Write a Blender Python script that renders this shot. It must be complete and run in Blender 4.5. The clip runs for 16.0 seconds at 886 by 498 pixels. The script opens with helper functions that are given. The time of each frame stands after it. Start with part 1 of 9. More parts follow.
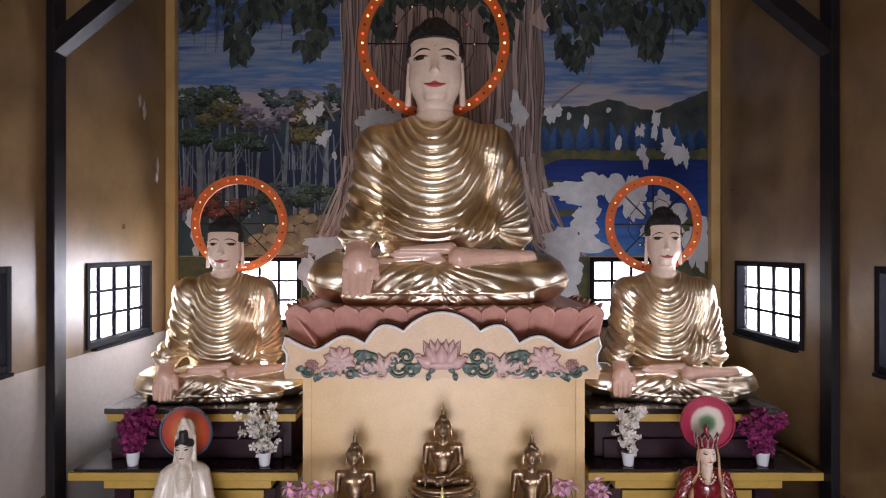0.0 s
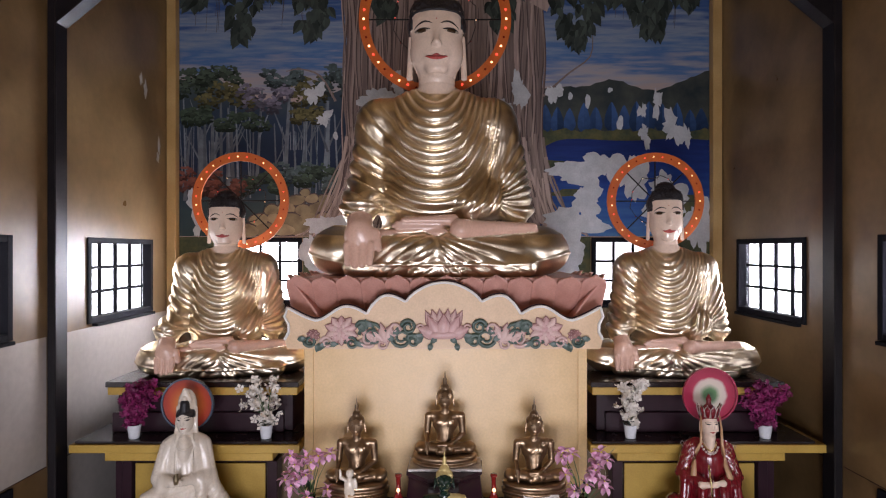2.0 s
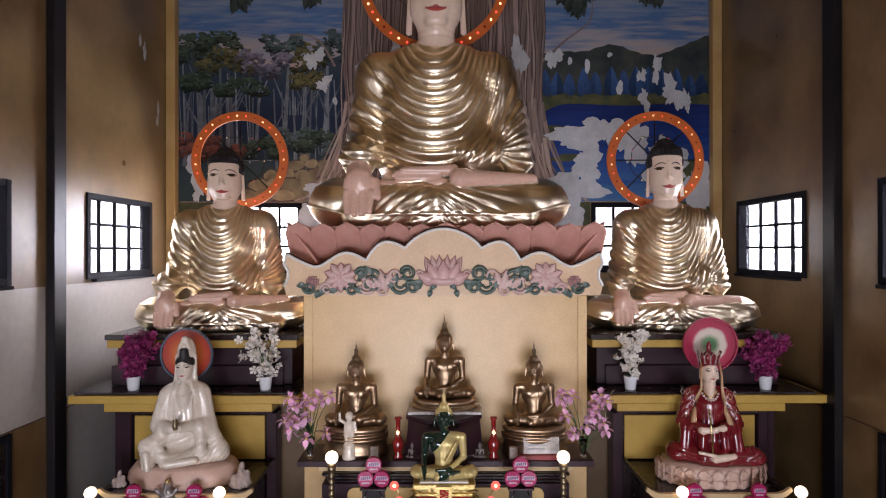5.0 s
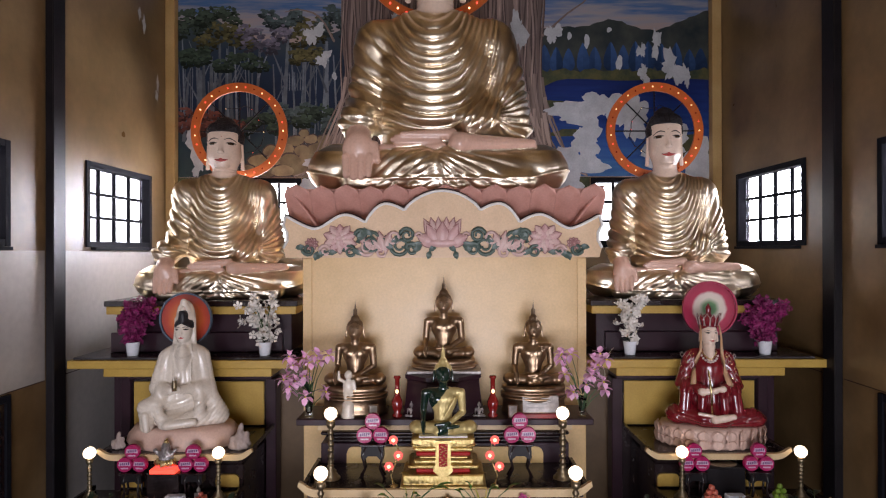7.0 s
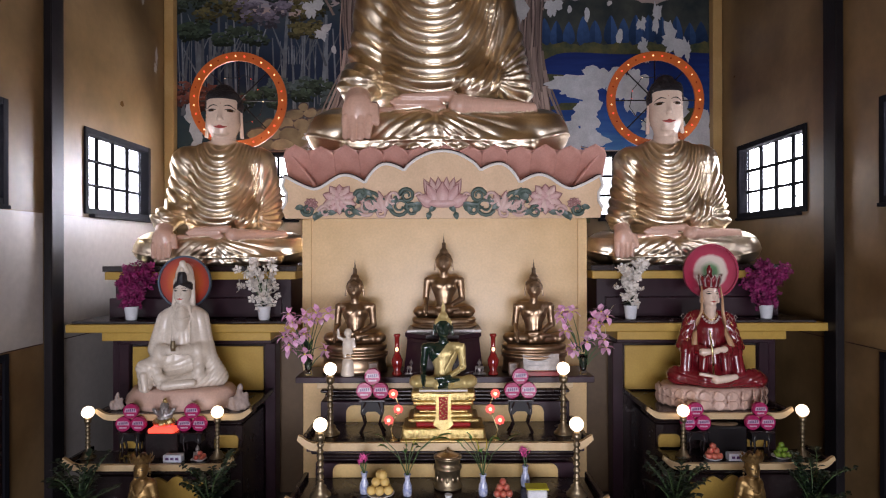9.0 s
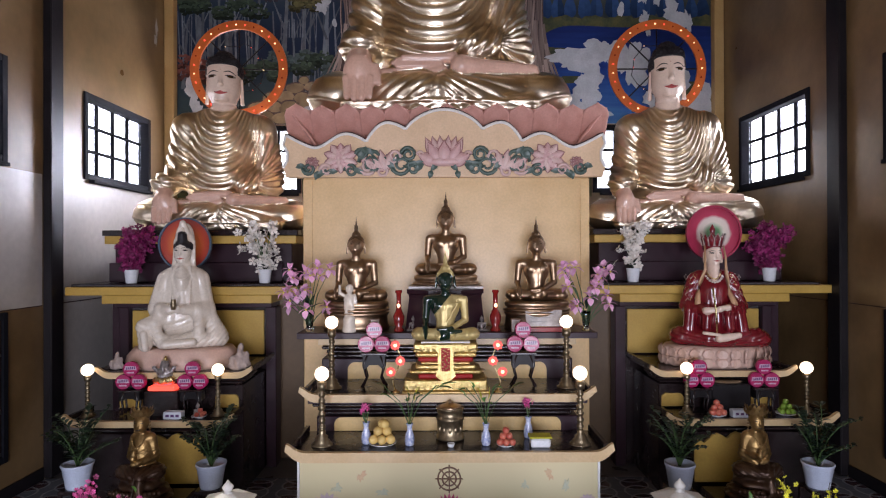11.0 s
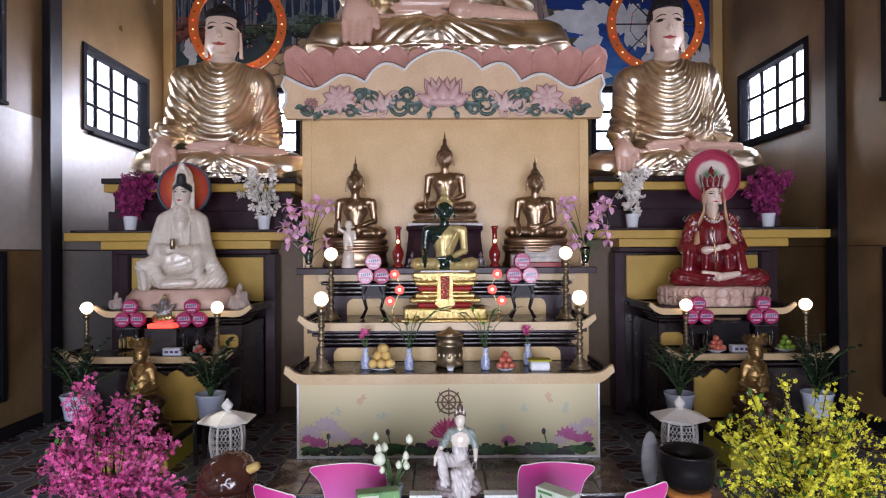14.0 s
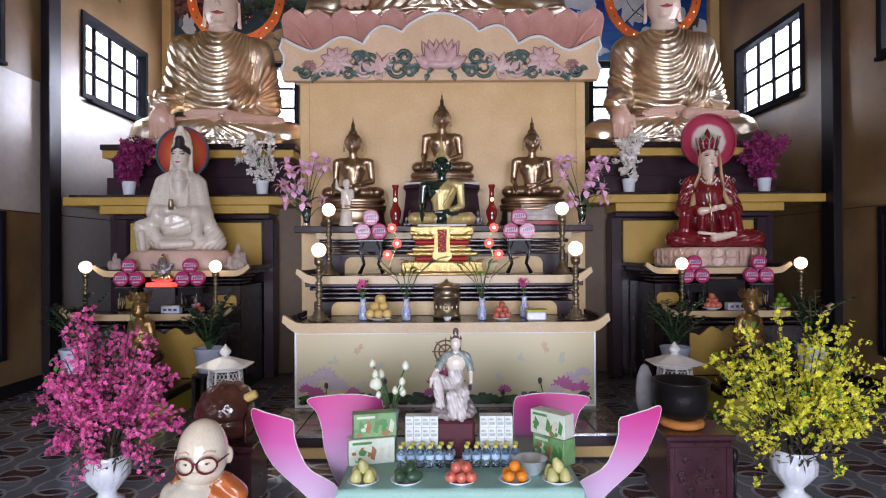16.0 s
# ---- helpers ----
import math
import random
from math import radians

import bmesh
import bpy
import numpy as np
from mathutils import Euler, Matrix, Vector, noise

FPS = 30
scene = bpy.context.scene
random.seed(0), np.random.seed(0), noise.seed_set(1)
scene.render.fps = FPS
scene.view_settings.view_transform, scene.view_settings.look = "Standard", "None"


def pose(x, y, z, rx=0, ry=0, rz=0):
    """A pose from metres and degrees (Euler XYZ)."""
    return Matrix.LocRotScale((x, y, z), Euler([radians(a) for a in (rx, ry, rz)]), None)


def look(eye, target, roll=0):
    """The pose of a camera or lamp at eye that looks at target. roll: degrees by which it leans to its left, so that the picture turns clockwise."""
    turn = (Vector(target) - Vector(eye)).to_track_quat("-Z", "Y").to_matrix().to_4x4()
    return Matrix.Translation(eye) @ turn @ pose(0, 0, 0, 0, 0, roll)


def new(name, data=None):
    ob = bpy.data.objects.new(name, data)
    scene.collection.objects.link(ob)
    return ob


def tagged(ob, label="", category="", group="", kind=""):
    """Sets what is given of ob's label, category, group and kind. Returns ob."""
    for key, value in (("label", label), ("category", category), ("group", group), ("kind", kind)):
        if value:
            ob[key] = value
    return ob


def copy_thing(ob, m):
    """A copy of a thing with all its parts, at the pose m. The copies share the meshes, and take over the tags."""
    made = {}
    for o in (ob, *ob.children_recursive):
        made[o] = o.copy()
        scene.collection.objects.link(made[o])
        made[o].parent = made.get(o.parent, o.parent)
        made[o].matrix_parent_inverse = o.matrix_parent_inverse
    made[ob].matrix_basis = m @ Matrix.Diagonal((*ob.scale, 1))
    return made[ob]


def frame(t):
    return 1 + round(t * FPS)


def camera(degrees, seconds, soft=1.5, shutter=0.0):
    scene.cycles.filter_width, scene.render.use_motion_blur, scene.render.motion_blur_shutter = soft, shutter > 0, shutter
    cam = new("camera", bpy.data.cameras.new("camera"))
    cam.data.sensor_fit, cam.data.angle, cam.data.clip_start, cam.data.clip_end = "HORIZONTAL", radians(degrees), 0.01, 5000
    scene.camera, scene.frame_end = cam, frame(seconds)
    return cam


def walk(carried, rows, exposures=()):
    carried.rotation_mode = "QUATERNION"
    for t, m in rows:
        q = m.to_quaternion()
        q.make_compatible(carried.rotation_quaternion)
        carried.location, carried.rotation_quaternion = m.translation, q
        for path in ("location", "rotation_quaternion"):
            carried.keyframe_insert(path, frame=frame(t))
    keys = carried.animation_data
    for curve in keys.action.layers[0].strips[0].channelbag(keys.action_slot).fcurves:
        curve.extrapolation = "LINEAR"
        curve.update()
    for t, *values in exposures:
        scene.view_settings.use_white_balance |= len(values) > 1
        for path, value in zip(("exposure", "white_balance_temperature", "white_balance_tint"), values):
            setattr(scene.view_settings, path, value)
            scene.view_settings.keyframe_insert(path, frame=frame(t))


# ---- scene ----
cam = camera(73.7, 16.0, soft=1.15)
METRES, EYE = 4.0, 5.81
ROWS = [
    (0.0, 0.0, 0.0, 0.0, 0.0, 0.0, -0.0),
    (0.5, -0.0016, 0.0015, -0.0216, 0.01, -0.01, 0.01),
    (1.0, -0.0031, 0.0016, -0.0459, 0.02, -0.02, -0.0),
    (1.5, -0.0058, 0.0035, -0.0739, 0.01, 0.02, 0.02),
    (2.0, -0.0052, 0.004, -0.1011, 0.03, 0.02, 0.02),
    (2.5, -0.0054, 0.004, -0.129, 0.02, 0.02, 0.02),
    (3.0, -0.0049, 0.0035, -0.1575, 0.02, 0.03, 0.04),
    (3.5, -0.0043, 0.0044, -0.1876, 0.04, 0.06, 0.04),
    (4.0, -0.0047, 0.0056, -0.2189, 0.03, 0.07, 0.06),
    (6.5, -0.0007, 0.0079, -0.3754, 0.06, 0.12, 0.12),
    (7.0, 0.0002, 0.0082, -0.4084, 0.07, 0.13, 0.13),
    (7.5, 0.0011, 0.0098, -0.441, 0.06, 0.14, 0.13),
    (8.0, 0.0003, 0.0113, -0.473, 0.05, 0.13, 0.15),
    (8.5, 0.0002, 0.0139, -0.5056, 0.05, 0.12, 0.15),
    (9.0, -0.0015, 0.0171, -0.5379, 0.03, 0.11, 0.15),
    (11.5, -0.0095, 0.0296, -0.7119, -0.01, 0.28, 0.2),
    (12.0, -0.0096, 0.0307, -0.747, -0.02, 0.31, 0.21),
    (12.5, -0.0099, 0.0321, -0.7793, -0.02, 0.31, 0.23),
    (13.0, -0.0116, 0.0325, -0.8105, -0.04, 0.31, 0.25),
    (13.5, -0.0117, 0.031, -0.8414, -0.07, 0.31, 0.27),
    (14.0, -0.0098, 0.0287, -0.8724, -0.08, 0.31, 0.3),
    (14.5, -0.0076, 0.0262, -0.9041, -0.1, 0.32, 0.31),
    (15.0, -0.0063, 0.0234, -0.9353, -0.12, 0.31, 0.32),
    (15.5, -0.0057, 0.0216, -0.9672, -0.14, 0.31, 0.33),
    (16.0, -0.0047, 0.0202, -0.9981, -0.16, 0.28, 0.33),
]
walk(cam, [(t, pose(0, 0, EYE) @ pose(METRES * x, METRES * y, METRES * z, 90 + pitch, roll, yaw)) for t, x, y, z, yaw, pitch, roll in ROWS],
     [(0.0, 0.03, 6850, 10), (4.0, -0.05, 6850, 10), (9.0, -0.10, 6800, 10), (12.5, -0.04, 6250, 10), (16.0, 0.0, 6300, 10)])

# ---- world and light ----
world = bpy.data.worlds.new("sky")
scene.world = world
world.use_nodes = True
wn, wl = world.node_tree.nodes, world.node_tree.links
sky = wn.new("ShaderNodeTexSky")
sky.sky_type, sky.sun_disc = 'NISHITA', False
sky.sun_elevation, sky.sun_rotation = radians(48), radians(-75)
sky.air_density, sky.dust_density = 1.0, 4.0
wl.new(sky.outputs[0], wn["Background"].inputs[0])
wn["Background"].inputs[1].default_value = 0.15


def sun_lamp(elevation, azimuth, strength):
    d = bpy.data.lights.new("sun", 'SUN')
    d.energy, d.angle, d.color = strength, radians(0.6), (1.0, 0.95, 0.86)
    ob = new("sun", d)
    e, a = radians(elevation), radians(azimuth)
    way = Vector((math.sin(a) * math.cos(e), math.cos(a) * math.cos(e), math.sin(e)))
    ob.matrix_world = look(way * 40, (0, 0, 0))
    return ob


def daylight(name, eye, target, w, h, watts, color=(0.835, 0.845, 1.0)):
    """An area lamp in an opening, for the sky's light."""
    d = bpy.data.lights.new(name, 'AREA')
    d.shape, d.size, d.size_y, d.energy, d.color = 'RECTANGLE', w, h, watts, color
    ob = new(name, d)
    ob.matrix_world = look(eye, target)
    return ob


sun_lamp(48, -75, 2.5)
daylight("skylight_left_far", (-5.74, 10.2, 4.915), (-4.7, 10.2, 4.915), 1.95, 1.31, 40)
daylight("skylight_left_near", (-5.74, 6.69, 4.915), (-4.7, 6.69, 4.915), 1.72, 1.31, 20)
daylight("skylight_right_far", (5.74, 10.14, 4.915), (4.7, 10.14, 4.915), 2.0, 1.31, 92)
daylight("skylight_right_near", (5.74, 6.69, 4.915), (4.7, 6.69, 4.915), 1.72, 1.31, 78)
daylight("skylight_back_left", (-3.76, 12.15, 4.96), (-3.76, 11.0, 4.96), 1.72, 1.32, 430)
daylight("skylight_back_right", (3.86, 12.15, 4.96), (3.86, 11.0, 4.96), 1.72, 1.32, 18)
daylight("skylight_doors", (0, -5.05, 1.75), (0, 8, 1.75), 6.3, 3.4, 1230)

# ---- materials ----
def material(name, c1, c2=None, rough=0.5, metal=0.0, scale=6.0, fine=60.0, bump=0.0, spread=0.0, coat=0.0, rvar=0.1, sheen=0.0):
    """A painted, glazed or metal surface: two colours in large blotches, fine grain in colour, gloss and relief."""
    m = bpy.data.materials.new(name)
    m.use_nodes = True
    n, l = m.node_tree.nodes, m.node_tree.links
    b = n["Principled BSDF"]
    c2 = c2 or tuple(v * 0.8 for v in c1)
    co = n.new("ShaderNodeTexCoord")
    big, small = n.new("ShaderNodeTexNoise"), n.new("ShaderNodeTexNoise")
    big.inputs["Scale"].default_value, big.inputs["Detail"].default_value = scale, 6
    small.inputs["Scale"].default_value, small.inputs["Detail"].default_value = fine, 4
    for t in (big, small):
        l.new(co.outputs["Object"], t.inputs["Vector"])
    ramp = n.new("ShaderNodeValToRGB")
    ramp.color_ramp.elements[0].position, ramp.color_ramp.elements[1].position = 0.30, 0.74
    ramp.color_ramp.elements[0].color, ramp.color_ramp.elements[1].color = (*c2, 1), (*c1, 1)
    l.new(big.outputs["Fac"], ramp.inputs[0])
    hsv = n.new("ShaderNodeHueSaturation")
    l.new(ramp.outputs[0], hsv.inputs["Color"])
    mr = n.new("ShaderNodeMapRange")
    mr.inputs["To Min"].default_value, mr.inputs["To Max"].default_value = 0.84, 1.16
    l.new(small.outputs["Fac"], mr.inputs[0])
    val = mr.outputs[0]
    if spread:
        info = n.new("ShaderNodeObjectInfo")
        r2 = n.new("ShaderNodeMapRange")
        r2.inputs["To Min"].default_value, r2.inputs["To Max"].default_value = 1 - spread, 1 + spread
        l.new(info.outputs["Random"], r2.inputs[0])
        mul = n.new("ShaderNodeMath")
        mul.operation = 'MULTIPLY'
        l.new(val, mul.inputs[0]), l.new(r2.outputs[0], mul.inputs[1])
        val = mul.outputs[0]
    l.new(val, hsv.inputs["Value"])
    l.new(hsv.outputs[0], b.inputs["Base Color"])
    rr = n.new("ShaderNodeMapRange")
    rr.inputs["To Min"].default_value, rr.inputs["To Max"].default_value = max(0.02, rough - rvar), min(1, rough + rvar)
    l.new(big.outputs["Fac"], rr.inputs[0]), l.new(rr.outputs[0], b.inputs["Roughness"])
    b.inputs["Metallic"].default_value = metal
    b.inputs["Coat Weight"].default_value = coat
    if bump:
        bp = n.new("ShaderNodeBump")
        bp.inputs["Strength"].default_value, bp.inputs["Distance"].default_value = bump, 0.02
        l.new(small.outputs["Fac"], bp.inputs["Height"]), l.new(bp.outputs[0], b.inputs["Normal"])
    return m


def island(m, spread=0.3, hue=0.02):
    """Lets the loose pieces of a joined mesh differ in tone."""
    n, l = m.node_tree.nodes, m.node_tree.links
    b = n["Principled BSDF"]
    src = b.inputs["Base Color"].links[0].from_socket
    g, mr, h = n.new("ShaderNodeNewGeometry"), n.new("ShaderNodeMapRange"), n.new("ShaderNodeHueSaturation")
    mr.inputs["To Min"].default_value, mr.inputs["To Max"].default_value = 1 - spread, 1 + spread
    info, ad, fr = n.new("ShaderNodeObjectInfo"), n.new("ShaderNodeMath"), n.new("ShaderNodeMath")
    ad.operation, fr.operation = 'ADD', 'FRACT'
    l.new(g.outputs["Random Per Island"], ad.inputs[0]), l.new(info.outputs["Random"], ad.inputs[1])
    l.new(ad.outputs[0], fr.inputs[0]), l.new(fr.outputs[0], mr.inputs[0])
    l.new(src, h.inputs["Color"]), l.new(mr.outputs[0], h.inputs["Value"])
    l.new(h.outputs[0], b.inputs["Base Color"])
    return m


def glow(name, color, power):
    m = bpy.data.materials.new(name)
    m.use_nodes = True
    b = m.node_tree.nodes["Principled BSDF"]
    b.inputs["Base Color"].default_value = (*color, 1)
    b.inputs["Emission Color"].default_value = (*color, 1)
    b.inputs["Emission Strength"].default_value = power
    return m


def glass(name, color=(1, 1, 1), rough=0.02):
    m = bpy.data.materials.new(name)
    m.use_nodes = True
    b = m.node_tree.nodes["Principled BSDF"]
    b.inputs["Base Color"].default_value = (*color, 1)
    b.inputs["Roughness"].default_value = rough
    b.inputs["Transmission Weight"].default_value = 1.0
    b.inputs["IOR"].default_value = 1.45
    return m


def gradient(name, axis, lo, hi, colors, noise_scale=3.0, amount=0.15, stretch=(1, 1, 1), rough=0.6, bump=0.1):
    """Paint whose colour runs along one axis through the given colours, broken by streaks."""
    m = bpy.data.materials.new(name)
    m.use_nodes = True
    n, l = m.node_tree.nodes, m.node_tree.links
    b = n["Principled BSDF"]
    co, sep, mp = n.new("ShaderNodeTexCoord"), n.new("ShaderNodeSeparateXYZ"), n.new("ShaderNodeMapping")
    l.new(co.outputs["Object"], sep.inputs[0]), l.new(co.outputs["Object"], mp.inputs[0])
    mp.inputs["Scale"].default_value = stretch
    nz = n.new("ShaderNodeTexNoise")
    nz.inputs["Scale"].default_value, nz.inputs["Detail"].default_value = noise_scale, 8
    l.new(mp.outputs[0], nz.inputs["Vector"])
    mr = n.new("ShaderNodeMapRange")
    mr.inputs["From Min"].default_value, mr.inputs["From Max"].default_value = lo, hi
    l.new(sep.outputs[axis], mr.inputs[0])
    off = n.new("ShaderNodeMath")
    off.operation, off.inputs[1].default_value, off.inputs[2].default_value = 'MULTIPLY_ADD', amount * 2, -amount
    l.new(nz.outputs["Fac"], off.inputs[0])
    add = n.new("ShaderNodeMath")
    add.operation = 'ADD'
    l.new(mr.outputs[0], add.inputs[0]), l.new(off.outputs[0], add.inputs[1])
    ramp = n.new("ShaderNodeValToRGB")
    els = ramp.color_ramp.elements
    while len(els) < len(colors):
        els.new(0.5)
    for i, c in enumerate(colors):
        els[i].position = i / (len(colors) - 1)
        els[i].color = (*c, 1)
    l.new(add.outputs[0], ramp.inputs[0]), l.new(ramp.outputs[0], b.inputs["Base Color"])
    b.inputs["Roughness"].default_value = rough
    if bump:
        bp = n.new("ShaderNodeBump")
        bp.inputs["Strength"].default_value, bp.inputs["Distance"].default_value = bump, 0.01
        l.new(nz.outputs["Fac"], bp.inputs["Height"]), l.new(bp.outputs[0], b.inputs["Normal"])
    return m


def dull(m, level):
    """Sets how strongly a painted surface mirrors."""
    m.node_tree.nodes["Principled BSDF"].inputs["Specular IOR Level"].default_value = level
    return m


OCHRE = dull(material("ochre_wall_paint", (0.225, 0.143, 0.066), (0.120, 0.070, 0.028), 0.30, scale=1.3, fine=9, bump=0.05, rvar=0.06), 0.7)
CREAM = material("cream_plaster", (0.73, 0.505, 0.25), (0.61, 0.405, 0.18), 0.36, scale=2.2, fine=35, bump=0.08)
CREAMLT = material("cream_board_paint", (0.74, 0.53, 0.34), (0.64, 0.44, 0.26), 0.45, scale=3, fine=40, bump=0.05)
MUSTARD = material("mustard_paint", (0.55, 0.36, 0.08), (0.46, 0.29, 0.06), 0.4, scale=3, fine=40, bump=0.05)
TRAYCREAM = material("cream_gloss_paint", (0.62, 0.47, 0.27), (0.54, 0.38, 0.2), 0.35, scale=4, fine=40, bump=0.04)
DARKWOOD = material("dark_lacquered_wood", (0.022, 0.012, 0.012), (0.012, 0.007, 0.008), 0.25, scale=5, fine=45, bump=0.04, coat=0.1)
PLUM = material("plum_dark_paint", (0.034, 0.012, 0.020), (0.020, 0.007, 0.012), 0.35, scale=4, fine=45, bump=0.04)
dull(PLUM, 0.35), dull(DARKWOOD, 0.5)
BLACKTIMBER = dull(material("black_painted_timber", (0.014, 0.011, 0.013), (0.008, 0.007, 0.008), 0.4, scale=3, fine=50, bump=0.06), 0.2)
FRAMEPAINT = dull(material("black_window_paint", (0.010, 0.010, 0.014), None, 0.75, fine=80), 0.08)
YELLOWPANEL = material("ochre_yellow_panel_paint", (0.62, 0.43, 0.17), (0.54, 0.36, 0.13), 0.38, scale=3, fine=40, bump=0.05)
PINEPOST = material("varnished_pale_wood", (0.46, 0.31, 0.13), (0.36, 0.22, 0.08), 0.4, scale=2, fine=30, bump=0.1)
GOLD = material("gilded_robe", (0.93, 0.82, 0.66), (0.74, 0.61, 0.44), 0.32, metal=1.0, scale=3.5, fine=40, bump=0.015, rvar=0.06)
SKIN = material("cream_enamel_skin", (0.76, 0.60, 0.49), (0.72, 0.55, 0.44), 0.22, scale=3, fine=30, coat=0.3, rvar=0.05)
PINKSKIN = material("pink_enamel_skin", (0.66, 0.42, 0.32), (0.60, 0.37, 0.28), 0.3, scale=3, fine=30, coat=0.2, rvar=0.05)
HAIR = material("black_curled_hair", (0.012, 0.010, 0.014), None, 0.5, fine=26, bump=0.9)
LIPS = material("red_lip_paint", (0.50, 0.07, 0.06), None, 0.3)
INK = material("dark_brow_paint", (0.02, 0.013, 0.012), None, 0.4)
EYEWHITE = material("eye_white_paint", (0.52, 0.42, 0.32), None, 0.25)
IRIS = material("brown_iris_paint", (0.05, 0.025, 0.012), None, 0.2)
BRONZE = material("polished_bronze", (0.46, 0.33, 0.22), (0.28, 0.19, 0.12), 0.36, metal=1.0, scale=9, fine=60, bump=0.04)
OLDBRASS = material("tarnished_brass", (0.36, 0.29, 0.18), (0.20, 0.155, 0.10), 0.36, metal=0.9, scale=14, fine=70, bump=0.06)
GOLDLEAF = material("bright_gold_leaf", (0.84, 0.70, 0.38), (0.62, 0.46, 0.18), 0.28, metal=1.0, scale=18, fine=120, bump=0.25)
JADE = material("dark_green_glass_stone", (0.008, 0.028, 0.018), (0.004, 0.014, 0.010), 0.08, scale=6, fine=40, coat=0.8)
WHITESTONE = material("glazed_white_porcelain", (0.70, 0.63, 0.54), (0.62, 0.54, 0.45), 0.25, scale=5, fine=40, coat=0.3, bump=0.03)
WORNWHITE = material("worn_white_glaze", (0.68, 0.64, 0.62), (0.34, 0.30, 0.28), 0.35, scale=13, fine=60, bump=0.08)
PALEPINK = material("pale_pink_stone_paint", (0.66, 0.47, 0.38), (0.56, 0.36, 0.29), 0.45, scale=5, fine=40, bump=0.08)
LOTUSPINK = material("dusty_pink_lotus_paint", (0.62, 0.33, 0.27), (0.50, 0.24, 0.19), 0.4, scale=3.5, fine=40, bump=0.08)
REDROBE = material("crimson_glazed_robe", (0.20, 0.010, 0.018), (0.13, 0.007, 0.012), 0.18, scale=5, fine=50, coat=0.5)
HALORANGE = material("orange_halo_paint", (0.54, 0.125, 0.022), (0.44, 0.09, 0.016), 0.4, scale=5, fine=40)
WHITEPAINT = material("white_paint", (0.78, 0.76, 0.72), (0.70, 0.68, 0.64), 0.4, scale=6, fine=50)
WHITECER = material("white_ceramic", (0.76, 0.77, 0.80), (0.68, 0.70, 0.74), 0.2, scale=6, fine=50, coat=0.3)
BLUEWHITE = material("blue_brushed_porcelain", (0.76, 0.78, 0.82), (0.12, 0.18, 0.46), 0.18, scale=34, fine=60, coat=0.4)
CHROME = material("bright_steel", (0.85, 0.86, 0.88), (0.74, 0.75, 0.77), 0.24, metal=1.0, scale=12, fine=60)
STEMGREEN = material("dull_green_stem", (0.07, 0.13, 0.04), (0.04, 0.08, 0.025), 0.55, scale=8)
LEAFDARK = island(material("dark_glossy_leaf", (0.016, 0.034, 0.018), (0.009, 0.020, 0.011), 0.5, scale=9), 0.35)
LEAFBRIGHT = island(material("fresh_green_leaf", (0.10, 0.26, 0.04), (0.06, 0.17, 0.03), 0.4, scale=9), 0.35)
BARK = material("brown_twig_bark", (0.07, 0.05, 0.035), (0.04, 0.028, 0.02), 0.8, scale=14)
BLOSSOM = island(material("hot_pink_cloth_petal", (0.74, 0.16, 0.38), (0.46, 0.03, 0.18), 0.6, scale=8), 0.55)
MAGENTA = island(material("magenta_cloth_petal", (0.27, 0.016, 0.12), (0.17, 0.010, 0.075), 0.6, scale=8), 0.4)
YELLOWP = island(material("yellow_cloth_petal", (0.72, 0.68, 0.05), (0.58, 0.55, 0.03), 0.55, scale=8), 0.3)
WHITEP = island(material("white_orchid_petal", (0.80, 0.76, 0.70), (0.72, 0.66, 0.60), 0.5, scale=8), 0.12)
LILYP = island(material("lilac_lily_petal", (0.84, 0.56, 0.71), (0.72, 0.32, 0.54), 0.5, scale=14), 0.25)
WHITE_BUD = material("ivory_lotus_bud", (0.78, 0.78, 0.66), (0.62, 0.68, 0.48), 0.5, scale=10)
THRONEGOLD = material("pale_throne_gilding", (0.80, 0.63, 0.29), (0.48, 0.34, 0.11), 0.36, metal=0.95, scale=26, fine=110, bump=0.30)
ROBEGOLD = material("pale_gold_robe_paint", (0.66, 0.54, 0.25), (0.52, 0.40, 0.16), 0.40, metal=0.45, scale=12, fine=90, bump=0.15)


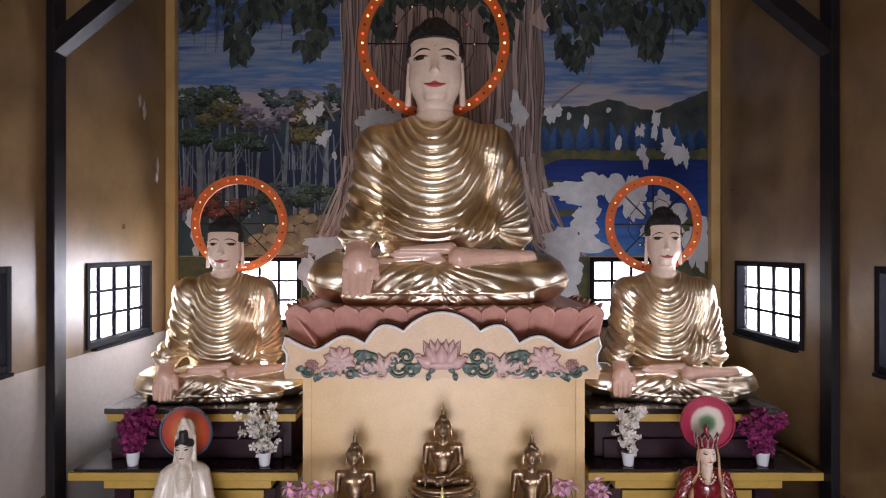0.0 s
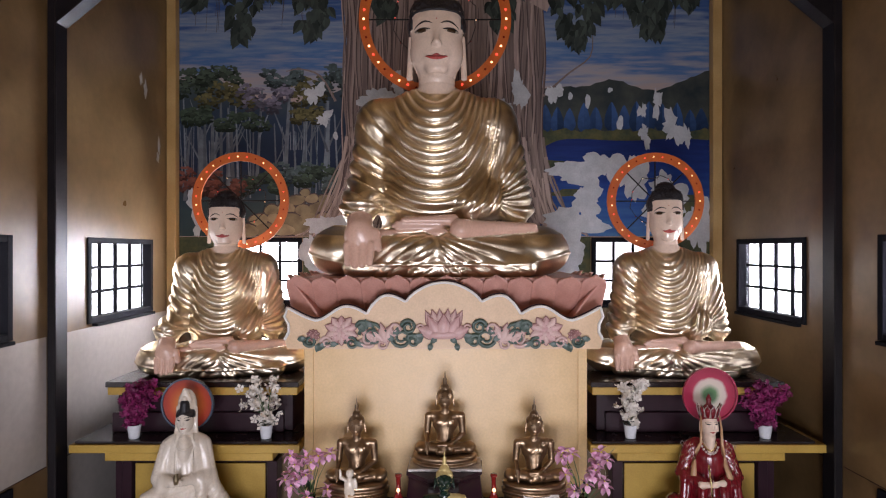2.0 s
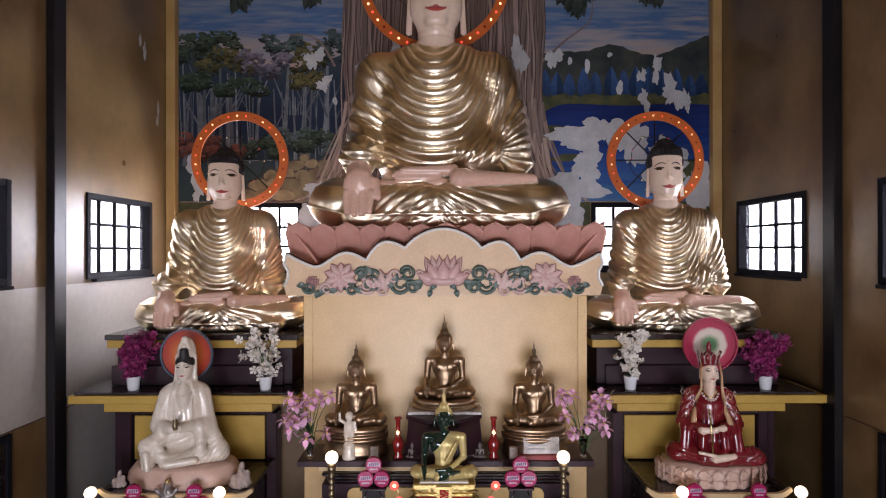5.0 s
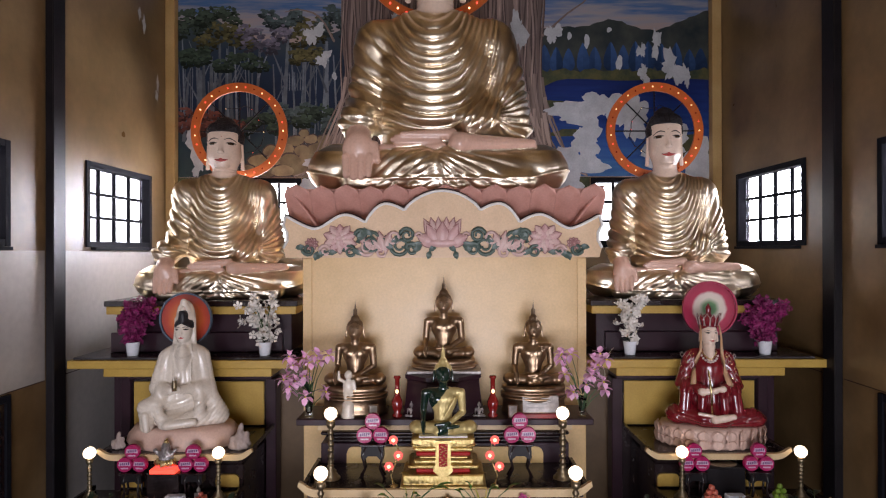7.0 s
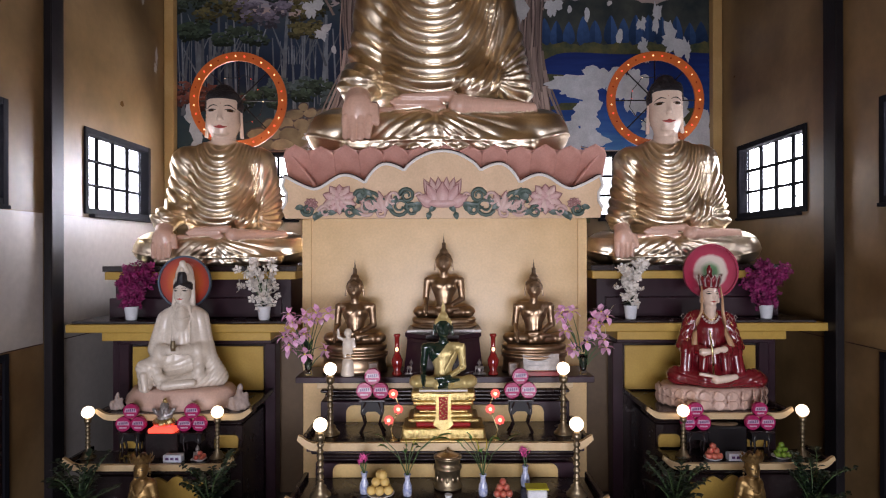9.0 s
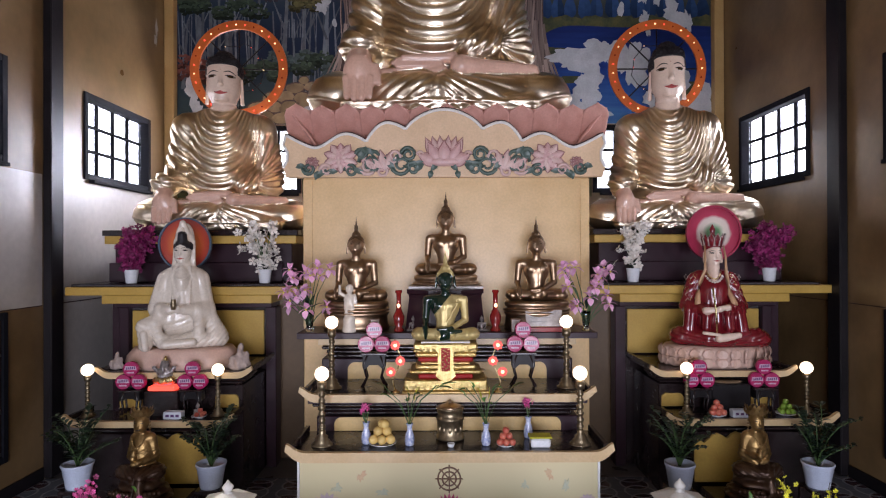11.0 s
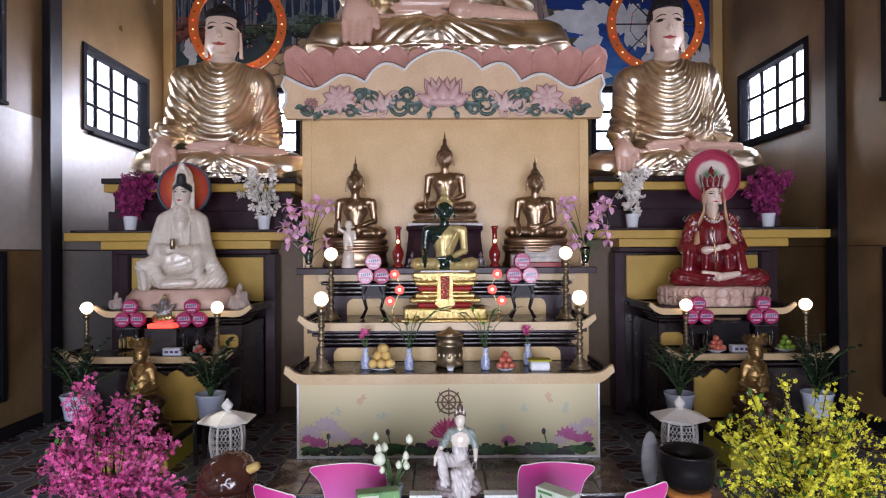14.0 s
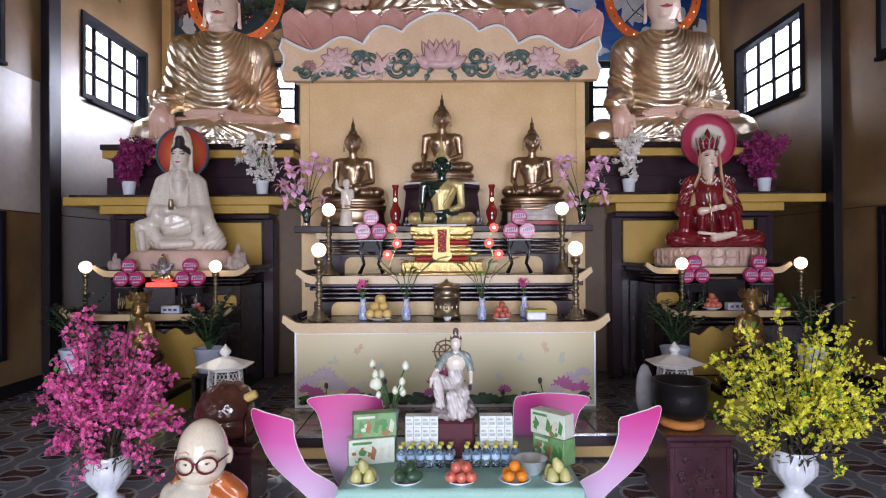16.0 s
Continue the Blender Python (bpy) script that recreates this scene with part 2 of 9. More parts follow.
# ---- shape helpers ----
class Geo:
    """Collects the faces of one mesh; each shape may bring its own material slot."""

    def __init__(self):
        self.v, self.f, self.m, self.s = [], [], [], []

    def add(self, verts, faces, slot=0, smooth=False):
        o = len(self.v)
        self.v += [tuple(p) for p in verts]
        self.f += [tuple(o + i for i in q) for q in faces]
        self.m += [slot] * len(faces)
        self.s += [smooth] * len(faces)
        return self

    def box(self, x0, x1, y0, y1, z0, z1, bevel=0.006, slot=0):
        b = max(0.0, min(bevel, (x1 - x0) / 3, (y1 - y0) / 3, (z1 - z0) / 3))
        lo, hi = (x0, y0, z0), (x1, y1, z1)
        verts, index = [], {}
        for c in range(8):
            s = [(c >> k) & 1 for k in range(3)]
            for a in range(3):
                p = []
                for k in range(3):
                    edge = hi[k] if s[k] else lo[k]
                    p.append(edge if k == a else edge + (-b if s[k] else b))
                index[(c, a)] = len(verts)
                verts.append(p)
        faces = []
        for a in range(3):
            u, w = (a + 1) % 3, (a + 2) % 3
            for side in (0, 1):
                ring = [(0, 0), (1, 0), (1, 1), (0, 1)]
                q = [index[((side << a) | (i << u) | (j << w), a)] for i, j in ring]
                faces.append(q if side else q[::-1])
            for i in (0, 1):
                for j in (0, 1):
                    c0 = (i << u) | (j << w)
                    c1 = c0 | (1 << a)
                    q = [index[(c0, u)], index[(c1, u)], index[(c1, w)], index[(c0, w)]]
                    faces.append(q if (i == j) else q[::-1])
        for c in range(8):
            q = [index[(c, a)] for a in range(3)]
            faces.append(q if bin(c).count("1") % 2 else q[::-1])
        return self.add(verts, faces, slot)

    def lathe(self, profile, at=(0, 0, 0), n=24, slot=0, smooth=True, wobble=None, sx=1.0, sy=1.0):
        verts, faces = [], []
        for r, z in profile:
            for i in range(n):
                a = 2 * math.pi * i / n
                k = r * (wobble(a, z) if wobble else 1)
                verts.append((at[0] + sx * k * math.cos(a), at[1] + sy * k * math.sin(a), at[2] + z))
        for j in range(len(profile) - 1):
            for i in range(n):
                k = (i + 1) % n
                faces.append((j * n + i, j * n + k, (j + 1) * n + k, (j + 1) * n + i))
        faces.append(tuple(range(n))[::-1])
        faces.append(tuple((len(profile) - 1) * n + i for i in range(n)))
        return self.add(verts, faces, slot, smooth)

    def tube(self, pts, r, n=8, slot=0, smooth=True):
        pts = [Vector(p) for p in pts]
        rad = r if isinstance(r, (list, tuple)) else [r] * len(pts)
        verts, faces = [], []
        for i, p in enumerate(pts):
            d = (pts[min(i + 1, len(pts) - 1)] - pts[max(i - 1, 0)]).normalized()
            u = d.cross(Vector((0, 0, 1)) if abs(d.z) < 0.9 else Vector((0, 1, 0))).normalized()
            w = d.cross(u)
            for k in range(n):
                a = 2 * math.pi * k / n
                verts.append(p + (u * math.cos(a) + w * math.sin(a)) * rad[i])
        for i in range(len(pts) - 1):
            for k in range(n):
                q = (k + 1) % n
                faces.append((i * n + k, i * n + q, (i + 1) * n + q, (i + 1) * n + k))
        faces.append(tuple(range(n))[::-1])
        faces.append(tuple((len(pts) - 1) * n + k for k in range(n)))
        return self.add(verts, faces, slot, smooth)

    def ball(self, c, r, n=14, slot=0):
        rx, ry, rz = r if isinstance(r, (list, tuple)) else (r, r, r)
        rows = max(4, n // 2)
        verts, faces = [(c[0], c[1], c[2] - rz)], []
        for j in range(1, rows):
            t = math.pi * j / rows - math.pi / 2
            for i in range(n):
                a = 2 * math.pi * i / n
                verts.append((c[0] + rx * math.cos(t) * math.cos(a), c[1] + ry * math.cos(t) * math.sin(a), c[2] + rz * math.sin(t)))
        verts.append((c[0], c[1], c[2] + rz))
        top = len(verts) - 1
        for i in range(n):
            k = (i + 1) % n
            faces.append((0, 1 + k, 1 + i))
            for j in range(rows - 2):
                faces.append((1 + j * n + i, 1 + j * n + k, 1 + (j + 1) * n + k, 1 + (j + 1) * n + i))
            faces.append((1 + (rows - 2) * n + i, 1 + (rows - 2) * n + k, top))
        return self.add(verts, faces, slot, True)

    def prism(self, poly, y0, y1, slot=0, back=True):
        """A flat outline in x and z, given anticlockwise as seen from the front, from y0 (front) to y1."""
        n = len(poly)
        verts = [(x, y0, z) for x, z in poly] + [(x, y1, z) for x, z in poly]
        faces = [tuple(range(n))]
        if back:
            faces.append(tuple(range(n, 2 * n))[::-1])
        faces += [(i, n + i, n + (i + 1) % n, (i + 1) % n) for i in range(n)]
        return self.add(verts, faces, slot)

    def blade(self, base, tip, width, lift=0.0, slot=0, cup=0.15, side=None):
        """A pointed leaf or petal with a crease, from base to tip."""
        b, t = Vector(base), Vector(tip)
        d = t - b
        s = Vector(side) if side else d.cross(Vector((0, 0, 1)) if abs(d.normalized().z) < 0.95 else Vector((1, 0, 0)))
        s = s.normalized() * width / 2
        nrm = s.cross(d).normalized()
        m1, m2 = b + d * 0.35 + nrm * lift, b + d * 0.7 + nrm * lift * 0.8
        c = nrm * width * cup
        verts = [b, m1 + s + c, m1, m1 - s + c, m2 + s * 0.8 + c, m2, m2 - s * 0.8 + c, t]
        faces = [(0, 2, 1), (0, 3, 2), (1, 2, 5, 4), (2, 3, 6, 5), (4, 5, 7), (5, 6, 7)]
        return self.add(verts, faces, slot, True)

    def mesh(self, name, *mats):
        me = bpy.data.meshes.new(name)
        me.from_pydata(self.v, [], self.f)
        for m in mats:
            me.materials.append(m)
        me.polygons.foreach_set("material_index", self.m)
        me.polygons.foreach_set("use_smooth", self.s)
        me.update()
        return me


def thing(name, label, category, at=(0, 0, 0), turn=0, group="", kind=""):
    ob = new(name)
    ob.empty_display_size = 0.05
    ob.matrix_basis = pose(*at, 0, 0, turn)
    return tagged(ob, label, category, group, kind)


def part(name, g, mats, parent, label=""):
    mats = mats if isinstance(mats, (list, tuple)) else [mats]
    ob = new(name, g if isinstance(g, bpy.types.Mesh) else g.mesh(name, *mats))
    ob.parent = parent
    return tagged(ob, label)


def single(name, g, mats, label, category, at=(0, 0, 0), turn=0, group="", kind="", scale=1.0):
    mats = mats if isinstance(mats, (list, tuple)) else [mats]
    ob = new(name, g if isinstance(g, bpy.types.Mesh) else g.mesh(name, *mats))
    ob.matrix_basis = pose(*at, 0, 0, turn) @ Matrix.Scale(scale, 4)
    return tagged(ob, label, category, group, kind)


def ell(c, r, m=0, k=0.08):
    return ("e", c, r, m, k)


def cap(a, b, ra, rb=None, m=0, k=0.08):
    return ("c", a, b, ra, ra if rb is None else rb, m, k)


def distance(p, P):
    if p[0] == "e":
        q = P - np.array(p[1], np.float32)
        r = np.array(p[2], np.float32)
        k0 = np.sqrt(((q / r) ** 2).sum(-1)) + 1e-6
        k1 = np.sqrt(((q / r ** 2) ** 2).sum(-1)) + 1e-6
        return k0 * (k0 - 1) / k1
    a, b = np.array(p[1], np.float32), np.array(p[2], np.float32)
    d = b - a
    q = P - a
    h = np.clip((q @ d) / max(float(d @ d), 1e-9), 0, 1)
    return np.sqrt(((q - h[..., None] * d) ** 2).sum(-1)) - (p[3] + (p[4] - p[3]) * h)


def blend(prims, P):
    out = None
    for p in prims:
        d = distance(p, P)
        if out is None:
            out = d
            continue
        k = p[-1]
        h = np.clip(0.5 + 0.5 * (out - d) / k, 0, 1)
        out = out * (1 - h) + d * h - k * h * (1 - h)
    return out


def sculpt(name, prims, cell, mats, relief=None, extra=None, recolour=None):
    """One smooth closed mesh round blended ellipsoids and capsules; relief(P, slot) pushes it in and out; extra: a Geo added to it."""
    lo, hi = np.full(3, 1e9), np.full(3, -1e9)
    for p in prims:
        if p[0] == "e":
            lo, hi = np.minimum(lo, np.array(p[1]) - p[2]), np.maximum(hi, np.array(p[1]) + p[2])
        else:
            r = max(p[3], p[4])
            for e in (p[1], p[2]):
                lo, hi = np.minimum(lo, np.array(e) - r), np.maximum(hi, np.array(e) + r)
    lo, hi = lo - 3 * cell, hi + 3 * cell
    n = np.ceil((hi - lo) / cell).astype(int) + 1
    # only the blocks near the surface are worked out cell by cell
    B = 8
    nb = -(-n // B)
    F = np.empty(tuple(nb * B), np.float32)
    half = cell * B * 0.5
    mids = np.stack(np.meshgrid(*[lo[i] + cell * B * np.arange(nb[i]) + half for i in range(3)], indexing="ij"), -1).astype(np.float32)
    mid = blend(prims, mids)
    F.reshape(nb[0], B, nb[1], B, nb[2], B)[:] = mid[:, None, :, None, :, None]
    near = np.argwhere(np.abs(mid) < half * 4.5)
    step = (cell * np.stack(np.meshgrid(*[np.arange(B)] * 3, indexing="ij"), -1)).astype(np.float32)
    for c0 in range(0, len(near), 400):
        some = near[c0:c0 + 400]
        base = (lo + cell * B * some).astype(np.float32)
        D = blend(prims, base[:, None, None, None, :] + step[None])
        for (i, j, k), d in zip(some, D):
            F[i * B:i * B + B, j * B:j * B + B, k * B:k * B + B] = d
    F = F[:n[0], :n[1], :n[2]]
    S = F < 0
    c = [slice(0, -1), slice(1, None)]
    mixed = np.zeros(n - 1, bool)
    first = S[:-1, :-1, :-1]
    for i in (0, 1):
        for j in (0, 1):
            for k in (0, 1):
                mixed |= S[c[i], c[j], c[k]] != first
    ids = -np.ones(n - 1, np.int64)
    cells = np.argwhere(mixed)
    ids[mixed] = np.arange(len(cells))
    acc, cnt = np.zeros((len(cells), 3)), np.zeros(len(cells))
    I, J, K = cells.T
    for axis in range(3):
        for a in (0, 1):
            for b in (0, 1):
                o = [0, 0, 0]
                o[(axis + 1) % 3], o[(axis + 2) % 3] = a, b
                e = list(o)
                e[axis] = 1
                f0, f1 = F[I + o[0], J + o[1], K + o[2]], F[I + e[0], J + e[1], K + e[2]]
                hit = (f0 < 0) != (f1 < 0)
                t = np.where(hit, f0 / np.where(f0 == f1, 1, f0 - f1), 0)
                pt = np.array(o, float)[None] + t[:, None] * np.eye(3)[axis][None]
                acc += np.where(hit[:, None], pt, 0)
                cnt += hit
    V = lo + cell * (cells + acc / cnt[:, None])
    quads = []
    for axis in range(3):
        u, w = (axis + 1) % 3, (axis + 2) % 3
        s0 = [slice(None)] * 3
        s1 = [slice(None)] * 3
        s0[axis], s1[axis] = slice(0, -1), slice(1, None)
        A, B = S[tuple(s0)], S[tuple(s1)]
        E = np.argwhere(A != B)
        inside = A[tuple(E.T)]
        du, dw = np.eye(3, dtype=int)[u], np.eye(3, dtype=int)[w]
        q = np.stack([ids[tuple((E - du - dw).T)], ids[tuple((E - dw).T)], ids[tuple(E.T)], ids[tuple((E - du).T)]], 1)
        q[~inside] = q[~inside][:, ::-1]
        quads.append(q)
    Q = np.concatenate(quads)
    D = np.stack([distance(p, V.astype(np.float32)) for p in prims], 1)
    slot = np.array([p[-2] for p in prims])[D.argmin(1)]
    if recolour is not None:
        slot = recolour(V, slot)
    if relief is not None:
        nf = np.cross(V[Q[:, 2]] - V[Q[:, 0]], V[Q[:, 3]] - V[Q[:, 1]])
        N = np.zeros_like(V)
        for k in range(4):
            np.add.at(N, Q[:, k], nf)
        N /= np.linalg.norm(N, axis=1)[:, None] + 1e-9
        V = V + N * relief(V, slot)[:, None]
    fm = np.sort(slot[Q], axis=1)[:, 1]
    g = extra or Geo()
    ov, of, om, os_ = g.v, g.f, g.m, g.s
    base = len(V)
    me = bpy.data.meshes.new(name)
    me.from_pydata(V.tolist() + ov, [], Q.tolist() + [tuple(base + i for i in f) for f in of])
    for m in mats:
        me.materials.append(m)
    me.polygons.foreach_set("material_index", fm.tolist() + om)
    me.polygons.foreach_set("use_smooth", [True] * (len(Q) + len(of)))
    me.update()
    return me


def wavy(P, f, seed=0.0):
    """A smooth wandering value between -1 and 1 over the points."""
    x, y, z = P[:, 0] * f, P[:, 1] * f, P[:, 2] * f
    return (np.sin(1.7 * x + 0.9 * z + seed) + np.sin(1.3 * z - 1.1 * y + 2.1 * seed) + np.sin(0.8 * x + 1.9 * y + 1.2 * z + 3.7 * seed)) / 3

# ---- structure ----
HALF, BACK, FRONT, TOP, THICK = 5.55, 12.0, -5.0, 11.8, 0.24


def pierced(name, axis, lo, hi, at0, at1, holes, mat, label):
    """A wall with rectangular holes (a0, a1, z0, z1); axis: the way it runs, 0 for x and 1 for y."""
    g = Geo()

    def piece(a0, a1, z0, z1):
        if axis:
            g.box(at0, at1, a0, a1, z0, z1, 0)
        else:
            g.box(a0, a1, at0, at1, z0, z1, 0)
    cuts = sorted({lo, hi, *[h[0] for h in holes], *[h[1] for h in holes]})
    for a0, a1 in zip(cuts, cuts[1:]):
        z = 0.0
        for h in sorted((h for h in holes if h[0] <= a0 and h[1] >= a1), key=lambda h: h[2]):
            piece(a0, a1, z, h[2])
            z = h[3]
        piece(a0, a1, z, TOP)
    return single(name, g, mat, label, "wall", kind="structure")


SIDE_HOLES = [(9.2, 11.2, 4.26, 5.57), (5.83, 7.55, 4.26, 5.57)]
RIGHT_HOLES = [(9.1, 11.18, 4.26, 5.57), (5.83, 7.55, 4.26, 5.57)]
BACK_HOLES = [(-4.62, -2.9, 4.3, 5.62), (3.0, 4.72, 4.3, 5.62)]
pierced("wall_left", 1, FRONT, BACK, -HALF - THICK, -HALF, SIDE_HOLES, OCHRE, "mottled ochre painted plaster wall with a gloss")
pierced("wall_right", 1, FRONT, BACK, HALF, HALF + THICK, RIGHT_HOLES, OCHRE, "mottled ochre painted plaster wall with a gloss")
pierced("wall_back", 0, -HALF - THICK, HALF + THICK, BACK, BACK + THICK, BACK_HOLES, OCHRE, "plaster wall behind the painted mural")
pierced("wall_front", 0, -HALF - THICK, HALF + THICK, FRONT - THICK, FRONT, [(-3.2, 3.2, 0.0, 3.5)], OCHRE, "plain plaster wall with the wide entrance")
single("ceiling", Geo().box(-HALF - THICK, HALF + THICK, FRONT - THICK, BACK + THICK, TOP, TOP + 0.2, 0), PINEPOST, "plain wooden ceiling", "ceiling", kind="structure")
floor = single("floor", Geo().box(-HALF, HALF, FRONT, BACK, -0.2, -0.012, 0), material("grey_floor_screed", (0.16, 0.15, 0.15), (0.11, 0.10, 0.105), 0.3, scale=3), "polished patterned tile floor, grey-blue and maroon", "floor", kind="structure")
single("ground", Geo().box(-90, 90, -90, 90, -0.5, -0.3, 0), material("pale_earth", (0.25, 0.22, 0.17), None, 0.9, scale=0.4), "pale bare ground outside", "ground", kind="structure")

PANE = glass("window_pane_glass")


def window(name, axis, a0, a1, z0, z1, plane, inward, label):
    """A black framed window, four panes by three; plane: the room face of its wall; inward: the way into the room."""
    top = thing(name, label, "window", kind="structure")

    def slab(part_name, a, b, c, d, d0, d1, mat, parent, bevel=0.005):
        p, q = sorted((plane + inward * d0, plane + inward * d1))
        g = Geo()
        g.box(p, q, a, b, c, d, bevel) if axis else g.box(a, b, p, q, c, d, bevel)
        return part(part_name, g, mat, parent)
    w = 0.07
    slab("window_frame", a0 - 0.02, a0 + w, z0 - 0.02, z1 + 0.02, -0.17, 0.03, FRAMEPAINT, top)
    slab("window_frame", a1 - w, a1 + 0.02, z0 - 0.02, z1 + 0.02, -0.17, 0.03, FRAMEPAINT, top)
    slab("window_frame", a0 + w, a1 - w, z1 - w, z1 + 0.02, -0.17, 0.028, FRAMEPAINT, top)
    slab("window_frame", a0 + w, a1 - w, z0 - 0.02, z0 + w, -0.17, 0.028, FRAMEPAINT, top)
    slab("window_sill", a0 + 0.12, a1 - 0.02, z0 - 0.07, z0 - 0.022, -0.02, 0.09, FRAMEPAINT, top)
    b0, b1, c0, c1 = a0 + w, a1 - w, z0 + w, z1 - w
    for i in range(1, 4):
        m = b0 + (b1 - b0) * i / 4
        slab("glazing_bar", m - 0.023, m + 0.023, c0, c1, -0.155, -0.10, FRAMEPAINT, top)
    for j in range(1, 3):
        m = c0 + (c1 - c0) * j / 3
        slab("glazing_bar", b0, b1, m - 0.023, m + 0.023, -0.15, -0.104, FRAMEPAINT, top)
    for i in range(4):
        for j in range(3):
            e, f = b0 + (b1 - b0) * i / 4, c0 + (c1 - c0) * j / 3
            ob = slab("pane", e + 0.002, e + (b1 - b0) / 4 - 0.002, f + 0.002, f + (c1 - c0) / 3 - 0.002, -0.131, -0.127, PANE, top, 0)
            ob.visible_shadow = False
    return top


wnum = 1
for h in SIDE_HOLES:
    window(f"window_{wnum}", 1, *h, -HALF, 1, "black framed window of twelve bright panes")
    wnum += 1
for h in RIGHT_HOLES:
    window(f"window_{wnum}", 1, *h, HALF, -1, "black framed window of twelve bright panes")
    wnum += 1
for h in BACK_HOLES:
    window(f"window_{wnum}", 0, *h, BACK, -1, "black framed window of twelve bright panes behind a statue")
    wnum += 1


def shutter(x, s):
    """The closed dark shutter low on the side wall."""
    top = thing(f"window_{wnum if s > 0 else wnum + 1}", "black wooden window with its shutters closed", "window", kind="structure")
    y0, y1, z0, z1 = 5.9, 7.55, 0.48, 2.36
    for a, b, c, d in ((y0, y0 + 0.09, z0, z1), (y1 - 0.09, y1, z0, z1), (y0 + 0.09, y1 - 0.09, z1 - 0.09, z1), (y0 + 0.09, y1 - 0.09, z0, z0 + 0.09)):
        p, q = sorted((x, x + s * 0.05))
        part("window_frame", Geo().box(p, q, a, b, c, d), FRAMEPAINT, top)
    ym = (y0 + y1) / 2
    for a, b in ((y0 + 0.095, ym - 0.004), (ym + 0.004, y1 - 0.095)):
        p, q = sorted((x, x + s * 0.03))
        leaf = part("shutter", Geo().box(p, q, a, b, z0 + 0.095, z1 - 0.095), DARKWOOD, top)
        for i in range(14):
            zz = z0 + 0.19 + i * 0.11
            p, q = sorted((x + s * 0.031, x + s * 0.042))
            part("slat", Geo().box(p, q, a + 0.07, b - 0.07, zz, zz + 0.07, 0.003), FRAMEPAINT, leaf)
    return top


shutter(-HALF, 1)
shutter(HALF, -1)

for s, nm in ((-1, "left"), (1, "right")):
    x0, x1 = sorted((s * 5.43, s * (HALF - 0.002)))
    p = thing("timber_pillar", "tall black painted timber pillar against the wall", "pillar", kind="structure")
    part("shaft", Geo().box(x0, x1, 8.25, 8.53, 0, TOP, 0.015), BLACKTIMBER, p)
    g = Geo()
    a, b = (s * 5.46, 8.70), (s * 4.05, 9.86)
    w = 0.15
    poly = [(a[0], a[1] - w), (b[0], b[1] - w), (b[0], b[1] + w), (a[0], a[1] + w)]
    g.prism(poly if s < 0 else poly[::-1], 8.27, 8.51)
    part("brace", g, BLACKTIMBER, p)
    p, q = sorted((s * 5.36, s * 5.545))
    single("corner_post", Geo().box(p, q, 11.80, 11.975, 0, TOP, 0.01), PINEPOST, "pale varnished wooden corner post beside the mural", "post", kind="structure")
    p, q = sorted((s * (HALF - 0.03), s * (HALF - 0.001)))
    for y0, y1 in ((FRONT + 0.01, 8.24), (8.54, 11.79)):
        single("baseboard", Geo().box(p, q, y0, y1, -0.01, 0.16, 0.005), BLACKTIMBER, "black painted skirting board along the wall", "baseboard", kind="structure")
        p2, q2 = sorted((s * (HALF - 0.004), s * (HALF - 0.0005)))
        single("trim", Geo().box(p2, q2, y0, y1, 2.372, 2.384, 0.001), PLUM, "thin seam strip across the plaster wall", "trim", kind="structure")
single("tie_beam", Geo().box(-5.42, 5.42, 8.27, 8.51, 9.90, 10.2, 0.012), BLACKTIMBER, "black timber tie beam high across the hall", "beam", kind="structure")
# the shade between the altars is put into this darker brown of the ochre
STRIPSHADE = material("shaded_ochre_strip", (0.15, 0.092, 0.045), (0.10, 0.058, 0.026), 0.45, scale=1.5, fine=12, bump=0.05)
for s in (-1, 1):
    a, b = sorted((s * 1.89, s * 2.70))
    single("partition", Geo().box(a, b, 9.02, 9.10, 0, 2.49, 0.004), STRIPSHADE, "ochre wall strip between the altars, browned for the shade there", "wall", kind="structure")
# small places where the wall paint has flaked off
PEEL = material("bare_wall_patch", (0.50, 0.50, 0.50), (0.38, 0.37, 0.36), 0.8, scale=9)
for k, (y, z, w, h) in enumerate(((10.82, 8.52, 0.05, 0.11), (10.98, 8.38, 0.06, 0.16), (11.50, 7.42, 0.05, 0.16), (11.46, 7.18, 0.06, 0.10))):
    ring = [(-HALF + 0.003, y + w * math.cos(i / 11 * 6.2832) * (1 + 0.35 * math.sin(i * 2.7 + k)), z + h * math.sin(i / 11 * 6.2832) * (1 + 0.3 * math.sin(i * 4.1 + k))) for i in range(11)]
    part("flaked_patch", Geo().add(ring, [tuple(range(11))]), PEEL, bpy.data.objects["wall_left"])
# window light mirrored in the left wall's gloss, coloured into boards between the seams
LITBAND = dull(material("reflected_light_grey", (0.40, 0.37, 0.345), (0.34, 0.31, 0.285), 0.33, scale=0.7, fine=9, bump=0.04, rvar=0.03), 0.9)
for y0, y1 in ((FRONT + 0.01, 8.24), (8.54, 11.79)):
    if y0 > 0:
        single("wall_panel", Geo().box(-HALF + 0.0005, -HALF + 0.006, y0, y1, 0.162, 2.370, 0.001), LITBAND, "glossy board panel low on the wall, paled by painted-in window light", "wall", kind="structure")
    single("wall_panel", Geo().box(-HALF + 0.0005, -HALF + 0.006, y0, y1, 2.386, 4.185, 0.001), LITBAND, "glossy board panel on the wall, paled by painted-in window light", "wall", kind="structure")

